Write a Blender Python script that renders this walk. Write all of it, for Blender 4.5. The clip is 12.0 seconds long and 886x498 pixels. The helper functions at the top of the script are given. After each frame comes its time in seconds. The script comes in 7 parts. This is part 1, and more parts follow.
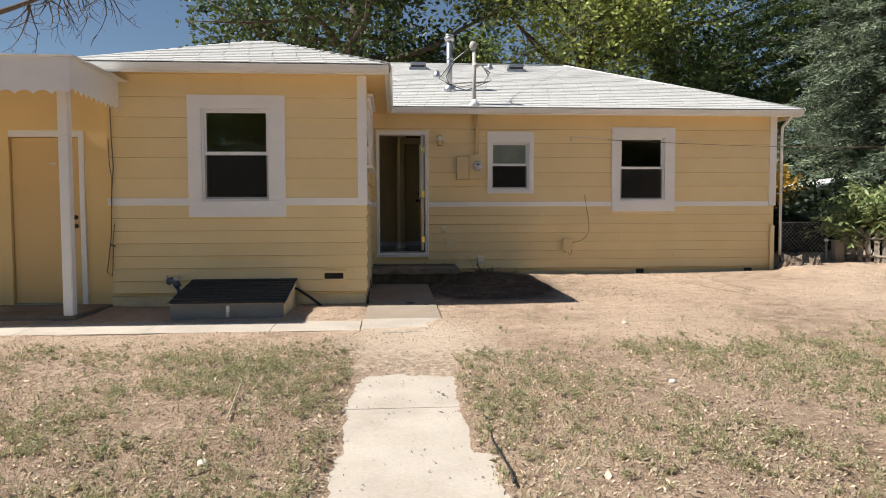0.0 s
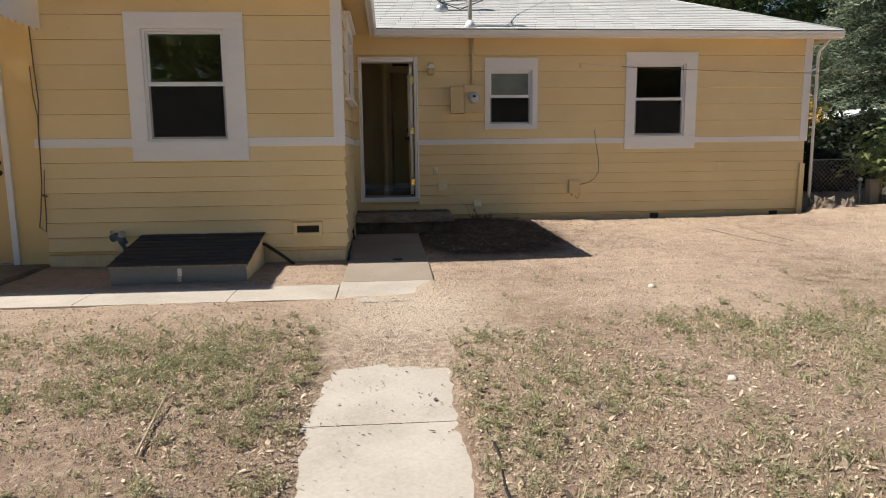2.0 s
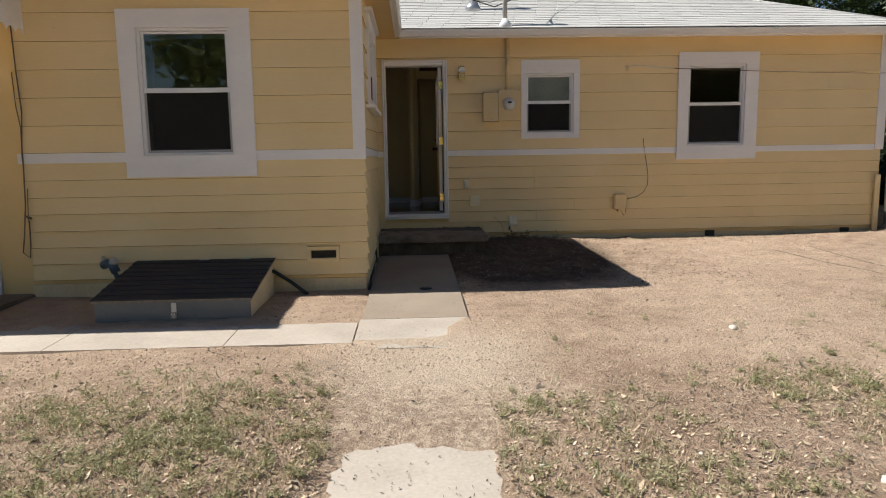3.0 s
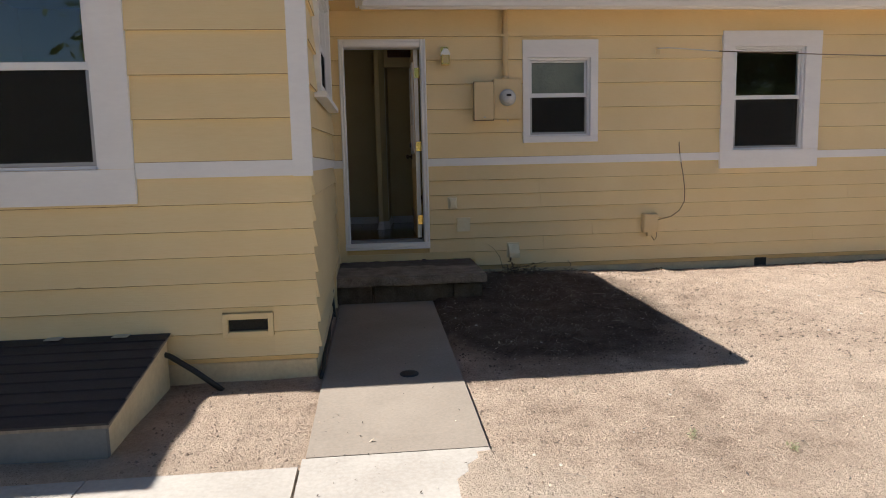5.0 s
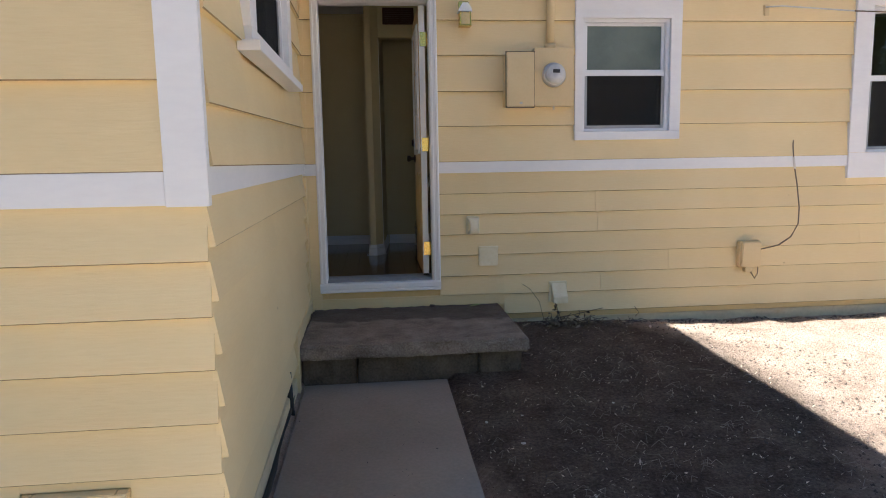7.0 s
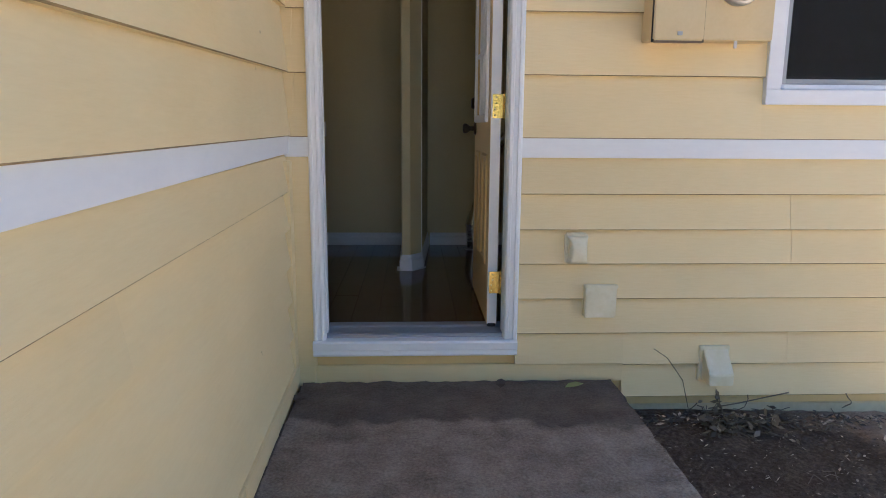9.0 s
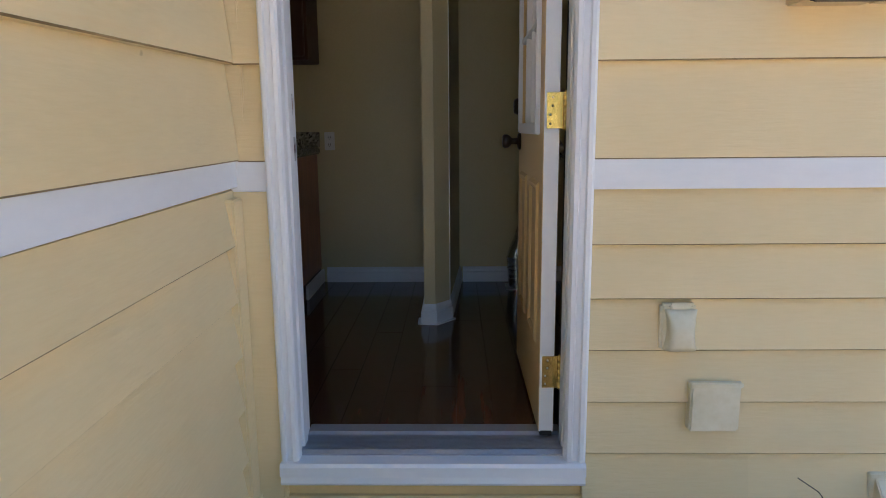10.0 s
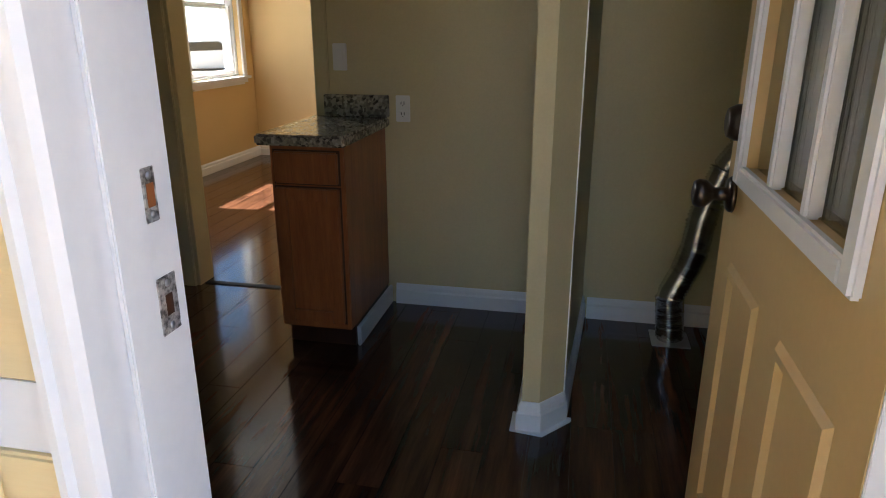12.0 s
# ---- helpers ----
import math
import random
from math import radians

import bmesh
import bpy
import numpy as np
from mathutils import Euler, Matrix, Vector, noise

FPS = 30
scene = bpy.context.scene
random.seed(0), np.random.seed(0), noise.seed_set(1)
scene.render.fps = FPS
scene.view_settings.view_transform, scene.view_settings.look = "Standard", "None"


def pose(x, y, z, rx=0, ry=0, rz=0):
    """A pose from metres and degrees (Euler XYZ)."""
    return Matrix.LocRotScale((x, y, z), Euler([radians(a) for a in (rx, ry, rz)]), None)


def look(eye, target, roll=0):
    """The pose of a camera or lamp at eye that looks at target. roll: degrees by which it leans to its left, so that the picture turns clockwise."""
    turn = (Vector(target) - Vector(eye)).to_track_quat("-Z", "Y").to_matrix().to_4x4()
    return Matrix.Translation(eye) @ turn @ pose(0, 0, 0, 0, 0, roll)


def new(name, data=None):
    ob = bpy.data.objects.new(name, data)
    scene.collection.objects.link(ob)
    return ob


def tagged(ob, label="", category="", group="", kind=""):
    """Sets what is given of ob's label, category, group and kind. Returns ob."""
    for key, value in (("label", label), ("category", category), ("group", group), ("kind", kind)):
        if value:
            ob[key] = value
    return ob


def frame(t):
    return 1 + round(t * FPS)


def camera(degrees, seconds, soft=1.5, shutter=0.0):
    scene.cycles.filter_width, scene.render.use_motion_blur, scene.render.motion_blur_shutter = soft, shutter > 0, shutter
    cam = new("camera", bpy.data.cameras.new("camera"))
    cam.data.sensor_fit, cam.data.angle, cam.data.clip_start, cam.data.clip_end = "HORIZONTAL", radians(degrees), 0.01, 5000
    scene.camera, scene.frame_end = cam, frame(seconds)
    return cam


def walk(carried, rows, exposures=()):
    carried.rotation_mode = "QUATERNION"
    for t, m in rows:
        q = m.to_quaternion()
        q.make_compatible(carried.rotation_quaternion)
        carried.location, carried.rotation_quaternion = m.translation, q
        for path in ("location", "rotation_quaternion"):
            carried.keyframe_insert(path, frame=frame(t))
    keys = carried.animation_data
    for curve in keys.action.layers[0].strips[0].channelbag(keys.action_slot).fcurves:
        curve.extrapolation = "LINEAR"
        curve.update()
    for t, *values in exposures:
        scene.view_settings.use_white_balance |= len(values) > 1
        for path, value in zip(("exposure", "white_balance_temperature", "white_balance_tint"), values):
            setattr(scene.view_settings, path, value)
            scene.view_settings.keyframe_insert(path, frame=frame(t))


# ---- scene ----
cam = camera(67.5, 12.0, soft=1.0)
PATH = [
    (0, (-0.086, -0.569, 1.334), (0.057, 1.423, 1.234), -0.2),
    (0.5, (-0.042, -0.426, 1.34), (0.125, 1.559, 1.167), -0.1),
    (1, (0.065, -0.16, 1.361), (0.116, 1.832, 1.181), -0.8),
    (1.5, (0.006, 0.219, 1.389), (0.084, 2.204, 1.154), -1.6),
    (2, (0.014, 0.64, 1.412), (0.174, 2.611, 1.117), -0.6),
    (2.5, (0.069, 1.086, 1.42), (0.192, 3.06, 1.12), -0.4),
    (3, (0.008, 1.605, 1.459), (0.091, 3.585, 1.19), -0.9),
    (5, (-0.066, 3.89, 1.525), (0.128, 5.864, 1.269), -1.3),
    (5.5, (-0.092, 4.415, 1.565), (0.108, 6.39, 1.319), -1.0),
    (6, (-0.02, 4.934, 1.565), (0.223, 6.906, 1.332), -0.5),
    (6.5, (0.013, 5.488, 1.574), (0.233, 7.462, 1.336), -0.7),
    (8.5, (0.026, 7.646, 1.614), (0.165, 9.608, 1.252), -0.7),
    (9, (0.035, 8.157, 1.632), (0.122, 10.12, 1.263), 0.4),
    (9.5, (0.078, 8.647, 1.624), (0.113, 10.618, 1.283), 0.7),
    (10, (0.115, 9.157, 1.665), (0.076, 11.124, 1.306), -0.5),
    (10.5, (0.076, 9.588, 1.68), (0.015, 11.549, 1.296), 0.7),
    (11, (0.086, 9.978, 1.66), (-0.01, 11.928, 1.228), 1.4),
    (11.5, (0.114, 10.306, 1.819), (-0.119, 12.202, 1.228), 0.1),
    (12, (0.085, 10.51, 1.902), (-0.3, 12.371, 1.278), -0.0),
]
walk(cam, [(t, look(eye, target, roll)) for t, eye, target, roll in PATH], [(0, 0.62, 6420, 10), (2.5, 0.42, 6420, 10), (4.8, 0.70, 6050, 10), (5.5, 0.97, 5900, 10), (6.5, 1.50, 5750, 10), (8.5, 2.30, 5480, 10), (9.5, 2.37, 5400, 10), (10, 2.42, 5400, 10), (10.5, 2.58, 5400, 10), (11, 2.72, 5420, 10), (11.5, 2.98, 5480, 10), (12, 3.42, 5700, 10)])

# ---- world, sun, light ----
SUN_WAY = Vector((2.40, 0.14, -2.95)).normalized()
world = bpy.data.worlds.new("sky_world")
scene.world = world
world.use_nodes = True
wn, wl = world.node_tree.nodes, world.node_tree.links
sky = wn.new("ShaderNodeTexSky")
sky.sky_type = 'NISHITA'
sky.sun_disc = False
sky.sun_elevation = math.asin(-SUN_WAY.z)
sky.sun_rotation = math.atan2(-SUN_WAY.x, -SUN_WAY.y)
sky.air_density, sky.dust_density, sky.ozone_density = 1.0, 0.0, 1.8
wl.new(sky.outputs[0], wn["Background"].inputs[0])
wn["Background"].inputs[1].default_value = 0.050
sun_data = bpy.data.lights.new("sun", 'SUN')
sun_data.energy, sun_data.angle, sun_data.color = 5.0, radians(0.55), (1.0, 0.95, 0.87)
sun = new("sun", sun_data)
sun.matrix_world = look((-30, -2, 38), Vector((-30, -2, 38)) + SUN_WAY)


# Area lamp added inside the window opening to lift the living room's daylight.
day_data = bpy.data.lights.new("window_daylight", 'AREA')
day_data.shape, day_data.size, day_data.size_y, day_data.energy, day_data.color = 'RECTANGLE', 0.7, 1.0, 2.4, (1.0, 0.97, 0.92)
daylight = new("window_daylight", day_data)
daylight.matrix_world = look((-3.11, 14.98, 2.12), (-2.0, 14.98, 2.0))


# ---- materials ----
class Nodes:
    """A node material with its Principled shader."""

    def __init__(self, name):
        self.m = bpy.data.materials.new(name)
        self.m.use_nodes = True
        self.n, self.l = self.m.node_tree.nodes, self.m.node_tree.links
        self.bsdf = self.n["Principled BSDF"]
        self.out = self.n["Material Output"]

    def add(self, kind, **values):
        nd = self.n.new(kind)
        for k, v in values.items():
            nd.inputs[k].default_value = v
        return nd

    def coords(self, stretch=(1, 1, 1)):
        g = self.n.new("ShaderNodeNewGeometry")
        mp = self.add("ShaderNodeMapping", Scale=stretch)
        self.l.new(g.outputs["Position"], mp.inputs["Vector"])
        return mp.outputs[0]

    def noise(self, vec, scale, detail=4.0, rough=0.55):
        nd = self.add("ShaderNodeTexNoise", Scale=scale, Detail=detail, Roughness=rough)
        self.l.new(vec, nd.inputs["Vector"])
        return nd.outputs[0]

    def math(self, op, a, b=0.0):
        nd = self.n.new("ShaderNodeMath")
        nd.operation = op
        for i, v in enumerate((a, b)):
            if isinstance(v, (int, float)):
                nd.inputs[i].default_value = v
            else:
                self.l.new(v, nd.inputs[i])
        return nd.outputs[0]

    def ramp(self, fac, stops):
        nd = self.n.new("ShaderNodeValToRGB")
        el = nd.color_ramp.elements
        while len(el) < len(stops):
            el.new(0.5)
        for e, (p, c) in zip(el, stops):
            e.position, e.color = p, (*c, 1)
        self.l.new(fac, nd.inputs[0])
        return nd.outputs[0]

    def mix(self, fac, a, b):
        nd = self.n.new("ShaderNodeMix")
        nd.data_type = 'RGBA'
        for i, v in ((0, fac), (6, a), (7, b)):
            if isinstance(v, (int, float)):
                nd.inputs[i].default_value = v
            elif isinstance(v, tuple):
                nd.inputs[i].default_value = (*v, 1)
            else:
                self.l.new(v, nd.inputs[i])
        return nd.outputs[2]

    def bump(self, height, strength, distance=0.01):
        nd = self.add("ShaderNodeBump", Strength=strength, Distance=distance)
        self.l.new(height, nd.inputs["Height"])
        self.l.new(nd.outputs[0], self.bsdf.inputs["Normal"])

    def vary(self, col, amount):
        """Lighter and darker pieces."""
        info = self.n.new("ShaderNodeObjectInfo")
        hsv = self.n.new("ShaderNodeHueSaturation")
        v = self.math('MULTIPLY_ADD', info.outputs["Random"], amount)
        self.n[-1].inputs[2].default_value = 1 - amount / 2
        self.l.new(v, hsv.inputs["Value"])
        self.l.new(col, hsv.inputs["Color"])
        return hsv.outputs[0]

    def island(self, col, amount):
        g = self.n.new("ShaderNodeNewGeometry")
        hsv = self.n.new("ShaderNodeHueSaturation")
        v = self.math('MULTIPLY_ADD', g.outputs["Random Per Island"], amount)
        self.n[-1].inputs[2].default_value = 1 - amount / 2
        self.l.new(v, hsv.inputs["Value"])
        self.l.new(col, hsv.inputs["Color"])
        return hsv.outputs[0]

    def done(self, col, rough=0.6, metal=0.0, spec=None):
        if isinstance(col, tuple):
            self.bsdf.inputs["Base Color"].default_value = (*col, 1)
        else:
            self.l.new(col, self.bsdf.inputs["Base Color"])
        if isinstance(rough, float):
            self.bsdf.inputs["Roughness"].default_value = rough
        else:
            self.l.new(rough, self.bsdf.inputs["Roughness"])
        self.bsdf.inputs["Metallic"].default_value = metal
        if spec is not None:
            self.bsdf.inputs["Specular IOR Level"].default_value = spec
        return self.m


def surface(name, dark, light, rough=0.6, big=1.5, fine=40.0, bump=0.15, stretch=(1, 1, 1), metal=0.0, vary=0.0, island=0.0, lo=0.3, hi=0.7):
    """A surface that varies between two colours, at two scales."""
    s = Nodes(name)
    vec = s.coords(stretch)
    a, b = s.noise(vec, big), s.noise(vec, fine, 6.0)
    f = s.math('MULTIPLY_ADD', a, 0.6)
    s.l.new(s.math('MULTIPLY', b, 0.4), s.n[-2].inputs[2])
    col = s.ramp(f, [(lo, dark), (hi, light)])
    if vary:
        col = s.vary(col, vary)
    if island:
        col = s.island(col, island)
    if bump:
        s.bump(b, bump, 0.004)
    return s.done(col, rough, metal)


def siding_paint(name, dark, light, vary):
    """House paint on wood boards: faint grain along the board, slight blotches, a few nicks."""
    s = Nodes(name)
    vec = s.coords((1.0, 1.0, 9.0))
    grain = s.noise(vec, 14.0, 8.0, 0.6)
    blotch = s.noise(s.coords(), 1.3, 3.0)
    col = s.ramp(s.math('ADD', s.math('MULTIPLY', grain, 0.35), s.math('MULTIPLY', blotch, 0.65)), [(0.3, dark), (0.7, light)])
    nick = s.noise(s.coords((1, 1, 2.5)), 9.0, 2.0, 0.3)
    col = s.mix(s.ramp(nick, [(0.80, (0, 0, 0)), (0.82, (0.5, 0.5, 0.5))]), col, (0.30, 0.22, 0.12))
    if vary:
        col = s.vary(col, vary)
    s.bump(grain, 0.22, 0.006)
    return s.done(col, 0.55)


YELLOW = siding_paint("yellow_siding_paint", (0.75, 0.590, 0.312), (0.83, 0.677, 0.388), 0.05)
# Edge dirt and the lap's thin shadow line, painted as one darker colour.
LAP_EDGE = surface("lap_shadow_and_dirt", (0.18, 0.13, 0.062), (0.45, 0.33, 0.175), 0.8, 2.5, 30.0, 0.2, lo=0.3, hi=0.7)
YELLOW_FLAT = surface("yellow_wall_paint", (0.72, 0.53, 0.24), (0.79, 0.60, 0.29), 0.6, 1.2, 60.0, 0.2)
YELLOW_BASE = surface("worn_yellow_foundation_paint", (0.58, 0.46, 0.28), (0.76, 0.64, 0.41), 0.8, 5.0, 35.0, 0.6, lo=0.25, hi=0.6)
DOOR_YELLOW = surface("yellow_door_paint", (0.66, 0.46, 0.20), (0.72, 0.51, 0.23), 0.42, 1.5, 80.0, 0.06)
WHITE = surface("white_trim_paint", (0.76, 0.76, 0.77), (0.83, 0.83, 0.83), 0.5, 2.0, 18.0, 0.15, (1, 1, 3))
WHITE_FRESH = surface("white_gloss_trim", (0.78, 0.78, 0.79), (0.84, 0.84, 0.84), 0.35, 2.0, 60.0, 0.05)
VINYL = surface("white_vinyl", (0.76, 0.77, 0.79), (0.81, 0.82, 0.83), 0.4, 2.0, 40.0, 0.03)
ALUMINIUM = surface("grey_aluminium", (0.34, 0.35, 0.37), (0.42, 0.43, 0.45), 0.45, 3.0, 80.0, 0.05, metal=0.6)
SHINGLE = surface("pale_grey_shingle", (0.44, 0.44, 0.425), (0.56, 0.55, 0.525), 0.92, 3.0, 160.0, 0.8, vary=0.12, island=0.12)
SHINGLE_SLOT = surface("dark_shingle_underlay", (0.20, 0.20, 0.19), (0.28, 0.27, 0.26), 0.95, 3.0, 150.0, 0.6)
GUTTER = surface("white_gutter_metal", (0.70, 0.69, 0.66), (0.78, 0.77, 0.74), 0.4, 2.0, 12.0, 0.05)
BLACK_ROLL = surface("black_asphalt_sheet", (0.018, 0.018, 0.021), (0.035, 0.035, 0.04), 0.75, 4.0, 120.0, 0.6, vary=0.3)
HATCH_GREY = surface("grey_hatch_paint", (0.16, 0.165, 0.17), (0.22, 0.22, 0.22), 0.7, 4.0, 40.0, 0.3)
STEEL = surface("galvanised_steel", (0.42, 0.43, 0.45), (0.60, 0.61, 0.63), 0.38, 8.0, 60.0, 0.1, metal=0.85)
PIPE_BLUE = surface("weathered_blue_pipe", (0.03, 0.05, 0.08), (0.08, 0.12, 0.17), 0.5, 15.0, 60.0, 0.2)
BLACK_PIPE = surface("black_plastic", (0.012, 0.012, 0.012), (0.03, 0.03, 0.03), 0.5, 10.0, 60.0, 0.1)
WIRE = surface("brown_cable", (0.10, 0.075, 0.05), (0.2, 0.15, 0.1), 0.6, 10.0, 60.0, 0.0)
DRY_STEM = surface("dry_twig", (0.16, 0.12, 0.085), (0.42, 0.34, 0.25), 0.7, 10.0, 60.0, 0.0, island=0.5)
WIRE_PALE = surface("grey_cable", (0.35, 0.34, 0.32), (0.5, 0.49, 0.46), 0.6, 10.0, 60.0, 0.0)
BOX_YELLOW = surface("yellow_painted_metal", (0.64, 0.50, 0.27), (0.70, 0.56, 0.32), 0.45, 4.0, 60.0, 0.1)
VENT_PLASTIC = surface("pale_painted_plastic", (0.72, 0.63, 0.40), (0.84, 0.77, 0.58), 0.5, 14.0, 50.0, 0.25)
BRASS = surface("bright_brass", (0.56, 0.40, 0.10), (0.74, 0.55, 0.17), 0.22, 20.0, 90.0, 0.08, metal=1.0)
BRONZE = surface("dark_bronze_metal", (0.06, 0.045, 0.035), (0.11, 0.085, 0.065), 0.3, 20.0, 80.0, 0.05, metal=0.9)
CHROME = surface("worn_chrome", (0.10, 0.09, 0.085), (0.62, 0.60, 0.58), 0.35, 60.0, 140.0, 0.3, metal=0.55, lo=0.42, hi=0.56)
FOIL = surface("aluminium_foil_duct", (0.60, 0.60, 0.60), (0.80, 0.80, 0.80), 0.22, 20.0, 90.0, 0.3, metal=1.0)
CONCRETE = surface("pale_concrete", (0.37, 0.318, 0.262), (0.545, 0.485, 0.412), 0.85, 2.2, 45.0, 0.45)
CONCRETE_WALK = surface("smooth_concrete", (0.235, 0.188, 0.142), (0.36, 0.294, 0.227), 0.85, 1.6, 60.0, 0.25)
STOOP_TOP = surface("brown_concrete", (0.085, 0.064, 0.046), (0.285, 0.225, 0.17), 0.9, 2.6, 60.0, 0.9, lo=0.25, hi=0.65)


def stoop_concrete():
    """Worn pebbly concrete, with a damp stain spreading from the wall."""
    s = Nodes("stained_brown_concrete")
    vec = s.coords()
    mid, fine = s.noise(vec, 6.0, 6.0, 0.65), s.noise(vec, 95.0, 4.0, 0.7)
    f = s.math('ADD', s.math('MULTIPLY', mid, 0.55), s.math('MULTIPLY', fine, 0.45))
    col = s.ramp(f, [(0.34, (0.125, 0.098, 0.074)), (0.50, (0.262, 0.214, 0.168)), (0.66, (0.41, 0.345, 0.278))])
    pale = s.noise(s.coords((1.0, 2.4, 1.0)), 9.0, 5.0, 0.7)
    col = s.mix(s.ramp(pale, [(0.60, (0, 0, 0)), (0.72, (0.45, 0.45, 0.45))]), col, (0.40, 0.34, 0.28))
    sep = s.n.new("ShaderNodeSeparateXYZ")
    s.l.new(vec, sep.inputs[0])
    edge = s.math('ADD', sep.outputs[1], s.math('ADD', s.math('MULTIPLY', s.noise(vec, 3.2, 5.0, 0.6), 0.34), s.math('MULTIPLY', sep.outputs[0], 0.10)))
    darkened = s.ramp(s.math('SUBTRACT', edge, 10.0), [(0.735, (0, 0, 0)), (0.775, (0.62, 0.62, 0.62))])
    col = s.mix(darkened, col, (0.058, 0.045, 0.036))
    v = s.add("ShaderNodeTexVoronoi", Scale=70.0)
    s.l.new(vec, v.inputs["Vector"])
    s.bump(s.math('ADD', v.outputs["Distance"], s.math('MULTIPLY', fine, 0.6)), 0.8, 0.008)
    return s.done(col, 0.9, 0.0, 0.3)


STOOP_STAINED = stoop_concrete()
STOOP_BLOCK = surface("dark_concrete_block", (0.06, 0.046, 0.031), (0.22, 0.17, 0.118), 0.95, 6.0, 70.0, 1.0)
INNER_WALL = surface("beige_wall_paint", (0.57, 0.49, 0.272), (0.64, 0.555, 0.318), 0.6, 1.5, 110.0, 0.12)
INNER_YELLOW = surface("warm_yellow_wall_paint", (0.72, 0.51, 0.22), (0.78, 0.565, 0.26), 0.6, 1.5, 110.0, 0.12)
CEILING = surface("white_ceiling_paint", (0.80, 0.79, 0.76), (0.86, 0.85, 0.82), 0.8, 2.0, 90.0, 0.3)
CHERRY = surface("cherry_wood", (0.23, 0.073, 0.023), (0.42, 0.15, 0.047), 0.35, 5.0, 30.0, 0.08, (7, 7, 0.7))
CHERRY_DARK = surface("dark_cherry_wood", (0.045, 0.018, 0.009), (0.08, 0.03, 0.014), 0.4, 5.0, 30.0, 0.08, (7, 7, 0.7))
GREY_WOOD = surface("weathered_grey_wood", (0.16, 0.135, 0.11), (0.32, 0.28, 0.235), 0.9, 3.0, 30.0, 0.6, (8, 8, 0.6), vary=0.3)
BARK = surface("brown_bark", (0.055, 0.043, 0.033), (0.15, 0.12, 0.095), 0.95, 3.0, 16.0, 1.0, (2.5, 2.5, 0.6))
STUMP_WOOD = surface("weathered_stump_wood", (0.09, 0.07, 0.053), (0.30, 0.245, 0.195), 0.95, 5.0, 30.0, 1.0)
RUBBER = surface("black_rubber", (0.015, 0.015, 0.015), (0.03, 0.03, 0.03), 0.8, 10.0, 60.0, 0.1)
CAR_WHITE = surface("white_car_paint", (0.70, 0.71, 0.72), (0.76, 0.77, 0.78), 0.2, 2.0, 60.0, 0.0)
CAR_GLASS = surface("dark_car_glass", (0.02, 0.025, 0.03), (0.03, 0.035, 0.04), 0.08, 2.0, 60.0, 0.0)
WHITE_SHEET = surface("white_canopy_sheet", (0.72, 0.72, 0.72), (0.8, 0.8, 0.8), 0.6, 2.0, 30.0, 0.2)
CLOD = surface("crumbly_soil", (0.13, 0.092, 0.065), (0.50, 0.37, 0.27), 0.95, 6.0, 90.0, 0.6, island=0.6)
# Darker copy of CLOD, for clods in the wing's painted shadow.
SHADE_CLOD = surface("shade_crumbly_soil", (0.045, 0.030, 0.021), (0.20, 0.145, 0.10), 0.95, 6.0, 90.0, 0.6, island=0.5)
STRAW = surface("dry_leaf_litter", (0.27, 0.19, 0.12), (0.76, 0.62, 0.45), 0.8, 25.0, 60.0, 0.0, island=0.8)
PALE_STONE = surface("pale_stone", (0.55, 0.5, 0.42), (0.72, 0.67, 0.58), 0.8, 8.0, 60.0, 0.3)
DARK_SCREEN = surface("dark_vent_mesh", (0.02, 0.02, 0.018), (0.07, 0.065, 0.055), 0.8, 60.0, 160.0, 0.8)
# Near black, for slots and strips and for shade drawn in gaps.
DARK_GAP = surface("near_black_matte", (0.012, 0.012, 0.012), (0.02, 0.02, 0.02), 0.8, 10.0, 60.0, 0.0)
PLATE_WHITE = surface("white_switch_plastic", (0.72, 0.71, 0.68), (0.78, 0.77, 0.74), 0.35, 5.0, 60.0, 0.0)
LINE_WHITE = surface("white_clothes_line", (0.55, 0.54, 0.52), (0.68, 0.67, 0.65), 0.5, 30.0, 60.0, 0.0)
CHAIN = surface("galvanised_wire", (0.22, 0.22, 0.22), (0.36, 0.36, 0.36), 0.5, 20.0, 60.0, 0.0, metal=0.5)


def leaf_material(name, dark, light):
    s = Nodes(name)
    g = s.n.new("ShaderNodeNewGeometry")
    col = s.ramp(g.outputs["Random Per Island"], [(0.0, dark), (1.0, light)])
    m = s.done(col, 0.55)
    trans = s.n.new("ShaderNodeBsdfTranslucent")
    s.l.new(col, trans.inputs[0])
    mixer = s.n.new("ShaderNodeMixShader")
    mixer.inputs[0].default_value = 0.35
    s.l.new(s.bsdf.outputs[0], mixer.inputs[1])
    s.l.new(trans.outputs[0], mixer.inputs[2])
    s.l.new(mixer.outputs[0], s.out.inputs[0])
    return m


LEAF_DARK = leaf_material("dark_green_leaves", (0.022, 0.042, 0.012), (0.105, 0.155, 0.04))
LEAF_MID = leaf_material("mid_green_leaves", (0.045, 0.08, 0.02), (0.24, 0.31, 0.085))
LEAF_LIGHT = leaf_material("yellow_green_leaves", (0.08, 0.12, 0.025), (0.52, 0.58, 0.15))
LEAF_SPRUCE = leaf_material("blue_green_needles", (0.03, 0.053, 0.032), (0.29, 0.35, 0.225))
LEAF_SHRUB = leaf_material("pale_green_leaves", (0.14, 0.20, 0.07), (0.36, 0.42, 0.18))
LEAF_YELLOW = leaf_material("autumn_yellow_leaves", (0.30, 0.17, 0.02), (0.55, 0.36, 0.05))
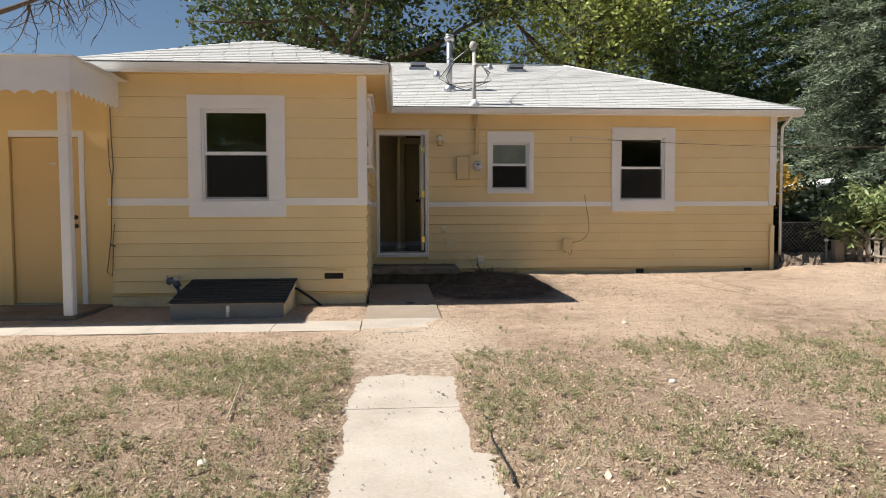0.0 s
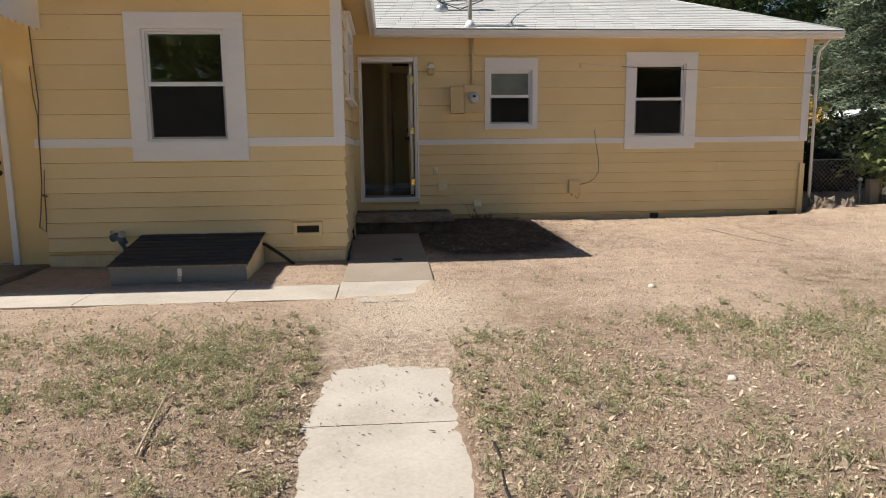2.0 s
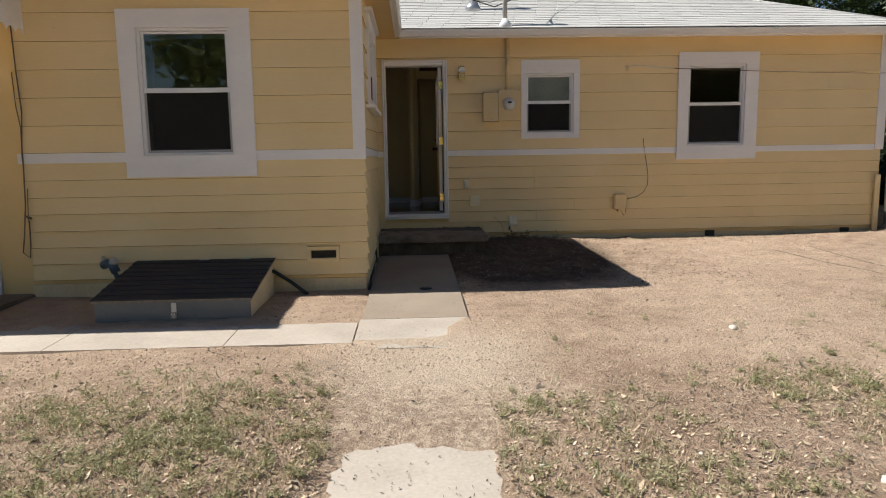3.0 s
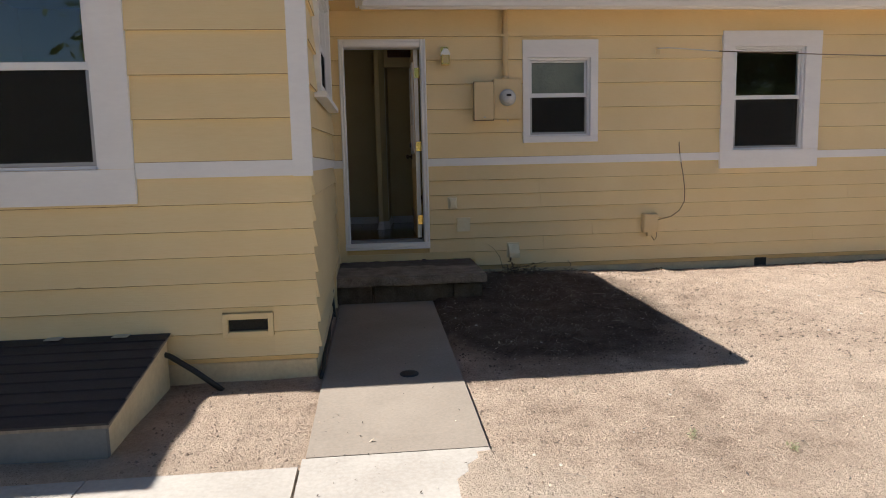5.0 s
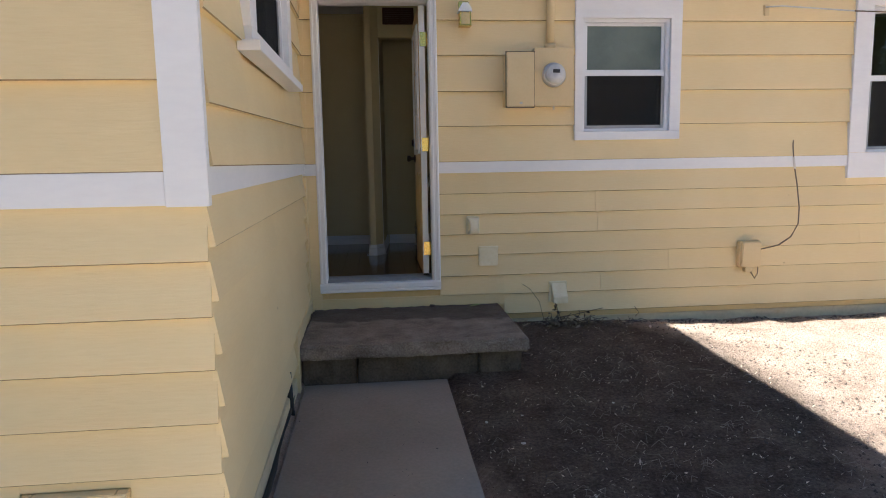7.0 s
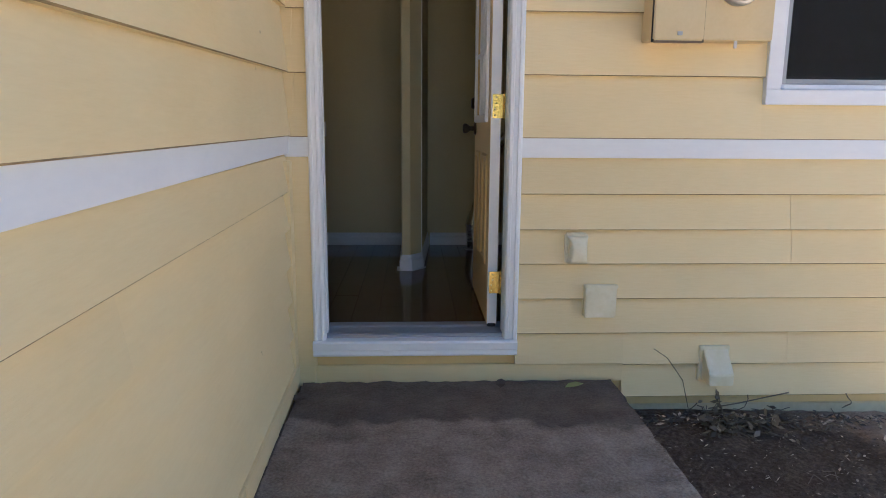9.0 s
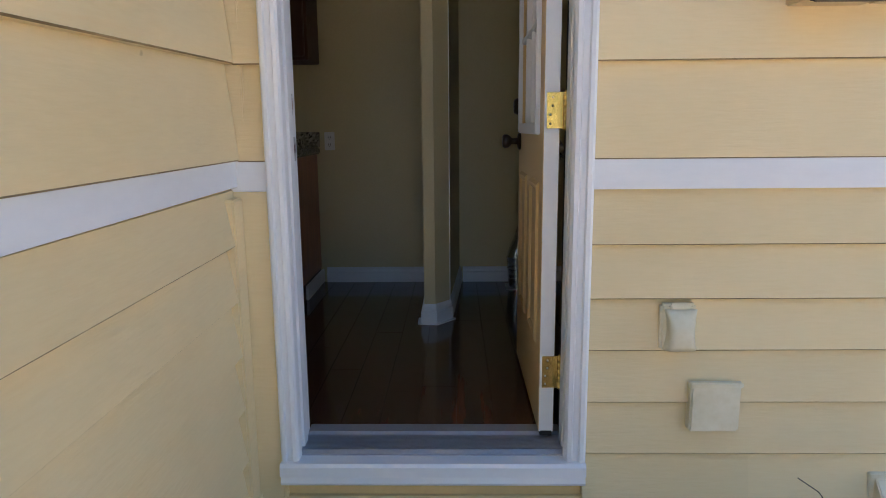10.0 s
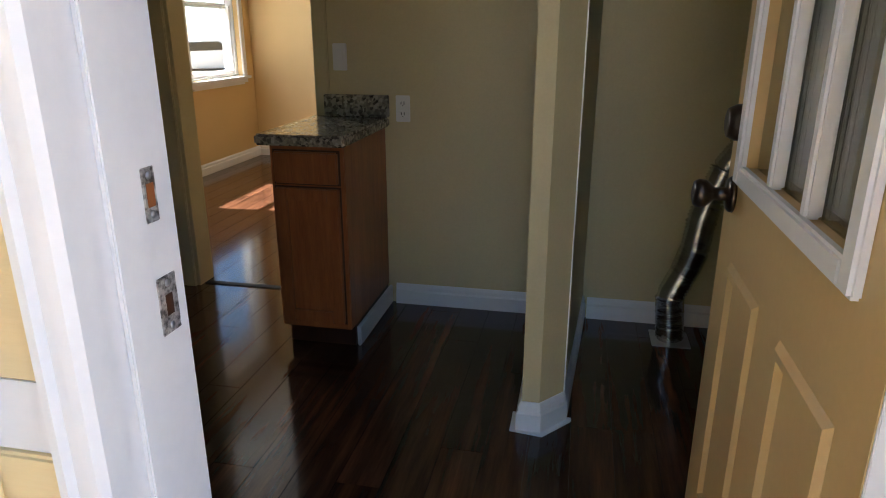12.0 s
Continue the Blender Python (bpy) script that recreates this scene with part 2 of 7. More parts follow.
LEAF_HEDGE = leaf_material("deep_green_leaves", (0.010, 0.018, 0.008), (0.03, 0.045, 0.018))
DRY_LEAF = leaf_material("curled_brown_leaves", (0.10, 0.075, 0.05), (0.36, 0.29, 0.20))
GRASS_GREEN = leaf_material("grey_green_grass", (0.19, 0.185, 0.088), (0.54, 0.51, 0.30))
GRASS_DRY = leaf_material("dry_grass", (0.36, 0.27, 0.16), (0.66, 0.53, 0.35))


def pane_glass(name, tint, gloss_rough=0.0):
    """Thin window glass: clear, with a mirror's gloss at glancing angles."""
    s = Nodes(name)
    clear = s.n.new("ShaderNodeBsdfTransparent")
    clear.inputs[0].default_value = (*tint, 1)
    gloss = s.n.new("ShaderNodeBsdfGlossy")
    gloss.inputs["Roughness"].default_value = gloss_rough
    lw = s.add("ShaderNodeLayerWeight", Blend=0.5)
    curve = s.math('POWER', lw.outputs["Facing"], 4.0)
    fres = s.math('ADD', s.math('MULTIPLY', curve, 0.9), 0.085)
    mixer = s.n.new("ShaderNodeMixShader")
    s.l.new(fres, mixer.inputs[0])
    s.l.new(clear.outputs[0], mixer.inputs[1])
    s.l.new(gloss.outputs[0], mixer.inputs[2])
    s.l.new(mixer.outputs[0], s.out.inputs[0])
    return s.m


GLASS = pane_glass("window_glass", (0.82, 0.86, 0.85))


def frosted():
    s = Nodes("obscure_glass")
    vec = s.coords()
    s.bump(s.noise(vec, 22.0, 3.0), 0.5, 0.02)
    col = s.ramp(s.noise(vec, 3.0), [(0.3, (0.10, 0.13, 0.11)), (0.7, (0.17, 0.20, 0.175))])
    return s.done(col, 0.12, 0.0, 0.8)


FROSTED = frosted()
LANTERN_GLASS = surface("yellowed_lantern_glass", (0.52, 0.39, 0.17), (0.66, 0.54, 0.30), 0.2, 20.0, 80.0, 0.1)


def insect_screen():
    s = Nodes("insect_screen")
    clear = s.n.new("ShaderNodeBsdfTransparent")
    cloth = s.add("ShaderNodeBsdfDiffuse")
    cloth.inputs[0].default_value = (0.032, 0.033, 0.031, 1)
    mixer = s.n.new("ShaderNodeMixShader")
    mixer.inputs[0].default_value = 0.7
    s.l.new(clear.outputs[0], mixer.inputs[1])
    s.l.new(cloth.outputs[0], mixer.inputs[2])
    s.l.new(mixer.outputs[0], s.out.inputs[0])
    return s.m


SCREEN = insect_screen()


def granite():
    s = Nodes("speckled_granite")
    vec = s.coords()
    v = s.add("ShaderNodeTexVoronoi", Scale=85.0)
    s.l.new(vec, v.inputs["Vector"])
    f = s.math('ADD', s.math('MULTIPLY', v.outputs["Color"], 0.5), s.math('MULTIPLY', s.noise(vec, 26.0, 5.0), 0.6))
    col = s.ramp(f, [(0.30, (0.03, 0.028, 0.025)), (0.45, (0.16, 0.145, 0.11)), (0.6, (0.33, 0.30, 0.22)), (0.8, (0.48, 0.44, 0.35))])
    return s.done(col, 0.12)


GRANITE = granite()


def plank_material():
    s = Nodes("dark_polished_planks")
    info = s.n.new("ShaderNodeObjectInfo")
    shift = s.n.new("ShaderNodeVectorMath")
    shift.operation = 'ADD'
    s.l.new(s.coords((9.0, 0.7, 1.0)), shift.inputs[0])
    s.l.new(info.outputs["Random"], shift.inputs[1])
    grain = s.noise(shift.outputs[0], 2.6, 8.0, 0.65)
    col = s.ramp(grain, [(0.3, (0.020, 0.008, 0.0045)), (0.5, (0.060, 0.024, 0.012)), (0.72, (0.125, 0.049, 0.021))])
    col = s.vary(col, 0.5)
    s.bump(grain, 0.04, 0.003)
    s.bsdf.inputs["Coat Weight"].default_value = 0.2
    s.bsdf.inputs["Coat Roughness"].default_value = 0.07
    return s.done(col, 0.13, 0.0, 0.35)


PLANK = plank_material()


def soil():
    """Dry sandy soil: pale sand, darker blotches, grit, straw-coloured chaff, painted shade beside the step."""
    s = Nodes("dry_sandy_soil")
    vec = s.coords()
    big, mid, fine = s.noise(vec, 0.55, 4.0), s.noise(vec, 5.0, 6.0, 0.65), s.noise(vec, 55.0, 8.0, 0.7)
    f = s.math('ADD', s.math('MULTIPLY', big, 0.35), s.math('ADD', s.math('MULTIPLY', mid, 0.35), s.math('MULTIPLY', fine, 0.3)))
    col = s.ramp(f, [(0.36, (0.22, 0.15, 0.105)), (0.46, (0.50, 0.365, 0.262)), (0.60, (0.70, 0.535, 0.395))])
    v = s.add("ShaderNodeTexVoronoi", Scale=60.0)
    s.l.new(vec, v.inputs["Vector"])
    speck = s.ramp(v.outputs["Distance"], [(0.10, (1, 1, 1)), (0.2, (0, 0, 0))])
    col = s.mix(s.math('MULTIPLY', speck, s.ramp(s.noise(vec, 8.0), [(0.45, (0, 0, 0)), (0.62, (0.8, 0.8, 0.8))])), col, (0.17, 0.12, 0.08))
    drift = s.n.new("ShaderNodeVectorMath")
    drift.operation = 'DISTANCE'
    s.l.new(s.coords((1.0, 0.62, 0.0)), drift.inputs[0])
    drift.inputs[1].default_value = (0.12, 3.42, 0.0)
    far = s.math('ADD', drift.outputs["Value"], s.math('MULTIPLY', s.noise(vec, 2.6, 6.0, 0.65), 0.8))
    col = s.mix(s.ramp(s.math('MULTIPLY', far, 0.5), [(0.40, (0.75, 0.75, 0.75)), (0.68, (0, 0, 0))]), col, (0.74, 0.61, 0.47))
    sep = s.n.new("ShaderNodeSeparateXYZ")
    s.l.new(vec, sep.inputs[0])
    yard = s.ramp(s.math('ADD', s.math('MULTIPLY', sep.outputs[1], 0.1), s.math('MULTIPLY', s.noise(vec, 1.4, 4.0), 0.16)), [(0.58, (1, 1, 1)), (0.68, (0, 0, 0))])
    crumb = s.ramp(s.noise(vec, 16.0, 8.0, 0.75), [(0.42, (0.8, 0.8, 0.8)), (0.58, (0, 0, 0))])
    col = s.mix(s.math('MULTIPLY', yard, crumb), col, (0.33, 0.225, 0.16))
    grit = s.noise(vec, 170.0, 3.0, 0.6)
    col = s.mix(s.ramp(grit, [(0.30, (0.7, 0.7, 0.7)), (0.42, (0, 0, 0))]), col, (0.13, 0.09, 0.06))
    # The wing's shadow on the soil, painted in as a ragged dark ellipse.
    shade_zone = s.n.new("ShaderNodeVectorMath")
    shade_zone.operation = 'DISTANCE'
    s.l.new(s.coords((0.95, 0.59, 0.0)), shade_zone.inputs[0])
    shade_zone.inputs[1].default_value = (1.19, 5.66, 0.0)
    reach = s.math('ADD', shade_zone.outputs["Value"], s.math('MULTIPLY', s.noise(vec, 1.8, 5.0), 0.5))
    darkened = s.ramp(s.math('MULTIPLY', reach, 0.5), [(0.56, (0.9, 0.9, 0.9)), (0.70, (0, 0, 0))])
    col = s.mix(darkened, col, s.ramp(s.math('ADD', s.math('MULTIPLY', fine, 0.6), s.math('MULTIPLY', mid, 0.4)), [(0.38, (0.028, 0.018, 0.012)), (0.50, (0.078, 0.054, 0.038)), (0.64, (0.19, 0.138, 0.098))]))
    s.bump(s.math('ADD', mid, fine), 1.0, 0.036)
    return s.done(col, 0.95, 0.0, 0.2)


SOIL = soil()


# ---- building helpers ----
def box(bm, x0, x1, y0, y1, z0, z1, bevel=0.0):
    """One box into bm."""
    vs = [bm.verts.new((x, y, z)) for z in (z0, z1) for y in (y0, y1) for x in (x0, x1)]
    fs = [bm.faces.new([vs[i] for i in q]) for q in ((0, 2, 3, 1), (4, 5, 7, 6), (0, 1, 5, 4), (2, 6, 7, 3), (0, 4, 6, 2), (1, 3, 7, 5))]
    if bevel:
        edges = {e for f in fs for e in f.edges}
        bmesh.ops.bevel(bm, geom=list(edges), offset=bevel, segments=2, affect='EDGES', clamp_overlap=True)


def prism(bm, profile, axis, a, b):
    """A closed outline swept from a to b along an axis. The outline runs in the two other axes, in the order x, y, z."""
    rings = []
    for s in (a, b):
        rings.append([bm.verts.new({"x": (s, p, q), "y": (p, s, q), "z": (p, q, s)}[axis]) for p, q in profile])
    n = len(profile)
    for i in range(n):
        bm.faces.new((rings[0][i], rings[0][(i + 1) % n], rings[1][(i + 1) % n], rings[1][i]))
    bm.faces.new(rings[0][::-1])
    bm.faces.new(rings[1])
    bmesh.ops.recalc_face_normals(bm, faces=bm.faces)


def tube(bm, pts, radii, sides=8, cap=True):
    """A round tube through points."""
    pts = [Vector(p) for p in pts]
    if isinstance(radii, (int, float)):
        radii = [radii] * len(pts)
    rings = []
    for i, p in enumerate(pts):
        way = (pts[min(i + 1, len(pts) - 1)] - pts[max(i - 1, 0)]).normalized()
        side = way.cross(Vector((0, 0, 1)) if abs(way.z) < 0.9 else Vector((0, 1, 0))).normalized()
        up = side.cross(way)
        rings.append([bm.verts.new(p + radii[i] * (math.cos(t) * side + math.sin(t) * up)) for t in [2 * math.pi * k / sides for k in range(sides)]])
    for r, s in zip(rings, rings[1:]):
        for k in range(sides):
            f = bm.faces.new((r[k], s[k], s[(k + 1) % sides], r[(k + 1) % sides]))
            f.smooth = True
    if cap:
        bm.faces.new(rings[0])
        bm.faces.new(rings[-1][::-1])
    bmesh.ops.recalc_face_normals(bm, faces=bm.faces)


def lathe(bm, profile, centre, axis="z", sides=24):
    """A turned shape: (radius, along) outline round an axis through centre."""
    c = Vector(centre)
    rings = []
    for r, a in profile:
        ring = []
        for k in range(sides):
            t = 2 * math.pi * k / sides
            p, q = r * math.cos(t), r * math.sin(t)
            ring.append(bm.verts.new(c + Vector({"z": (p, q, a), "y": (p, a, q), "x": (a, p, q)}[axis])))
        rings.append(ring)
    for r, s in zip(rings, rings[1:]):
        for k in range(sides):
            f = bm.faces.new((r[k], r[(k + 1) % sides], s[(k + 1) % sides], s[k]))
            f.smooth = True
    bm.faces.new(rings[0])
    bm.faces.new(rings[-1])
    bmesh.ops.recalc_face_normals(bm, faces=bm.faces)


def part(name, bm, material, parent=None, label=""):
    me = bpy.data.meshes.new(name)
    bm.to_mesh(me)
    bm.free()
    for m in material if isinstance(material, (list, tuple)) else (material,):
        me.materials.append(m)
    ob = new(name, me)
    if parent is not None:
        ob.parent = parent
    if label:
        ob["label"] = label
    return ob


def boxes(name, material, parent, *sizes, bevel=0.002, label=""):
    """One mesh of one or more boxes."""
    bm = bmesh.new()
    for s in sizes:
        b2 = bmesh.new()
        box(b2, *s, bevel)
        tmp = bpy.data.meshes.new("tmp")
        b2.to_mesh(tmp)
        b2.free()
        bm.from_mesh(tmp)
        bpy.data.meshes.remove(tmp)
    return part(name, bm, material, parent, label)


def tubes(name, material, parent, pts, r, sides=8, label=""):
    bm = bmesh.new()
    tube(bm, pts, r, sides)
    return part(name, bm, material, parent, label)


def turned(name, material, parent, profile, centre, axis="z", sides=24, label=""):
    bm = bmesh.new()
    lathe(bm, profile, centre, axis, sides)
    return part(name, bm, material, parent, label)


def thing(name, place, label, category, group="", kind=""):
    ob = new(name)
    ob.empty_display_size = 0.1
    ob.location = place
    scene_matrix = Matrix.Translation(place)
    ob.matrix_basis = scene_matrix
    return tagged(ob, label, category, group, kind)


def settle(parent):
    """Children were built in the world's coordinates: keep them there."""
    inv = parent.matrix_basis.inverted()
    for c in parent.children:
        c.matrix_parent_inverse = inv


def mesh_object(name, verts, faces, material, label="", category="", kind="", smooth=False, parent=None):
    me = bpy.data.meshes.new(name)
    me.from_pydata(verts, [], faces)
    if smooth:
        me.polygons.foreach_set("use_smooth", [True] * len(me.polygons))
    me.materials.append(material)
    me.update()
    ob = new(name, me)
    if parent is not None:
        ob.parent = parent
    return tagged(ob, label, category, "", kind)


def cut(rects, hole):
    """Rectangles (u0, u1, z0, z1) less a hole."""
    out = []
    h0, h1, g0, g1 = hole
    for u0, u1, z0, z1 in rects:
        if h1 <= u0 or h0 >= u1 or g1 <= z0 or g0 >= z1:
            out.append((u0, u1, z0, z1))
            continue
        if u0 < h0:
            out.append((u0, h0, z0, z1))
        if h1 < u1:
            out.append((h1, u1, z0, z1))
        m0, m1 = max(u0, h0), min(u1, h1)
        if z0 < g0:
            out.append((m0, m1, z0, g0))
        if g1 < z1:
            out.append((m0, m1, g1, z1))
    return out


def wall(name, axis, face, inward, u0, u1, z0, z1, holes, outer, inner, label):
    """A wall of the setting. axis: the axis that it stands across; face: its outer face; inward: the signed thickness."""
    us = sorted({u0, u1, *[h for o in holes for h in o[:2]]})
    zs = sorted({z0, z1, *[h for o in holes for h in o[2:]]})
    us, zs = [u for u in us if u0 <= u <= u1], [z for z in zs if z0 <= z <= z1]
    solid = {(i, j) for i in range(len(us) - 1) for j in range(len(zs) - 1)
             if not any(o[0] < (us[i] + us[i + 1]) / 2 < o[1] and o[2] < (zs[j] + zs[j + 1]) / 2 < o[3] for o in holes)}
    bm = bmesh.new()
    seen = {}

    def v(i, j, k):
        if (i, j, k) not in seen:
            d = face + (inward if k else 0)
            seen[i, j, k] = bm.verts.new((us[i], d, zs[j]) if axis == "y" else (d, us[i], zs[j]))
        return seen[i, j, k]

    for i, j in solid:
        bm.faces.new((v(i, j, 0), v(i + 1, j, 0), v(i + 1, j + 1, 0), v(i, j + 1, 0)))
        f = bm.faces.new((v(i, j, 1), v(i, j + 1, 1), v(i + 1, j + 1, 1), v(i + 1, j, 1)))
        f.material_index = 1
        for di, dj, a, b in ((-1, 0, (i, j), (i, j + 1)), (1, 0, (i + 1, j), (i + 1, j + 1)), (0, -1, (i, j), (i + 1, j)), (0, 1, (i, j + 1), (i + 1, j + 1))):
            if (i + di, j + dj) not in solid:
                bm.faces.new((v(*a, 0), v(*b, 0), v(*b, 1), v(*a, 1)))
    bmesh.ops.recalc_face_normals(bm, faces=bm.faces)
    return tagged(part(name, bm, [outer, inner]), label, "wall", "", "structure")


def lap_siding(parent, axis, face, out, u0, u1, rows, holes, joints, rng):
    """Overlapping boards on a wall, each one thicker at its lower edge. out: -1 or 1, the way that they face."""
    for zb, zt in rows:
        rects = [(u0, u1, zb, zt)]
        for hole in holes:
            rects = cut(rects, hole)
        pieces = []
        for r in rects:
            cuts = [c for c in joints.get(round(zb, 2), ()) if r[0] + 0.1 < c < r[1] - 0.1]
            edges = [r[0], *cuts, r[1]]
            for a, b in zip(edges, edges[1:]):
                pieces.append((a, b - (0.002 if b != r[1] else 0), r[2], r[3]))
        for a, b, p, q in pieces:
            d = [0.031 - 0.025 * (z - zb) / (zt - zb) for z in (p, q)]
            wob = rng.uniform(-0.0012, 0.0012)
            bm = bmesh.new()
            vs = []
            for u in (a, b):
                for z, dep in ((p, 0.0), (p, d[0] + wob - 0.004), (p + 0.0035, d[0] + wob), (q, d[1] + wob), (q, 0.0)):
                    y = face + out * dep
                    vs.append(bm.verts.new((u, y, z) if axis == "y" else (y, u, z)))
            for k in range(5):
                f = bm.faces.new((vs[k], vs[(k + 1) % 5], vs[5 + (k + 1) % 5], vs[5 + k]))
                # The lap's shadow line is painted on this narrow front strip.
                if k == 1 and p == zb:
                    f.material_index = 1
            bm.faces.new(vs[4::-1])
            bm.faces.new(vs[5:])
            bmesh.ops.recalc_face_normals(bm, faces=bm.faces)
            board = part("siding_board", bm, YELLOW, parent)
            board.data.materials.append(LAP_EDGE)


# ---- ground, path, paving ----
def lerp_table(v, table):
    if v <= table[0][0]:
        return table[0][1]
    for (a, p), (b, q) in zip(table, table[1:]):
        if v <= b:
            return p + (q - p) * (v - a) / (b - a)
    return table[-1][1]


LAWN = [(-2, 0.09), (2, 0.09), (4, 0.115), (5.4, 0.14), (6.2, 0.165), (7.7, 0.205), (9, 0.236), (10, 0.262), (10.6, 0.328), (11.2, 0.37), (20, 0.45), (60, 0.45)]
WALK = [(-2, -0.03), (2.5, 0.015), (4, 0.04), (5.2, 0.06), (6.1, 0.16), (7.7, 0.212), (9.97, 0.250)]


def ground_height(x, y):
    z = lerp_table(y, LAWN)
    if y > 5:
        z += 0.018 * min(max(x - 1.0, 0), 8) * min((y - 5) / 5, 1)
    bumps = 0.5 if y < 11 else 0.2
    z += bumps * (0.035 * noise.noise((x * 0.9, y * 0.9, 0)) + 0.022 * noise.noise((x * 4.1, y * 4.1, 3)) + 0.012 * noise.noise((x * 13, y * 13, 7)))
    if y < 6.3:
        wav = 0.045 * noise.noise((0.0, y * 1.7, 5)) + 0.035 * noise.noise((x * 4, y * 6, 5)) + 0.03 * noise.noise((x * 9, y * 15, 5))
        left, right = -0.41 + wav, 0.36 + 0.8 * wav + (0.10 if y < 3 else 0)
        side = max(left - x, x - right)
        z -= 0.055 * math.exp(-(max(side, 0) / 0.4) ** 2) * min(max((5.6 - y) / 1.0, 0), 1)
        dip = min(max(-side / (0.17 + 0.40 * min(max((y - 4.2) / 0.8, 0), 1)) + 0.5, 0), 1)
        sand = lerp_table(y, [(4.3, -0.01), (4.95, 0.082), (6.1, 0.160)]) + 0.03 * noise.noise((x * 2.5, y * 1.5, 9)) + 0.02 * noise.noise((x * 8, y * 8, 4))
        floor_z = max(lerp_table(y, WALK) - 0.02, sand) if 4.3 < y < 6.1 else lerp_table(y, WALK) - 0.02
        z = z + (floor_z - z) * dip * (1 if y < 5.9 else (6.3 - y) / 0.4)
    elif y < 10.1 and -0.46 < x < 0.44:
        over = x + 0.12 * noise.noise((x * 4, y * 4, 6)) - 0.10 - 0.55 * (y - 6.3)
        z = min(z, lerp_table(y, WALK) - 0.03) if over < 0 or y > 6.86 else lerp_table(y, WALK) + min(0.05 * over, 0.012)
    if 0.9 < x < 6.95 and y > 9.95:
        foot = lerp_table(x, [(0.9, 0.345), (1.6, 0.34), (3.2, 0.295), (5.0, 0.305), (6.6, 0.335)]) + 0.02 * noise.noise((x * 3.5, 2, 6)) + 0.012 * noise.noise((x * 11, y * 6, 2))
        f = min(max((y - 9.95) / 0.9, 0), 1) * min((x - 0.9) / 0.4, 1, (6.95 - x) / 0.25)
        z += (foot - z) * f * f * (3 - 2 * f)
    if x > 0.98 and 10.84 < y < 11.2:
        z -= 0.02 * min((y - 10.84) / 0.1, 1)
    if x < -0.46 and 6.25 < y < 7.3:
        z = min(z, 0.135) if y < 6.8 else z
    return z


def axis_steps(lo, a, b, hi, step):
    far_lo = [a - step * 1.5 ** k for k in range(1, 40) if a - step * 1.5 ** k > lo]
    far_hi = [b + step * 1.5 ** k for k in range(1, 40) if b + step * 1.5 ** k < hi]
    return [lo, *far_lo[::-1], *np.arange(a, b, step), b, *far_hi, hi]


def ground():
    xs = axis_steps(-400, -6.0, 9.5, 400, 0.06)
    ys = axis_steps(-400, 1.0, 11.4, 500, 0.06)
    verts = [(x, y, ground_height(x, y)) for y in ys for x in xs]
    n = len(xs)
    faces = [(j * n + i, j * n + i + 1, (j + 1) * n + i + 1, (j + 1) * n + i) for j in range(len(ys) - 1) for i in range(n - 1)]
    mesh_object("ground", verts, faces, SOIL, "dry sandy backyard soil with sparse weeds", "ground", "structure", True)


ground()


def paving_slab(name, x0, x1, y0, y1, material, parent, table=WALK, rise=0.0, thick=0.09):
    """A concrete slab that follows the slope."""
    bm = bmesh.new()
    ys = np.linspace(y0, y1, 9)
    prof = [(y, lerp_table(y, table) + rise) for y in ys]
    pts = [(y, z) for y, z in prof] + [(y1, prof[-1][1] - thick), (y0, prof[0][1] - thick)]
    prism(bm, pts, "x", x0, x1)
    return part(name, bm, material, parent)


path = tagged(new("path"), "pale concrete garden path partly covered by sand", "path", "", "structure")
for y0, y1 in ((-1.6, 0.8), (0.802, 2.33), (2.332, 3.86), (3.862, 5.4)):
    paving_slab("slab", -0.46, 0.50, y0, y1 - 0.006, CONCRETE, path)
paving_slab("slab", -0.45, 0.425, 6.10, 6.86, CONCRETE, path)
paving_slab("slab", -0.435, 0.425, 6.868, 9.98, CONCRETE_WALK, path)
turned("valve_cover", BLACK_PIPE, path, [(0.0, 0.226), (0.052, 0.226), (0.06, 0.222), (0.06, 0.18), (0.0, 0.18)], (0.10, 7.93, 0), label="small dark round cover set in concrete")

STRIP = [(6.0, 0.15), (7.3, 0.19)]
strip = tagged(new("pavement"), "pale concrete strip along the back of the house", "pavement", "", "structure")
edge = -9.0
for x1 in (-7.2, -5.5, -3.9, -2.65, -1.38, -0.458):
    paving_slab("slab", edge, x1 - 0.007, 6.27, 6.96 if x1 < -1.4 else 6.80, CONCRETE, strip, STRIP)
    edge = x1
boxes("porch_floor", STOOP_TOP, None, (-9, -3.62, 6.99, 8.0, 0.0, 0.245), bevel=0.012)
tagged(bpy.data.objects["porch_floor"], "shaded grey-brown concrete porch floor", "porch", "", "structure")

# ---- walls ----
ZTOP = 3.12
FLOOR_Z = 0.709
YM, YW, XS = 11.02, 7.97, -0.465
DOOR_HOLE = (-0.386, 0.473, 0.66, 2.765)
W1 = (-2.49, -1.65, 1.535, 2.68)
W2 = (1.580, 2.262, 1.79, 2.617)
W3 = (3.885, 4.71, 1.60, 2.72)
WS = (8.80, 9.80, 2.10, 2.82)
PORCH_DOOR = (-4.81, -3.985, 0.25, 2.32)
wall_main = wall("wall_main", "y", YM, 0.14, XS - 0.05, 6.76, 0.36, ZTOP, [DOOR_HOLE, W2, W3], YELLOW_FLAT, INNER_WALL, "yellow wooden lap-sided back wall of the house")
wall_wing = wall("wall_wing", "y", YW, 0.14, -3.64, XS, 0.34, ZTOP, [W1], YELLOW_FLAT, INNER_WALL, "yellow wooden lap-sided wall of the wing")
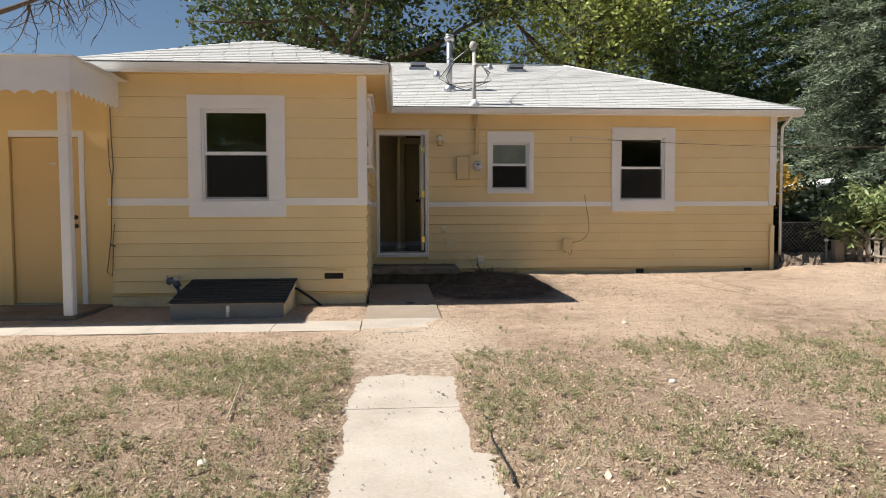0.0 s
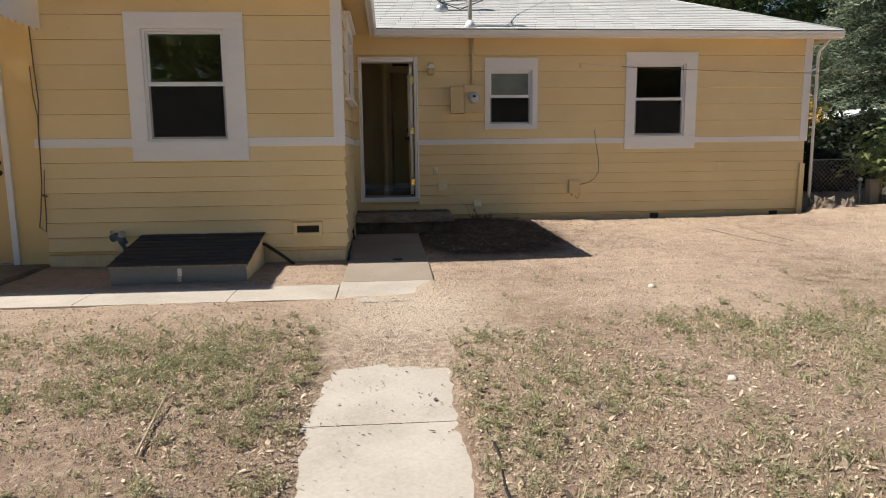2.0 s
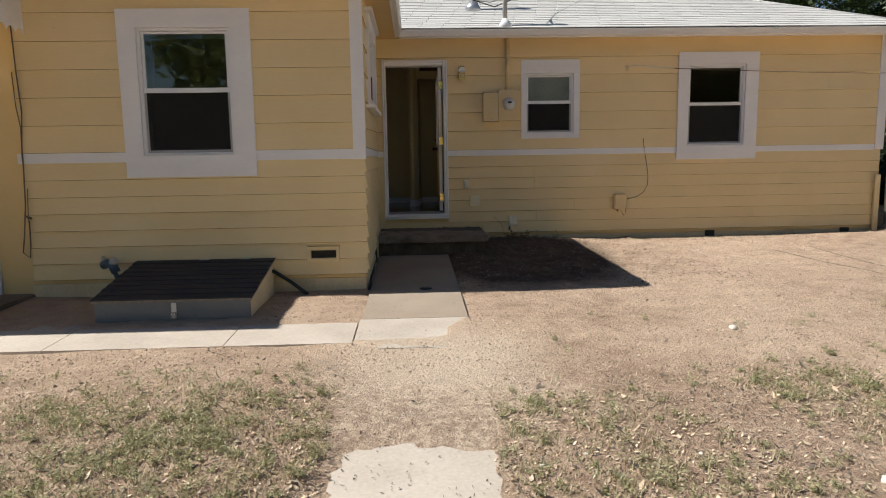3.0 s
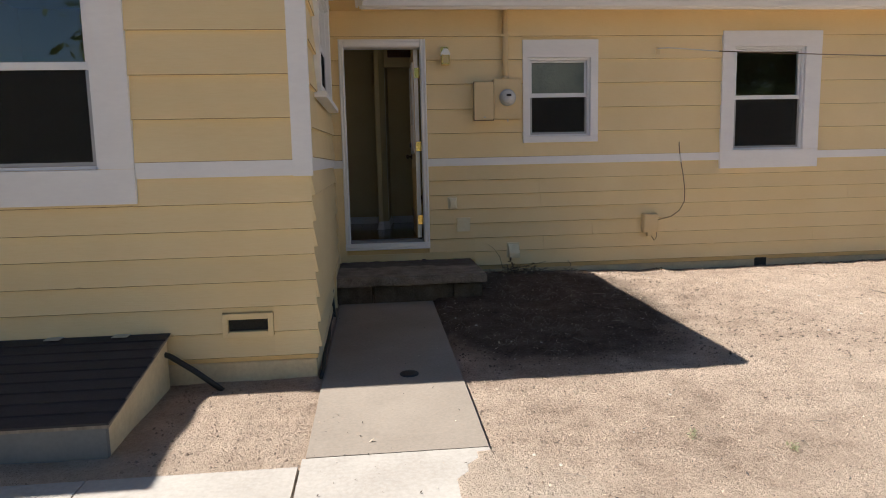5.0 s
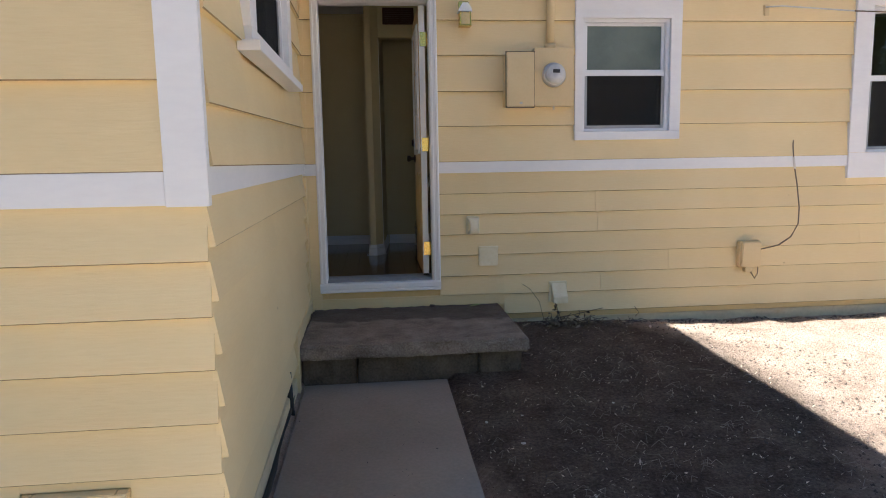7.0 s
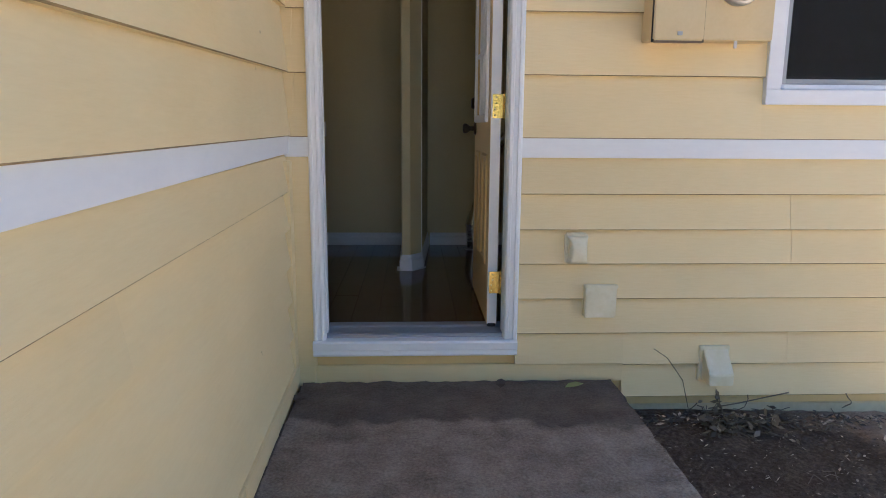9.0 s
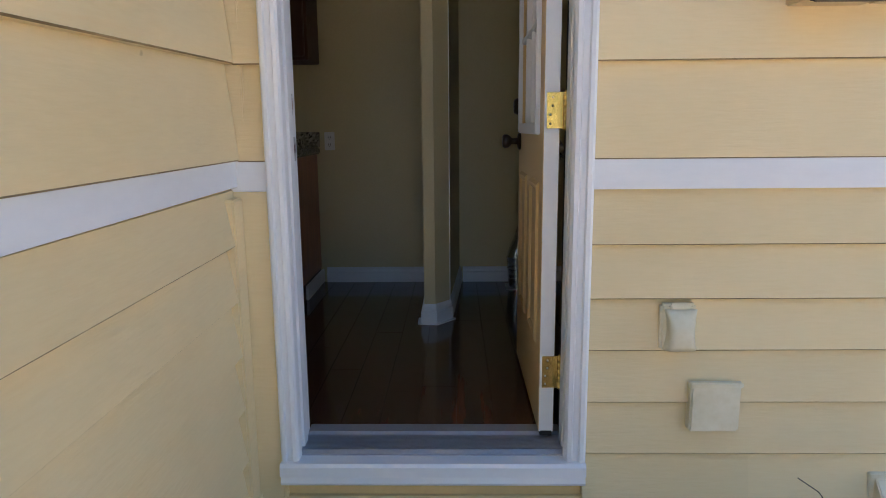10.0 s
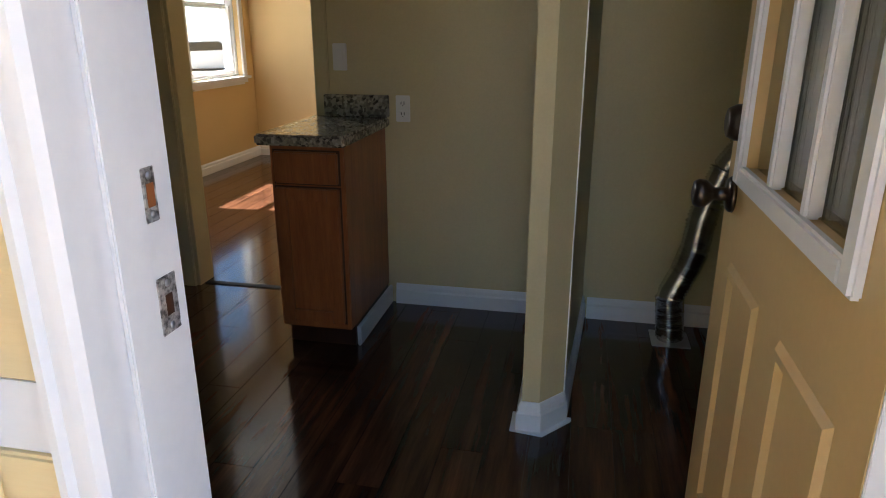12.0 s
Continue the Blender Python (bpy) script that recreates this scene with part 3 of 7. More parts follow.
wall_side = wall("wall_wing_side", "x", XS, -0.14, YW + 0.14, YM, 0.34, ZTOP, [WS], YELLOW_FLAT, INNER_WALL, "yellow lap-sided side wall of the wing")
wall("wall_wing_left", "x", -3.64, 0.14, YW + 0.14, YM, 0.2, ZTOP, [], YELLOW_FLAT, INNER_WALL, "yellow wall of the wing")
wall_porch = wall("wall_porch", "y", 8.0, 0.12, -9.0, -3.642, 0.1, 3.0, [PORCH_DOOR], YELLOW_FLAT, INNER_WALL, "plain yellow porch wall")
wall("wall_addition_back", "y", 10.9, -0.1, -9.0, -3.642, 0.1, 3.0, [], YELLOW_FLAT, INNER_WALL, "plain yellow wall")
wall("wall_right", "x", 6.76, -0.14, YM + 0.14, 19.0, 0.2, ZTOP, [], YELLOW_FLAT, INNER_WALL, "yellow side wall of the house")
wall("wall_back", "y", 19.0, -0.14, -3.24, 6.62, 0.2, ZTOP, [], YELLOW_FLAT, INNER_WALL, "yellow street wall of the house")
WEST = [(15.62, 16.50, 1.50, 2.75), (14.55, 15.48, 1.50, 2.75)]
wall("wall_left", "x", -3.24, 0.14, YM + 0.14, 19.0, 0.2, ZTOP, WEST, YELLOW_FLAT, INNER_YELLOW, "yellow side wall with two windows")
DOORWAY = (-1.72, -1.03, FLOOR_Z, 2.76)
wall("wall_kitchen_back", "y", 13.26, 0.12, -3.10, 6.62, FLOOR_Z, ZTOP, [DOORWAY], INNER_WALL, INNER_YELLOW, "beige painted kitchen wall")
wall("wall_kitchen_right", "x", 1.30, 0.1, YM + 0.14, 13.26, FLOOR_Z, ZTOP, [], INNER_WALL, INNER_WALL, "beige painted kitchen wall")
wall("wall_between", "y", YM, 0.14, -3.64, XS - 0.052, 0.2, ZTOP, [], INNER_WALL, INNER_WALL, "beige painted kitchen wall")
wall("wall_living_far", "y", 16.72, 0.1, -3.10, 0.6, FLOOR_Z, ZTOP, [], INNER_YELLOW, INNER_YELLOW, "warm yellow living room wall")
wall("wall_living_right", "x", 0.6, 0.1, 13.38, 16.72, FLOOR_Z, ZTOP, [], INNER_YELLOW, INNER_WALL, "warm yellow living room wall")
boxes("floor", CHERRY_DARK, None, (-3.10, 6.62, YM + 0.14, 18.86, 0.55, FLOOR_Z - 0.014), (-3.5, XS - 0.14, YW + 0.14, YM, 0.55, FLOOR_Z - 0.014), bevel=0)
floor = tagged(bpy.data.objects["floor"], "dark polished reddish-brown plank floor", "floor", "", "structure")
boxes("ceiling", CEILING, None, (-3.64, 6.76, YM, 19.0, ZTOP, ZTOP + 0.05), (-3.64, XS, YW, YM - 0.002, ZTOP, ZTOP + 0.05), bevel=0)
tagged(bpy.data.objects["ceiling"], "plain white ceiling", "ceiling", "", "structure")
boxes("foundation", YELLOW_BASE, None, (XS + 0.0, 6.755, YM + 0.004, YM + 0.14, -0.1, 0.355), (-3.635, XS - 0.01, YW + 0.006, YW + 0.14, -0.1, 0.335),
      (XS - 0.14, XS - 0.006, YW + 0.145, YM, -0.1, 0.335), bevel=0.004)
foundation = tagged(bpy.data.objects["foundation"], "chipped yellow-painted concrete foundation under the siding", "foundation", "", "structure")

# ---- siding ----
rng = random.Random(4)
MAIN_LOW = [0.405, 0.561, 0.711, 0.871, 1.029, 1.182, 1.338, 1.498]
MAIN_UP = [1.577, 1.837, 2.09, 2.349, 2.597, 2.837, 3.10]
WING_LOW = [0.374, 0.526, 0.684, 0.838, 0.997, 1.153, 1.313, 1.476]
WING_UP = [1.566, 1.813, 2.065, 2.315, 2.565, 2.815, 3.10]
pairs = lambda zs: list(zip(zs, zs[1:]))
main_holes = [(-0.40, 0.49, 0.3, 2.81), (1.525, 2.347, 1.725, 2.80), (3.745, 4.895, 1.40, 2.885), (-0.5, 0.985, 0.3, 0.565)]
lap_siding(wall_main, "y", YM, -1, XS - 0.02, 6.74, pairs(MAIN_LOW), main_holes, {0.4: (3.1,), 0.56: (1.75, 4.9), 1.03: (1.72, 5.3), 1.18: (1.70,), 0.71: (2.3,), 0.87: (3.9,)}, rng)
lap_siding(wall_main, "y", YM, -1, XS - 0.02, 6.66, pairs(MAIN_UP), main_holes, {1.58: (2.27,), 2.35: (5.9,)}, rng)
wing_holes = [(-2.655, -1.46, 1.33, 2.84), (-1.025, -0.718, 0.50, 0.65)]
lap_siding(wall_wing, "y", YW, -1, -3.60, XS + 0.012, pairs(WING_LOW), wing_holes, {0.53: (-2.9,)}, rng)
lap_siding(wall_wing, "y", YW, -1, -3.60, -0.556, pairs(WING_UP), wing_holes, {}, rng)
SIDE_LOW = [0.415, 0.572, 0.728, 0.885, 1.041, 1.197, 1.353, 1.500]
SIDE_UP = [1.580, 1.795, 2.052, 2.310, 2.565, 2.815, 3.10]
side_holes = [(8.66, 9.94, 2.0, 2.96)]
lap_siding(wall_side, "x", XS, 1, YW - 0.012, YM - 0.03, pairs(SIDE_LOW), side_holes, {1.2: (9.28,), 0.73: (9.6,)}, rng)
lap_siding(wall_side, "x", XS, 1, YW + 0.02, YM - 0.03, pairs(SIDE_UP), side_holes, {}, rng)
for board in wall_side.children:
    for v in board.data.vertices:
        v.co.z += 0.028 * (v.co.y - 9.4) * min(max((v.co.z - 1.585) / 0.2, 0), 1)

# white band and corner boards
band = tagged(new("trim"), "white painted wooden belt band and corner boards", "trim", "", "structure")
for a, b in ((-0.46, -0.40), (0.488, 3.745), (4.895, 6.645)):
    boxes("belt_board", WHITE, band, (a, b, YM - 0.030, YM, 1.495, 1.579))
for a, b in ((-3.64, -2.655), (-1.46, -0.556)):
    boxes("belt_board", WHITE, band, (a, b, YW - 0.030, YW, 1.474, 1.567))
side_band = boxes("belt_board", WHITE, band, (XS, XS + 0.022, YW - 0.0, YM - 0.031, 1.497, 1.582))
boxes("corner_board", WHITE, band, (-0.556, XS + 0.026, YW - 0.034, YW, 1.470, 3.10))
boxes("corner_board", WHITE, band, (6.655, 6.78, YM - 0.034, YM, 1.50, 3.10))
inside = tagged(new("trim"), "yellow painted inside-corner and lower wall boards", "trim", "", "structure")
boxes("corner_strip", YELLOW, inside, (XS, XS + 0.062, YM - 0.036, YM, 0.40, 1.494), (XS, XS + 0.05, YM - 0.022, YM, 1.58, 3.10), bevel=0.004)
boxes("corner_strip", YELLOW, inside, (XS, XS + 0.036, YM - 0.115, YM - 0.036, 0.30, 1.480), bevel=0.005)
boxes("base_board", YELLOW, inside, (XS + 0.05, 0.985, YM - 0.020, YM, 0.48, 0.565), bevel=0.003)
side_base = boxes("base_board", YELLOW, inside, (XS, XS + 0.040, 9.955, YM - 0.03, 0.500, 0.588), (XS, XS + 0.040, 9.875, 9.953, 0.22, 0.588), bevel=0.003)
for v in side_band.data.vertices:
    v.co.z += 0.012 * min(max((v.co.y - YW) / 1.5, 0), 1)


def slant(ob):
    """The wing's side wall runs slightly out of square."""
    for v in ob.data.vertices:
        v.co.x -= 0.048 * min(max((v.co.y - YW) / 3.05, 0), 1)


for ob in (wall_side, *wall_side.children, side_band, side_base):
    slant(ob)
for ob in inside.children:
    for v in ob.data.vertices:
        if v.co.y > YM - 0.12 and v.co.x < XS + 0.0501 and ob is not side_base:
            v.co.x -= 0.048
for ob in list(band.children)[:1]:
    for v in ob.data.vertices:
        if v.co.x < -0.45:
            v.co.x -= 0.05
boxes("leaning_board", YELLOW, None, (6.665, 6.745, YM - 0.075, YM - 0.05, 0.30, 1.14), bevel=0.003)
tagged(bpy.data.objects["leaning_board"], "short yellow board standing against the house corner", "board")


# ---- windows ----
def window(name, hole, zm, trims, m, label, frost=False, screen=True, u_mid=None):
    """A double-hung window. Local x runs along the wall, local y into it, the outer wall face is y = 0."""
    u0, u1, z0, z1 = hole
    tl, tr, tt, tb = trims
    w = new(name)
    w.matrix_basis = m
    tagged(w, label, "window", "", "structure")
    c = -0.042
    boxes("casing", WHITE, w, (u0 - tl, u0, c, 0.0, z0 - 0.001, z1))
    boxes("casing", WHITE, w, (u1, u1 + tr, c, 0.0, z0 - 0.001, z1))
    boxes("casing", WHITE, w, (u0 - tl, u1 + tr, c - 0.002, 0.0, z1, z1 + tt))
    boxes("casing", WHITE, w, (u0 - tl, u1 + tr, c - 0.002, 0.0, z0 - tb, z0 - 0.002))
    boxes("window_frame", VINYL, w, (u0, u0 + 0.028, -0.012, 0.10, z0, z1), (u1 - 0.028, u1, -0.012, 0.10, z0, z1), (u0 + 0.028, u1 - 0.028, -0.012, 0.10, z1 - 0.025, z1),
          (u0 + 0.028, u1 - 0.028, -0.02, 0.10, z0, z0 + 0.02), bevel=0.003)
    a, b = u0 + 0.03, u1 - 0.03
    boxes("meeting_rail", VINYL, w, (a, b, 0.0, 0.045, zm - 0.022, zm + 0.022), bevel=0.003)
    up = boxes("upper_sash", VINYL, w, (a, a + 0.022, 0.012, 0.045, zm + 0.024, z1 - 0.026), (b - 0.022, b, 0.012, 0.045, zm + 0.024, z1 - 0.026), (a + 0.022, b - 0.022, 0.012, 0.045, z1 - 0.048, z1 - 0.027), bevel=0.003)
    p = boxes("pane", FROSTED if frost else GLASS, up, (a + 0.018, b - 0.018, 0.026, 0.030, zm + 0.02, z1 - 0.044), bevel=0)
    p.visible_shadow = False
    lo = boxes("lower_sash", VINYL, w, (a, a + 0.03, 0.05, 0.085, z0 + 0.022, zm - 0.0), (b - 0.03, b, 0.05, 0.085, z0 + 0.022, zm), (a + 0.03, b - 0.03, 0.05, 0.085, z0 + 0.022, z0 + 0.06), bevel=0.003)
    p = boxes("pane", GLASS, lo, (a + 0.026, b - 0.026, 0.064, 0.068, z0 + 0.055, zm), bevel=0)
    p.visible_shadow = False
    if screen:
        sc = boxes("screen_frame", ALUMINIUM, w, (a, a + 0.02, 0.0, 0.014, z0 + 0.022, zm - 0.024), (b - 0.02, b, 0.0, 0.014, z0 + 0.022, zm - 0.024),
                   (a + 0.02, b - 0.02, 0.0, 0.014, z0 + 0.022, z0 + 0.044), bevel=0.002)
        p = boxes("insect_screen", SCREEN, sc, (a + 0.018, b - 0.018, 0.006, 0.0075, z0 + 0.04, zm - 0.022), bevel=0, label="dark woven insect screen")
        p.visible_shadow = False
    return w


window("window_1", W1, 2.125, (0.165, 0.19, 0.165, 0.205), pose(0, YW, 0), "white double-hung window with wide white trim and dark screen")
window("window_2", W2, 2.225, (0.055, 0.085, 0.183, 0.065), pose(0, YM, 0), "small white double-hung window with obscure upper glass", True)
window("window_3", W3, 2.175, (0.14, 0.185, 0.165, 0.20), pose(0, YM, 0), "white double-hung window with wide white trim and dark screen")
ws = window("window_4", (8.80, 9.80, 2.10, 2.82), 2.46, (0.14, 0.14, 0.14, 0.10), Matrix.Translation((XS, 0, 0)) @ Matrix(((0, -1, 0, 0), (1, 0, 0, 0), (0, 0, 1, 0), (0, 0, 0, 1))), "white window with projecting sill on the side wall")
boxes("window_sill", WHITE, ws, (8.58, 10.02, -0.085, -0.001, 1.995, 2.035))
boxes("drip_cap", WHITE, ws, (8.60, 10.0, -0.085, -0.001, 2.962, 3.0))
for k, (a, b, c, d) in enumerate(WEST):
    w = window("window_5" if k == 0 else "window_6", (-b, -a, c, d), 2.12, (0.08, 0.08, 0.08, 0.08), Matrix.Translation((-3.24, 0, 0)) @ Matrix(((0, 1, 0, 0), (-1, 0, 0, 0), (0, 0, 1, 0), (0, 0, 0, 1))), "white double-hung living room window in daylight", False, False)
    boxes("inner_casing", WHITE_FRESH, w, (-b - 0.065, -b, 0.14, 0.158, c - 0.06, d + 0.06), (-a, -a + 0.065, 0.14, 0.158, c - 0.06, d + 0.06), (-b, -a, 0.14, 0.158, d, d + 0.06), (-b - 0.08, -a + 0.08, 0.14, 0.19, c - 0.025, c), (-b, -a, 0.14, 0.158, c - 0.075, c - 0.026))

# ---- back door ----
door_frame = tagged(new("trim"), "white moulded door casing, jambs and sill", "door frame", "", "structure")


def moulded(name, pts, axis, a, b, parent, material=WHITE_FRESH):
    bm = bmesh.new()
    prism(bm, pts, axis, a, b)
    return part(name, bm, material, parent)


def casing_profile(x_out, x_in, y):
    """A stepped casing in plan, from its outer to its inner edge, proud of the plane y."""
    d = x_in - x_out
    return [(x_out, y), (x_out, y - 0.040), (x_out + 0.12 * d, y - 0.046), (x_out + 0.3 * d, y - 0.046), (x_out + 0.36 * d, y - 0.036), (x_out + 0.62 * d, y - 0.034), (x_out + 0.68 * d, y - 0.042), (x_out + 0.88 * d, y - 0.040), (x_in, y - 0.030), (x_in, y)]


moulded("casing", casing_profile(-0.408, -0.356, YM), "z", 0.69, 2.81, door_frame)
moulded("casing", casing_profile(0.494, 0.433, YM), "z", 0.69, 2.81, door_frame)
head = [(p, 2.81 - (x + 0.4) * (0.075 / 0.065)) for x, p in casing_profile(-0.4, -0.335, YM)]
moulded("casing", head, "x", -0.356, 0.433, door_frame)
moulded("door_sill", [(YM, 0.62), (YM - 0.052, 0.62), (YM - 0.056, 0.628), (YM - 0.050, 0.645), (YM - 0.060, 0.65), (YM - 0.060, 0.68), (YM - 0.052, 0.689), (YM, 0.689)], "x", -0.410, 0.494, door_frame)
boxes("jamb", WHITE_FRESH, door_frame, (-0.384, -0.362, YM, YM + 0.145, 0.69, 2.755), (-0.362, -0.354, YM + 0.03, YM + 0.080, 0.69, 2.735))
boxes("jamb", WHITE_FRESH, door_frame, (0.443, 0.471, YM, YM + 0.145, 0.69, 2.755), (0.434, 0.443, YM + 0.03, YM + 0.085, 0.69, 2.735))
# Black strip stands in for the shade in the gap beside the hinges.
boxes("weather_strip", DARK_GAP, door_frame, (0.4395, 0.4428, YM + 0.086, YM + 0.142, 0.70, 2.73), bevel=0)
boxes("jamb", WHITE_FRESH, door_frame, (-0.362, 0.443, YM, YM + 0.145, 2.733, 2.76))
bm = bmesh.new()
ridges = [(YM + 0.0, 0.655), (YM + 0.0, 0.694)]
for k in range(12):
    y = YM + 0.012 + k * 0.0085
    ridges += [(y, 0.703), (y + 0.004, 0.703), (y + 0.005, 0.699), (y + 0.008, 0.699)]
ridges += [(YM + 0.125, 0.708), (YM + 0.16, 0.714), (YM + 0.175, FLOOR_Z), (YM + 0.175, 0.655)]
prism(bm, ridges, "x", -0.361, 0.442)
part("threshold", bm, ALUMINIUM, door_frame, "ribbed grey metal threshold")
def strike_plate(y0, y1, z0, z1, slot, hole_material):
    """A thin plate let into the jamb, with a slot and a screw above and below it."""
    st = boxes("strike_plate", CHROME, door_frame, (-0.363, -0.3605, YM + y0, YM + y1, z0, z1), bevel=0.001, label="scuffed metal strike plate")
    m = (y0 + y1) / 2
    boxes("latch_hole", hole_material, st, (-0.3608, -0.3598, YM + m - 0.0065, YM + m + 0.0065, z0 + slot, z1 - slot), bevel=0.0004)
    for z in (z0 + 0.009, z1 - 0.009):
        turned("screw", STEEL, st, [(0.0, 0.0), (0.0045, 0.0), (0.004, 0.0012), (0.0, 0.0014)], (-0.3606, YM + m, z), "x", 10)


strike_plate(0.092, 0.114, 1.706, 1.766, 0.017, CHERRY)
strike_plate(0.093, 0.127, 1.573, 1.642, 0.022, CHERRY_DARK)

door = tagged(new("door_1"), "yellow half-glazed panel door standing open into the kitchen", "door", "", "structure")
DX0, DX1, DY0, DY1, DZ0, DZ1 = 0.371, 0.417, 11.112, 11.862, 0.722, 2.728
LY0, LY1, LZ0, LZ1 = 11.228, 11.735, 1.675, 2.58


def door_leaf():
    """The leaf, with a hole for the glazing, in slabs round it."""
    return boxes("leaf", DOOR_YELLOW, door, (DX0, DX1, DY0 + 0.004, LY0, DZ0, DZ1), (DX0, DX1, LY1, DY1, DZ0, DZ1), (DX0, DX1, LY0, LY1, DZ0, LZ0), (DX0, DX1, LY0, LY1, LZ1, DZ1), bevel=0.0)


door_leaf()
boxes("leaf_edge", WHITE_FRESH, door, (DX0 + 0.0015, DX1 - 0.001, DY0, DY0 + 0.0045, DZ0, DZ1), bevel=0.001, label="white painted hinge edge")
lite = boxes("glazing_frame", WHITE_FRESH, door, (DX0 - 0.014, DX0 + 0.004, LY0 - 0.032, LY0 + 0.004, LZ0 - 0.032, LZ1 + 0.032), (DX0 - 0.014, DX0 + 0.004, LY1 - 0.004, LY1 + 0.032, LZ0 - 0.032, LZ1 + 0.032),
             (DX0 - 0.014, DX0 + 0.004, LY0 + 0.004, LY1 - 0.004, LZ0 - 0.032, LZ0 + 0.004), (DX0 - 0.014, DX0 + 0.004, LY0 + 0.004, LY1 - 0.004, LZ1 - 0.004, LZ1 + 0.032), bevel=0.005, label="white glazing frame")
for k in (1, 2):
    y = LY0 + (LY1 - LY0) * k / 3
    boxes("muntin", WHITE_FRESH, lite, (DX0 - 0.006, DX0 + 0.016, y - 0.011, y + 0.011, LZ0 + 0.002, LZ1 - 0.002), bevel=0.004)
for k in (1, 2):
    z = LZ0 + (LZ1 - LZ0) * k / 3
    boxes("muntin", WHITE_FRESH, lite, (DX0 - 0.005, DX0 + 0.015, LY0 + 0.002, LY1 - 0.002, z - 0.011, z + 0.011), bevel=0.004)
for i in range(3):
    for j in range(3):
        a, b = LY0 + (LY1 - LY0) * i / 3, LZ0 + (LZ1 - LZ0) * j / 3
        p = boxes("pane", GLASS, lite, (DX0 + 0.018, DX0 + 0.022, a, a + (LY1 - LY0) / 3 - 0.001, b, b + (LZ1 - LZ0) / 3 - 0.001), bevel=0)
        p.visible_shadow = False


def raised_panel(y0, y1, z0, z1):
    """A moulded panel pressed into the leaf."""
    bm = bmesh.new()
    steps = [(0.0, 0.0), (0.010, 0.008), (0.022, 0.008), (0.034, -0.001), (0.055, -0.004)]
    rings = []
    for inset, out in steps:
        rings.append([bm.verts.new((DX0 - 0.0005 - out, y, z)) for y, z in ((y0 + inset, z0 + inset), (y1 - inset, z0 + inset), (y1 - inset, z1 - inset), (y0 + inset, z1 - inset))])
    for r, s in zip(rings, rings[1:]):
        for k in range(4):
            bm.faces.new((r[k], r[(k + 1) % 4], s[(k + 1) % 4], s[k]))
    bm.faces.new(rings[-1])
    bmesh.ops.recalc_face_normals(bm, faces=bm.faces)
    for f in bm.faces:
        if f.normal.x > 0 and abs(f.normal.x) > 0.9:
            f.normal_flip()
    part("door_panel", bm, DOOR_YELLOW, door)


raised_panel(11.530, 11.742, 0.985, 1.50)
raised_panel(11.195, 11.412, 0.985, 1.50)


def hinge(z):
    h = boxes("hinge", BRASS, door, (DX0 + 0.008, DX1 + 0.012, DY0 - 0.0022, DY0 + 0.0005, z - 0.051, z + 0.051), bevel=0.001, label="bright brass hinge")
    turned("pin", BRASS, h, [(0.0, -0.056), (0.005, -0.056), (0.0075, -0.051), *((r, -0.051 + 0.0204 * k + d) for k in range(5) for r, d in ((0.0075, 0.0008), (0.0075, 0.0186), (0.0062, 0.0190), (0.0062, 0.0203))), (0.005, 0.056), (0.0, 0.056)], (DX1 + 0.016, DY0 - 0.003, z), "z", 12)
    for dz in (-0.038, -0.012, 0.013, 0.037):
        turned("screw", CHROME, h, [(0.0, -0.0012), (0.0035, -0.0010), (0.0035, 0.0), (0.0, 0.0)], (DX0 + 0.018 + (0.006 if dz > 0 else 0), DY0 - 0.0022, z + dz), "y", 10)


for z in (0.92, 1.712, 2.485):
    hinge(z)


def knob(z, r, name):
    k = turned(name, BRONZE, door, [(0.0, 0.0), (r, 0.0), (r * 0.98, 0.006), (r * 0.82, 0.011), (0.013, 0.013), (0.012, 0.034), (0.019, 0.040), (0.026, 0.050), (0.027, 0.062), (0.022, 0.070), (0.014, 0.072), (0.0, 0.069)], (0, 0, 0), "x", 24, label="dark bronze door hardware")
    k.matrix_basis = Matrix.Translation((DX0, 11.805, z)) @ Matrix.Rotation(math.pi, 4, 'Z')


knob(1.612, 0.034, "door_knob")
d = turned("deadbolt", BRONZE, door, [(0.0, 0.0), (0.034, 0.0), (0.033, 0.012), (0.026, 0.026), (0.020, 0.028), (0.0, 0.026)], (0, 0, 0), "x", 24, label="dark bronze deadbolt")
d.matrix_basis = Matrix.Translation((DX0, 11.805, 1.745)) @ Matrix.Rotation(math.pi, 4, 'Z')
boxes("bottom_sweep", DARK_GAP, door, (DX0 + 0.004, DX1 - 0.004, DY0 - 0.002, DY0 + 0.03, DZ0 - 0.012, DZ0 + 0.004), bevel=0.002)

# ---- stoop ----
stoop = thing("stoop", (0.24, 10.5, 0.25), "low brown concrete step slab on rough concrete blocks", "step")


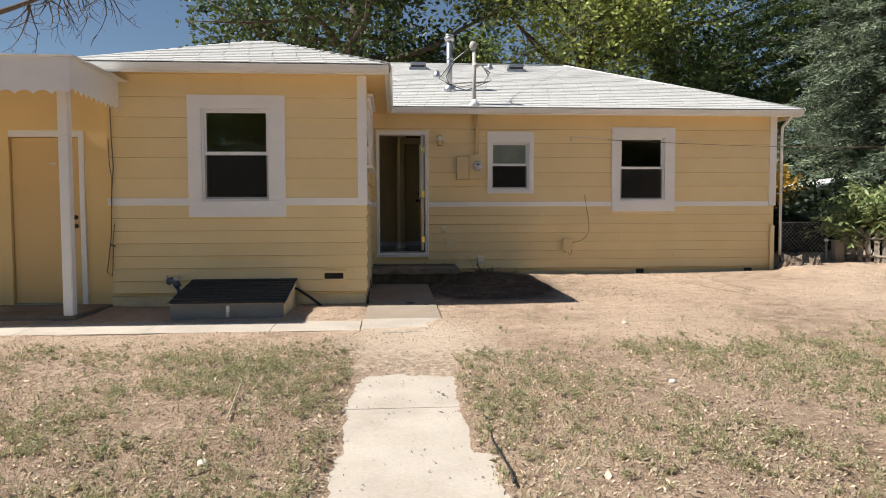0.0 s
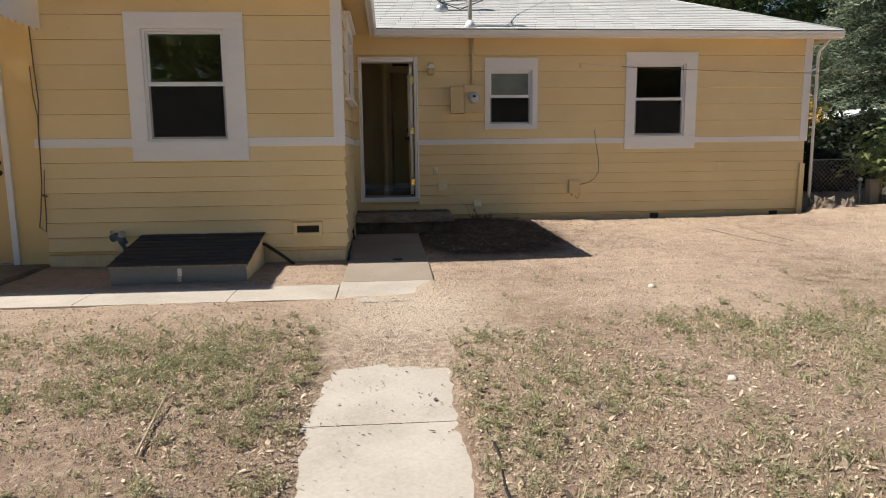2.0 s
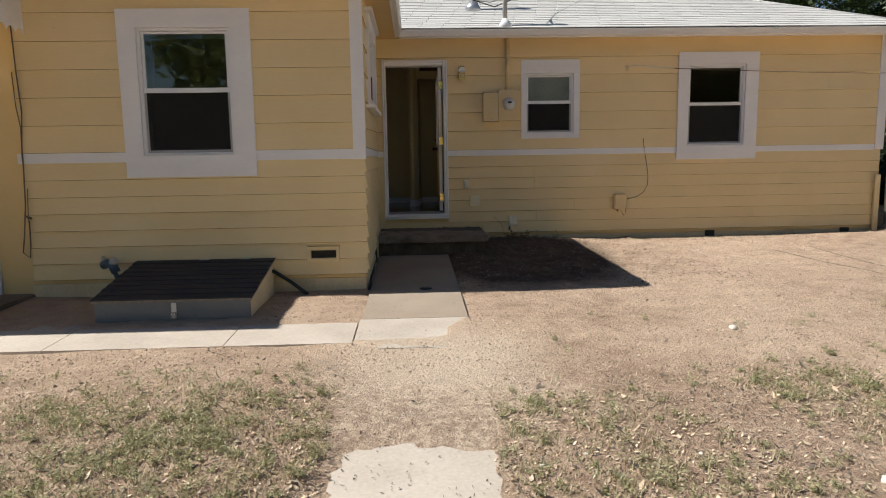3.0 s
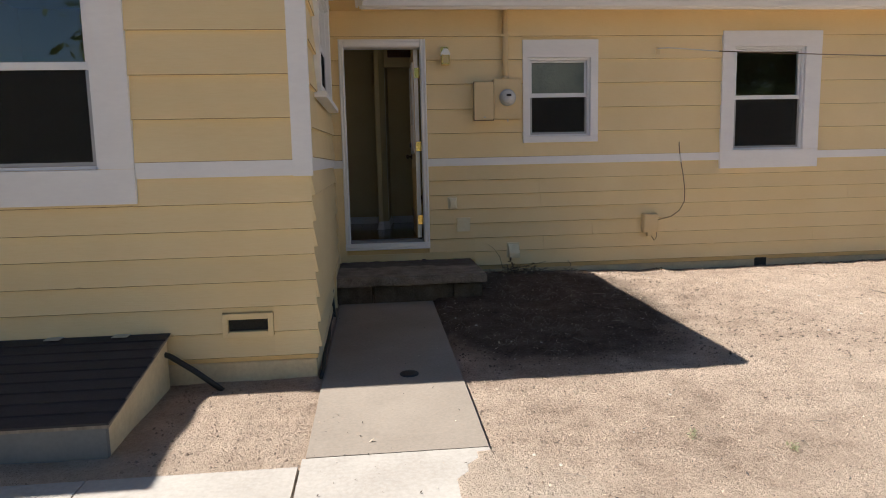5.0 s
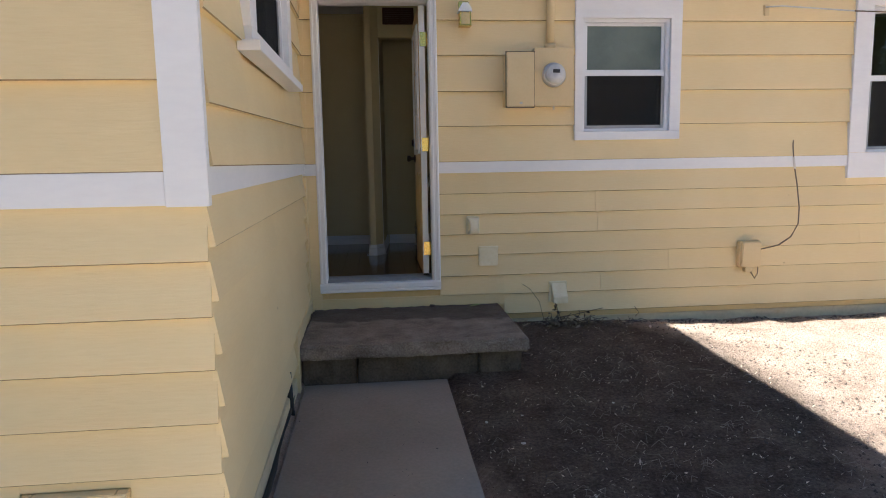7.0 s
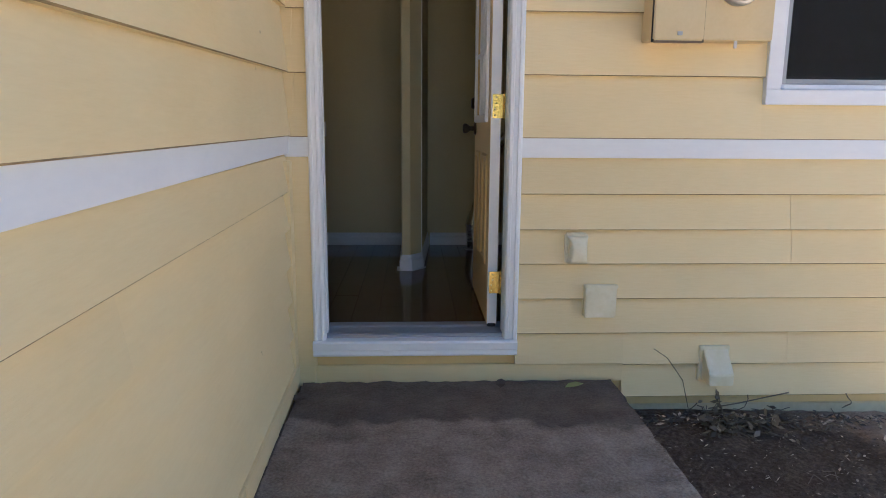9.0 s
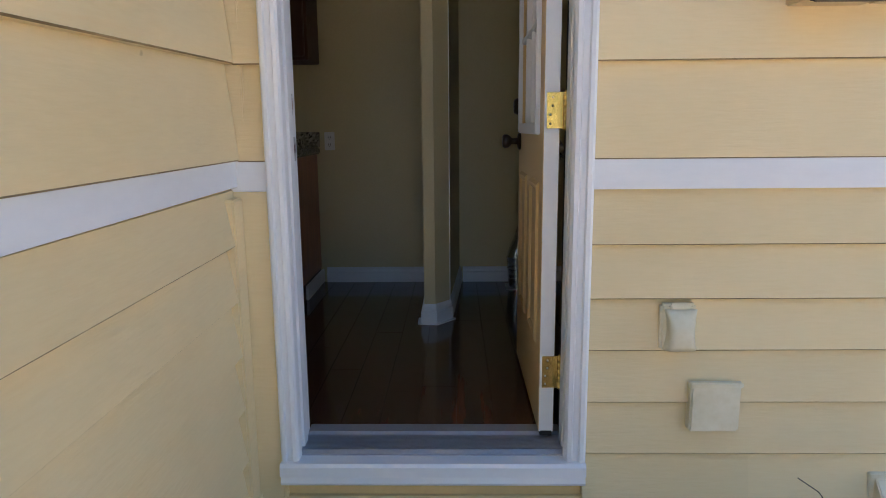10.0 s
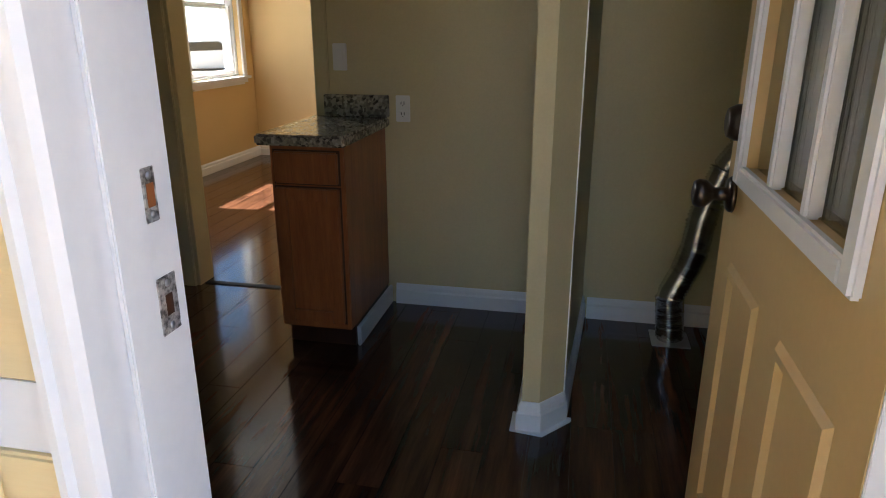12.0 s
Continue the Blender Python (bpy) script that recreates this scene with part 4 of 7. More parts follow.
def rough_slab(name, x0, x1, y0, y1, z0, z1, material, parent, step, amount, seed):
    """A slab with chipped and uneven edges."""
    bm = bmesh.new()
    box(bm, x0, x1, y0, y1, z0, z1)
    longest = max(x1 - x0, y1 - y0)
    n = max(2, int(longest / step))
    bmesh.ops.subdivide_edges(bm, edges=[e for e in bm.edges if abs((e.verts[0].co - e.verts[1].co).x) > 0.2], cuts=n, use_grid_fill=True)
    bmesh.ops.subdivide_edges(bm, edges=[e for e in bm.edges if abs((e.verts[0].co - e.verts[1].co).y) > 0.2], cuts=max(2, int((y1 - y0) / step)), use_grid_fill=True)
    sharp = [e for e in bm.edges if len(e.link_faces) == 2 and e.calc_face_angle(0) > 0.5]
    bmesh.ops.bevel(bm, geom=sharp, offset=0.014, segments=2, affect='EDGES', clamp_overlap=True)
    for v in bm.verts:
        k = noise.noise_vector(v.co * 14 + Vector((seed, 0, 0)))
        s = noise.noise_vector(v.co * 45 + Vector((seed, 5, 0)))
        v.co += amount * (0.6 * k + 0.5 * s)
    return part(name, bm, material, parent)


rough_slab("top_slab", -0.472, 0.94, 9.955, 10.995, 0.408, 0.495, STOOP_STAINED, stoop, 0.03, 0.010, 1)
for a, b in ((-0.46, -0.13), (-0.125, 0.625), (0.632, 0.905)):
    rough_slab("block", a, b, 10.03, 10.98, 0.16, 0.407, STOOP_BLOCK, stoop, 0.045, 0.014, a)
boxes("upright_plank", YELLOW_BASE, stoop, (-0.476, -0.460, 9.935, 9.965, 0.26, 0.41), bevel=0.003)
settle(stoop)

# ---- roof ----
SL = 0.39
roof = tagged(new("roof"), "low hip roof with pale grey asphalt shingles", "roof", "", "structure")


def roof_sheet(name, pts, thick=0.03):
    bm = bmesh.new()
    top = [bm.verts.new(p) for p in pts]
    low = [bm.verts.new((p[0], p[1], p[2] - thick)) for p in pts]
    n = len(pts)
    bm.faces.new(top)
    bm.faces.new(low[::-1])
    for i in range(n):
        bm.faces.new((top[i], low[i], low[(i + 1) % n], top[(i + 1) % n]))
    bmesh.ops.recalc_face_normals(bm, faces=bm.faces)
    return part(name, bm, SHINGLE_SLOT, roof)


EX0, EX1, EY0, EZ = -0.155, 7.07, 10.70, 3.165
RY, RZ, RX0, RX1 = 15.0, 4.842, -1.6, 3.9
WX0, WY0, WZ = -3.95, 7.65, 3.175
WXM = (WX0 + EX0) / 2
WAY, WAZ = 9.62, 3.175 + SL * 1.90
main_front = [(-3.95, EY0, EZ), (EX1, EY0, EZ), (RX1, RY, RZ), (RX0, RY, RZ)]
roof_sheet("roof_plane", main_front)
roof_sheet("roof_plane", [(EX1, EY0, EZ), (EX1, 19.3, EZ), (RX1, RY, RZ)])
roof_sheet("roof_plane", [(-3.95, 19.3, EZ), (-3.95, EY0, EZ), (RX0, RY, RZ)])
roof_sheet("roof_plane", [(EX1, 19.3, EZ), (-3.95, 19.3, EZ), (RX0, RY, RZ), (RX1, RY, RZ)])
roof_sheet("roof_plane", [(WX0, WY0, WZ), (EX0, WY0, WZ), (WXM, WAY, WAZ)])
roof_sheet("roof_plane", [(EX0, WY0, WZ), (EX0, EY0, WZ), (WXM, 12.7, WAZ), (WXM, WAY, WAZ)])
roof_sheet("roof_plane", [(WX0, EY0, WZ), (WX0, WY0, WZ), (WXM, WAY, WAZ), (WXM, 12.7, WAZ)])
soffit = tagged(new("trim"), "yellow painted boarded eave soffit", "soffit", "", "structure")
boxes("soffit_board", YELLOW_FLAT, soffit, (EX0 + 0.0, EX1 - 0.02, EY0 + 0.02, YM, 3.10, 3.125), bevel=0)
boxes("soffit_board", YELLOW_FLAT, soffit, (WX0 + 0.02, EX0 - 0.0, WY0 + 0.02, YW, 3.10, 3.125), bevel=0)
boxes("soffit_board", YELLOW_FLAT, soffit, (XS, EX0 - 0.02, YW, YM - 0.001, 3.101, 3.126), bevel=0)
boxes("soffit_board", YELLOW_FLAT, soffit, (6.76, EX1 - 0.02, YM, 19.2, 3.10, 3.125), bevel=0)
gutter = tagged(new("trim"), "white metal gutters along the eaves", "gutter", "", "structure")


def gutter_run(axis, a, b, face, out, z):
    s = out
    pts = [(face, z - 0.085), (face + s * 0.045, z - 0.085), (face + s * 0.055, z - 0.075), (face + s * 0.060, z - 0.045), (face + s * 0.075, z - 0.012), (face + s * 0.075, z), (face + s * 0.068, z), (face + s * 0.055, z - 0.03), (face + s * 0.048, z - 0.075), (face, z - 0.078)]
    bm = bmesh.new()
    prism(bm, pts, axis, a, b)
    part("gutter_run", bm, GUTTER, gutter)
    bm = bmesh.new()
    prism(bm, [(face, z - 0.10), (face - s * 0.02, z - 0.10), (face - s * 0.02, z + 0.004), (face, z + 0.004)], axis, a, b)
    part("fascia", bm, WHITE, gutter)


gutter_run("x", EX0 + 0.0, EX1, EY0 + 0.03, -1, 3.155)
gutter_run("x", WX0, EX0, WY0 + 0.03, -1, 3.165)
gutter_run("y", WY0 + 0.031, EY0 + 0.029, EX0 - 0.03, 1, 3.165)
gutter_run("y", EY0 + 0.031, 19.3, EX1 - 0.03, 1, 3.155)
boxes("rafter_tail", WHITE, gutter, (WX0 + 0.0, WX0 + 0.45, WY0 + 0.05, WY0 + 0.09, 2.99, 3.09), bevel=0.004)
down = thing("downspout", (6.86, 10.94, 0.5), "white metal downspout at the house corner", "downspout")
tubes("pipe", GUTTER, down, [(6.88, 10.74, 3.09), (6.88, 10.76, 3.03), (6.85, 10.93, 2.90), (6.85, 10.95, 2.80), (6.85, 10.95, 0.62), (6.87, 10.88, 0.52)], 0.024, 8)
boxes("strap", GUTTER, down, (6.79, 6.9, 10.975, 10.985, 1.7, 1.73), bevel=0.001)
settle(down)


# ---- fixtures on the main wall ----
FM = YM - 0.022
lantern = thing("wall_lantern", (0.695, FM, 2.55), "small brass and glass wall lantern beside the door", "wall lamp")
boxes("back_plate", BRASS, lantern, (0.655, 0.735, FM - 0.012, FM + 0.01, 2.64, 2.73), bevel=0.006)
bm = bmesh.new()
prism(bm, [(0.645, 2.640), (0.745, 2.640), (0.735, 2.668), (0.715, 2.700), (0.675, 2.700), (0.655, 2.668)], "y", FM - 0.105, FM - 0.012)
part("cap", bm, WHITE_FRESH, lantern, "white cap")
boxes("glass_body", LANTERN_GLASS, lantern, (0.660, 0.730, FM - 0.095, FM - 0.025, 2.552, 2.638), bevel=0.002, label="yellowed glass")
for x in (0.655, 0.727):
    for y in (FM - 0.10, FM - 0.028):
        boxes("bar", BRASS, lantern, (x, x + 0.009, y, y + 0.009, 2.545, 2.645), bevel=0.001)
boxes("bottom_rim", BRASS, lantern, (0.653, 0.738, FM - 0.102, FM - 0.017, 2.54, 2.551), bevel=0.002)
settle(lantern)

breaker = thing("breaker_box", (1.08, FM, 1.97), "yellow-painted metal breaker box on the siding", "electrical box")
boxes("case", BOX_YELLOW, breaker, (0.985, 1.180, FM - 0.135, FM + 0.012, 1.972, 2.345), bevel=0.004)
boxes("cover", BOX_YELLOW, breaker, (0.980, 1.184, FM - 0.152, FM - 0.136, 1.966, 2.352), bevel=0.005)
# Oversized dark sheet, added to draw the shadow line round the cover.
boxes("gasket", DARK_GAP, breaker, (0.975, 1.187, FM - 0.142, FM - 0.1375, 1.960, 2.357), bevel=0, label="dark sheet drawing the shadow line round the cover")
boxes("rim", WIRE, breaker, (0.984, 1.180, FM - 0.150, FM - 0.137, 1.957, 1.9655), bevel=0.001, label="rusty lower rim")
boxes("latch", STEEL, breaker, (1.075, 1.095, FM - 0.157, FM - 0.152, 1.985, 2.0), bevel=0.001)
settle(breaker)
meter = thing("electric_meter", (1.345, FM, 1.97), "yellow-painted electric meter box with round glass meter", "electric meter")
boxes("case", BOX_YELLOW, meter, (1.197, 1.497, FM - 0.085, FM + 0.012, 1.975, 2.392), bevel=0.005)
turned("ring", STEEL, meter, [(0.0, 0.0), (0.088, 0.0), (0.088, -0.016), (0.080, -0.028), (0.074, -0.030), (0.0, -0.030)], (1.342, FM - 0.085, 2.196), "y", 28, label="metal meter ring")
dial = turned("dial", LINE_WHITE, meter, [(0.0, 0.0), (0.072, 0.0), (0.072, -0.028), (0.064, -0.044), (0.0, -0.050)], (1.342, FM - 0.114, 2.196), "y", 28, label="pale meter face under glass")
boxes("readout", BLACK_PIPE, dial, (1.318, 1.368, FM - 0.168, FM - 0.160, 2.203, 2.228), bevel=0.001, label="dark number window")
boxes("seal", LINE_WHITE, meter, (1.338, 1.350, FM - 0.09, FM - 0.08, 1.945, 1.975), bevel=0.002)
settle(meter)
conduit = thing("conduit", (1.33, FM, 2.39), "yellow-painted conduit rising to the eave", "conduit")
tubes("pipe", BOX_YELLOW, conduit, [(1.33, FM - 0.035, 2.40), (1.33, FM - 0.035, 3.12)], 0.030, 14)
tubes("hub", BOX_YELLOW, conduit, [(1.33, FM - 0.035, 2.388), (1.33, FM - 0.035, 2.425)], 0.042, 14)
boxes("strap", BOX_YELLOW, conduit, (1.285, 1.375, FM - 0.066, FM + 0.01, 2.83, 2.85), bevel=0.002)
settle(conduit)


def hood_vent(x0, x1, z0, z1, depth, label):
    """A plate with a sloping hood."""
    v = thing("vent_hood", ((x0 + x1) / 2, FM, z0), label, "vent cover", "vent covers on the back wall")
    boxes("plate", VENT_PLASTIC, v, (x0, x1, FM - 0.010, FM + 0.012, z0, z1), bevel=0.003)
    bm = bmesh.new()
    m = 0.10 * (x1 - x0)
    prism(bm, [(FM - 0.010, z1 - 0.012), (FM - 0.02, z1 - 0.012), (FM - depth, z0 + 0.35 * (z1 - z0)), (FM - depth, z0 + 0.006), (FM - 0.010, z0 + 0.006)], "x", x0 + m, x1 - m)
    bmesh.ops.bevel(bm, geom=bm.edges[:], offset=0.004, segments=2, affect='EDGES')
    part("hood", bm, VENT_PLASTIC, v)
    settle(v)


def outlet_cover(x0, x1, z0, z1):
    """A weatherproof outlet cover: a rounded plate and a swelling flap, waisted on its sides."""
    v = thing("outlet_cover", ((x0 + x1) / 2, FM, z0), "pale scuffed weatherproof outlet cover on the siding", "outlet cover", "vent covers on the back wall")
    boxes("plate", VENT_PLASTIC, v, (x0, x1, FM - 0.016, FM + 0.012, z0, z1), bevel=0.007)
    boxes("spring_hinge", VENT_PLASTIC, v, (x0 + 0.025, x1 - 0.02, FM - 0.026, FM - 0.012, z1 - 0.014, z1 + 0.004), bevel=0.004)
    bm = bmesh.new()
    rings = []
    for k in range(9):
        f = k / 8
        z = z0 + 0.008 + (z1 - z0 - 0.022) * f
        half = (x1 - x0) * (0.36 + 0.10 * abs(2 * f - 1) ** 2)
        deep = 0.018 + 0.026 * math.sin(math.pi * min(0.15 + 0.85 * f, 1)) ** 0.8
        mid = (x0 + x1) / 2 + 0.004
        rings.append([bm.verts.new((mid + half * math.copysign(abs(math.cos(a)) ** 0.45, math.cos(a)), FM - 0.014 - deep * math.sin(a) ** 0.5, z)) for a in [math.pi * j / 12 for j in range(13)]])
    for p, q in zip(rings, rings[1:]):
        for j in range(12):
            f = bm.faces.new((p[j], p[j + 1], q[j + 1], q[j]))
            f.smooth = True
    bm.faces.new(rings[0])
    bm.faces.new(rings[-1])
    bmesh.ops.recalc_face_normals(bm, faces=bm.faces)
    part("flap", bm, VENT_PLASTIC, v)
    boxes("latch", BLACK_PIPE, v, (x1 - 0.012, x1 - 0.008, FM - 0.030, FM - 0.014, z0 + 0.006, z0 + 0.02), bevel=0.001)
    settle(v)


outlet_cover(0.695, 0.795, 1.032, 1.17)
v = thing("vent_cover", (0.86, FM, 0.79), "flat square pale painted cover on the siding", "vent cover", "vent covers on the back wall")
boxes("plate", VENT_PLASTIC, v, (0.788, 0.932, FM - 0.03, FM + 0.012, 0.790, 0.934), bevel=0.006)
boxes("hood_lip", VENT_PLASTIC, v, (0.784, 0.936, FM - 0.034, FM - 0.01, 0.925, 0.940), bevel=0.003)
settle(v)
hood_vent(1.335, 1.475, 0.485, 0.648, 0.10, "pale chipped dryer vent hood near the ground")

cable_box = thing("cable_box", (2.94, FM, 0.68), "yellow-painted cable junction box with a loose wire", "cable box")
boxes("case", BOX_YELLOW, cable_box, (2.855, 3.03, FM - 0.06, FM + 0.012, 0.715, 0.925), bevel=0.01)
boxes("lid", BOX_YELLOW, cable_box, (2.865, 3.02, FM - 0.075, FM - 0.058, 0.745, 0.918), bevel=0.006)
boxes("spout", BOX_YELLOW, cable_box, (2.91, 2.975, FM - 0.05, FM, 0.675, 0.715), bevel=0.004)
settle(cable_box)
loop = thing("loose_wire", (3.0, FM, 0.85), "thin loose wire arching from a cable box up the siding", "wire")
tubes("wire", WIRE, loop, [(3.03, FM - 0.03, 0.85), (3.10, FM - 0.035, 0.865), (3.18, FM - 0.05, 0.885), (3.27, FM - 0.06, 0.95), (3.325, FM - 0.06, 1.05), (3.33, FM - 0.055, 1.18), (3.305, FM - 0.05, 1.36), (3.275, FM - 0.045, 1.52), (3.255, FM - 0.05, 1.66), (3.25, FM - 0.06, 1.70)], 0.0055, 6)
tubes("connector", LINE_WHITE, loop, [(3.284, FM - 0.046, 1.48), (3.268, FM - 0.045, 1.57)], 0.009, 6)
tubes("tail", WIRE, loop, [(2.96, FM - 0.03, 0.68), (3.0, FM - 0.03, 0.62), (3.03, FM - 0.02, 0.66), (3.03, FM - 0.02, 0.76)], 0.004, 6)
settle(loop)
hook = thing("clothes_line", (3.03, FM, 2.69), "white clothes line running from a hook on the wall", "clothes line")
boxes("hook_plate", BOX_YELLOW, hook, (2.995, 3.035, FM - 0.014, FM + 0.012, 2.64, 2.72), bevel=0.004)
pts = [(3.02 + (10.4 - 3.02) * k / 12, FM - 0.02 - 1.35 * k / 12, 2.695 - 0.22 * k / 12 - 0.10 * math.sin(math.pi * k / 12)) for k in range(13)]
tubes("line", WIRE, hook, pts[1:], 0.0055, 5)
tubes("line_end", LINE_WHITE, hook, [(3.0, FM - 0.02, 2.70), (3.12, FM - 0.035, 2.705), pts[1]], 0.006, 5)
settle(hook)
for x in (4.29, 6.3):
    g = thing("foundation_vent", (x, YM, 0.3), "dark foundation vent opening below the siding", "vent", "low foundation vents")
    boxes("grille", DARK_SCREEN, g, (x - 0.07, x + 0.07, YM - 0.004, YM + 0.02, 0.265, 0.375), bevel=0.002)
    settle(g)

# ---- wing wall fixtures ----
FW = YW - 0.02
fv = thing("foundation_vent", (-0.87, FW, 0.50), "yellow framed crawl-space vent with dark mesh", "vent")
boxes("mesh", DARK_SCREEN, fv, (-0.995, -0.748, YW - 0.004, YW - 0.001, 0.53, 0.62), bevel=0)
for k in range(26):
    x = -0.992 + k * 0.0096
    boxes("grille_bar", DARK_SCREEN, fv, (x, x + 0.003, YW - 0.010, YW - 0.005, 0.532, 0.618), bevel=0)
boxes("frame", YELLOW, fv, (-1.023, -0.990, FW - 0.022, YW, 0.502, 0.648), bevel=0.003)
boxes("frame", YELLOW, fv, (-0.752, -0.720, FW - 0.022, YW, 0.502, 0.648), bevel=0.003)
boxes("frame", YELLOW, fv, (-0.990, -0.752, FW - 0.022, YW, 0.612, 0.648), bevel=0.003)
boxes("frame", YELLOW, fv, (-0.990, -0.752, FW - 0.022, YW, 0.502, 0.536), bevel=0.003)
settle(fv)

hatch = thing("cellar_hatch", (-1.9, 7.3, 0.18), "low cellar hatch with black roll-roofed sloping lid and grey front", "cellar hatch")
HX0, HX1, HY0, HY1 = -2.60, -1.355, 6.98, 7.935
bm = bmesh.new()
prism(bm, [(HX0, 0.12), (HX1, 0.12), (HX1, 0.345), (HX0, 0.345)], "y", HY0, HY0 + 0.035)
part("front_board", bm, HATCH_GREY, hatch, "dull grey front board")
for x in (HX0, HX1 - 0.035):
    bm = bmesh.new()
    prism(bm, [(HY0 + 0.036, 0.12), (HY1, 0.12), (HY1, 0.525), (HY0 + 0.036, 0.352)], "x", x, x + 0.035)
    part("side_board", bm, YELLOW_BASE, hatch, "yellow painted side board")
bm = bmesh.new()
prism(bm, [(HY0 - 0.015, 0.346), (HY1, 0.527), (HY1, 0.545), (HY0 - 0.015, 0.362)], "x", HX0 - 0.02, HX1 + 0.02)
part("lid", bm, GREY_WOOD, hatch, "wooden lid deck")
n = 9
for k in range(n):
    y0 = HY0 - 0.022 + (HY1 - HY0 + 0.02) * k / n
    y1 = HY0 - 0.022 + (HY1 - HY0 + 0.02) * (k + 1) / n + (0.012 if k < n - 1 else 0)
    za, zb = [0.3635 + (y - HY0 + 0.015) * 0.1885 for y in (y0, y1)]
    bm = bmesh.new()
    prism(bm, [(y0, za + 0.002), (y1, zb - 0.001), (y1, zb + 0.003), (y0, za + 0.013)], "x", HX0 - 0.024 + 0.004 * math.sin(k * 2.1), HX1 + 0.024 + 0.004 * math.sin(k * 1.7))
    part("roofing_strip", bm, BLACK_ROLL, hatch)
for x in (-1.98, -1.60):
    h = boxes("hinge", STEEL, hatch, (x - 0.045, x + 0.045, HY1 - 0.075, HY1 - 0.005, 0.552, 0.556), bevel=0.001, label="grey strap hinge")
    h.rotation_euler = (0, 0, 0)
latch = boxes("hasp", STEEL, hatch, (-1.985, -1.945, HY0 - 0.010, HY0 - 0.001, 0.25, 0.335), bevel=0.003, label="galvanised hasp and padlock")
boxes("padlock", CHROME, latch, (-1.985, -1.945, HY0 - 0.035, HY0 - 0.011, 0.21, 0.26), bevel=0.005)
settle(hatch)
drain = thing("drain_pipe", (-1.2, 7.87, 0.22), "black plastic pipe sloping from the hatch to the soil", "pipe")
tubes("pipe", BLACK_PIPE, drain, [(-1.42, 7.90, 0.445), (-1.33, 7.885, 0.42), (-1.18, 7.86, 0.325), (-1.02, 7.835, 0.205)], 0.017, 10)
settle(drain)
tap = thing("standpipe", (-2.83, 7.80, 0.2), "weathered blue-grey water pipe elbow at the wall", "pipe")
tubes("riser", PIPE_BLUE, tap, [(-2.70, 7.74, 0.22), (-2.74, 7.76, 0.42), (-2.80, 7.79, 0.50)], 0.026, 10)
tubes("elbow", PIPE_BLUE, tap, [(-2.76, 7.775, 0.47), (-2.79, 7.785, 0.535), (-2.84, 7.80, 0.55), (-2.89, 7.82, 0.53)], 0.042, 12)
tubes("spout", STEEL, tap, [(-2.80, 7.79, 0.54), (-2.76, 7.76, 0.585)], [0.032, 0.038], 12)
tubes("stub", WIRE_PALE, tap, [(-2.88, 7.82, 0.56), (-2.95, 7.95, 0.585)], 0.014, 8)
settle(tap)
hose = thing("black_hose", (-0.45, 8.9, 0.24), "black hose lying between the wing wall and the path", "hose")
tubes("hose", BLACK_PIPE, hose, [(-0.447 - 0.036 * k / 10 + 0.006 * math.sin(k * 1.7), 7.93 + 0.19 * k, 0.225 + 0.0055 * k) for k in range(11)], 0.013, 8)
tubes("stake", BLACK_PIPE, hose, [(-0.47, 9.55, 0.2), (-0.474, 9.57, 0.47)], [0.022, 0.012], 6)
settle(hose)
cable = thing("hanging_cable", (-3.6, 7.93, 0.6), "thin brown cables hanging down the wing corner", "cable")
tubes("cable", WIRE, cable, [(-3.62, 7.80, 3.05), (-3.60, 7.92, 2.95), (-3.575, 7.925, 2.7), (-3.57, 7.93, 2.3), (-3.555, 7.93, 1.95), (-3.585, 7.93, 1.62), (-3.585, 7.925, 1.45), (-3.60, 7.925, 1.1), (-3.635, 7.92, 0.8), (-3.66, 7.92, 0.65), (-3.60, 7.92, 0.60), (-3.585, 7.92, 0.72), (-3.58, 7.925, 0.95)], 0.007, 6)
tubes("cable", WIRE, cable, [(-3.61, 7.93, 2.3), (-3.60, 7.925, 2.0), (-3.575, 7.925, 1.8), (-3.59, 7.925, 1.5)], 0.005, 6)
tubes("loose_end", WIRE, cable, [(-3.585, 7.925, 0.93), (-3.57, 7.90, 1.02), (-3.53, 7.86, 1.25)], 0.005, 6)
tubes("tie", WIRE, cable, [(-3.60, 7.915, 0.99), (-3.55, 7.905, 0.97)], 0.012, 6)
settle(cable)

# ---- porch: awning, post, door ----
awning = thing("awning", (-6.2, 7.4, 2.65), "white metal porch awning with a scalloped valance", "awning")
AX1, AY0 = -3.32, 6.57


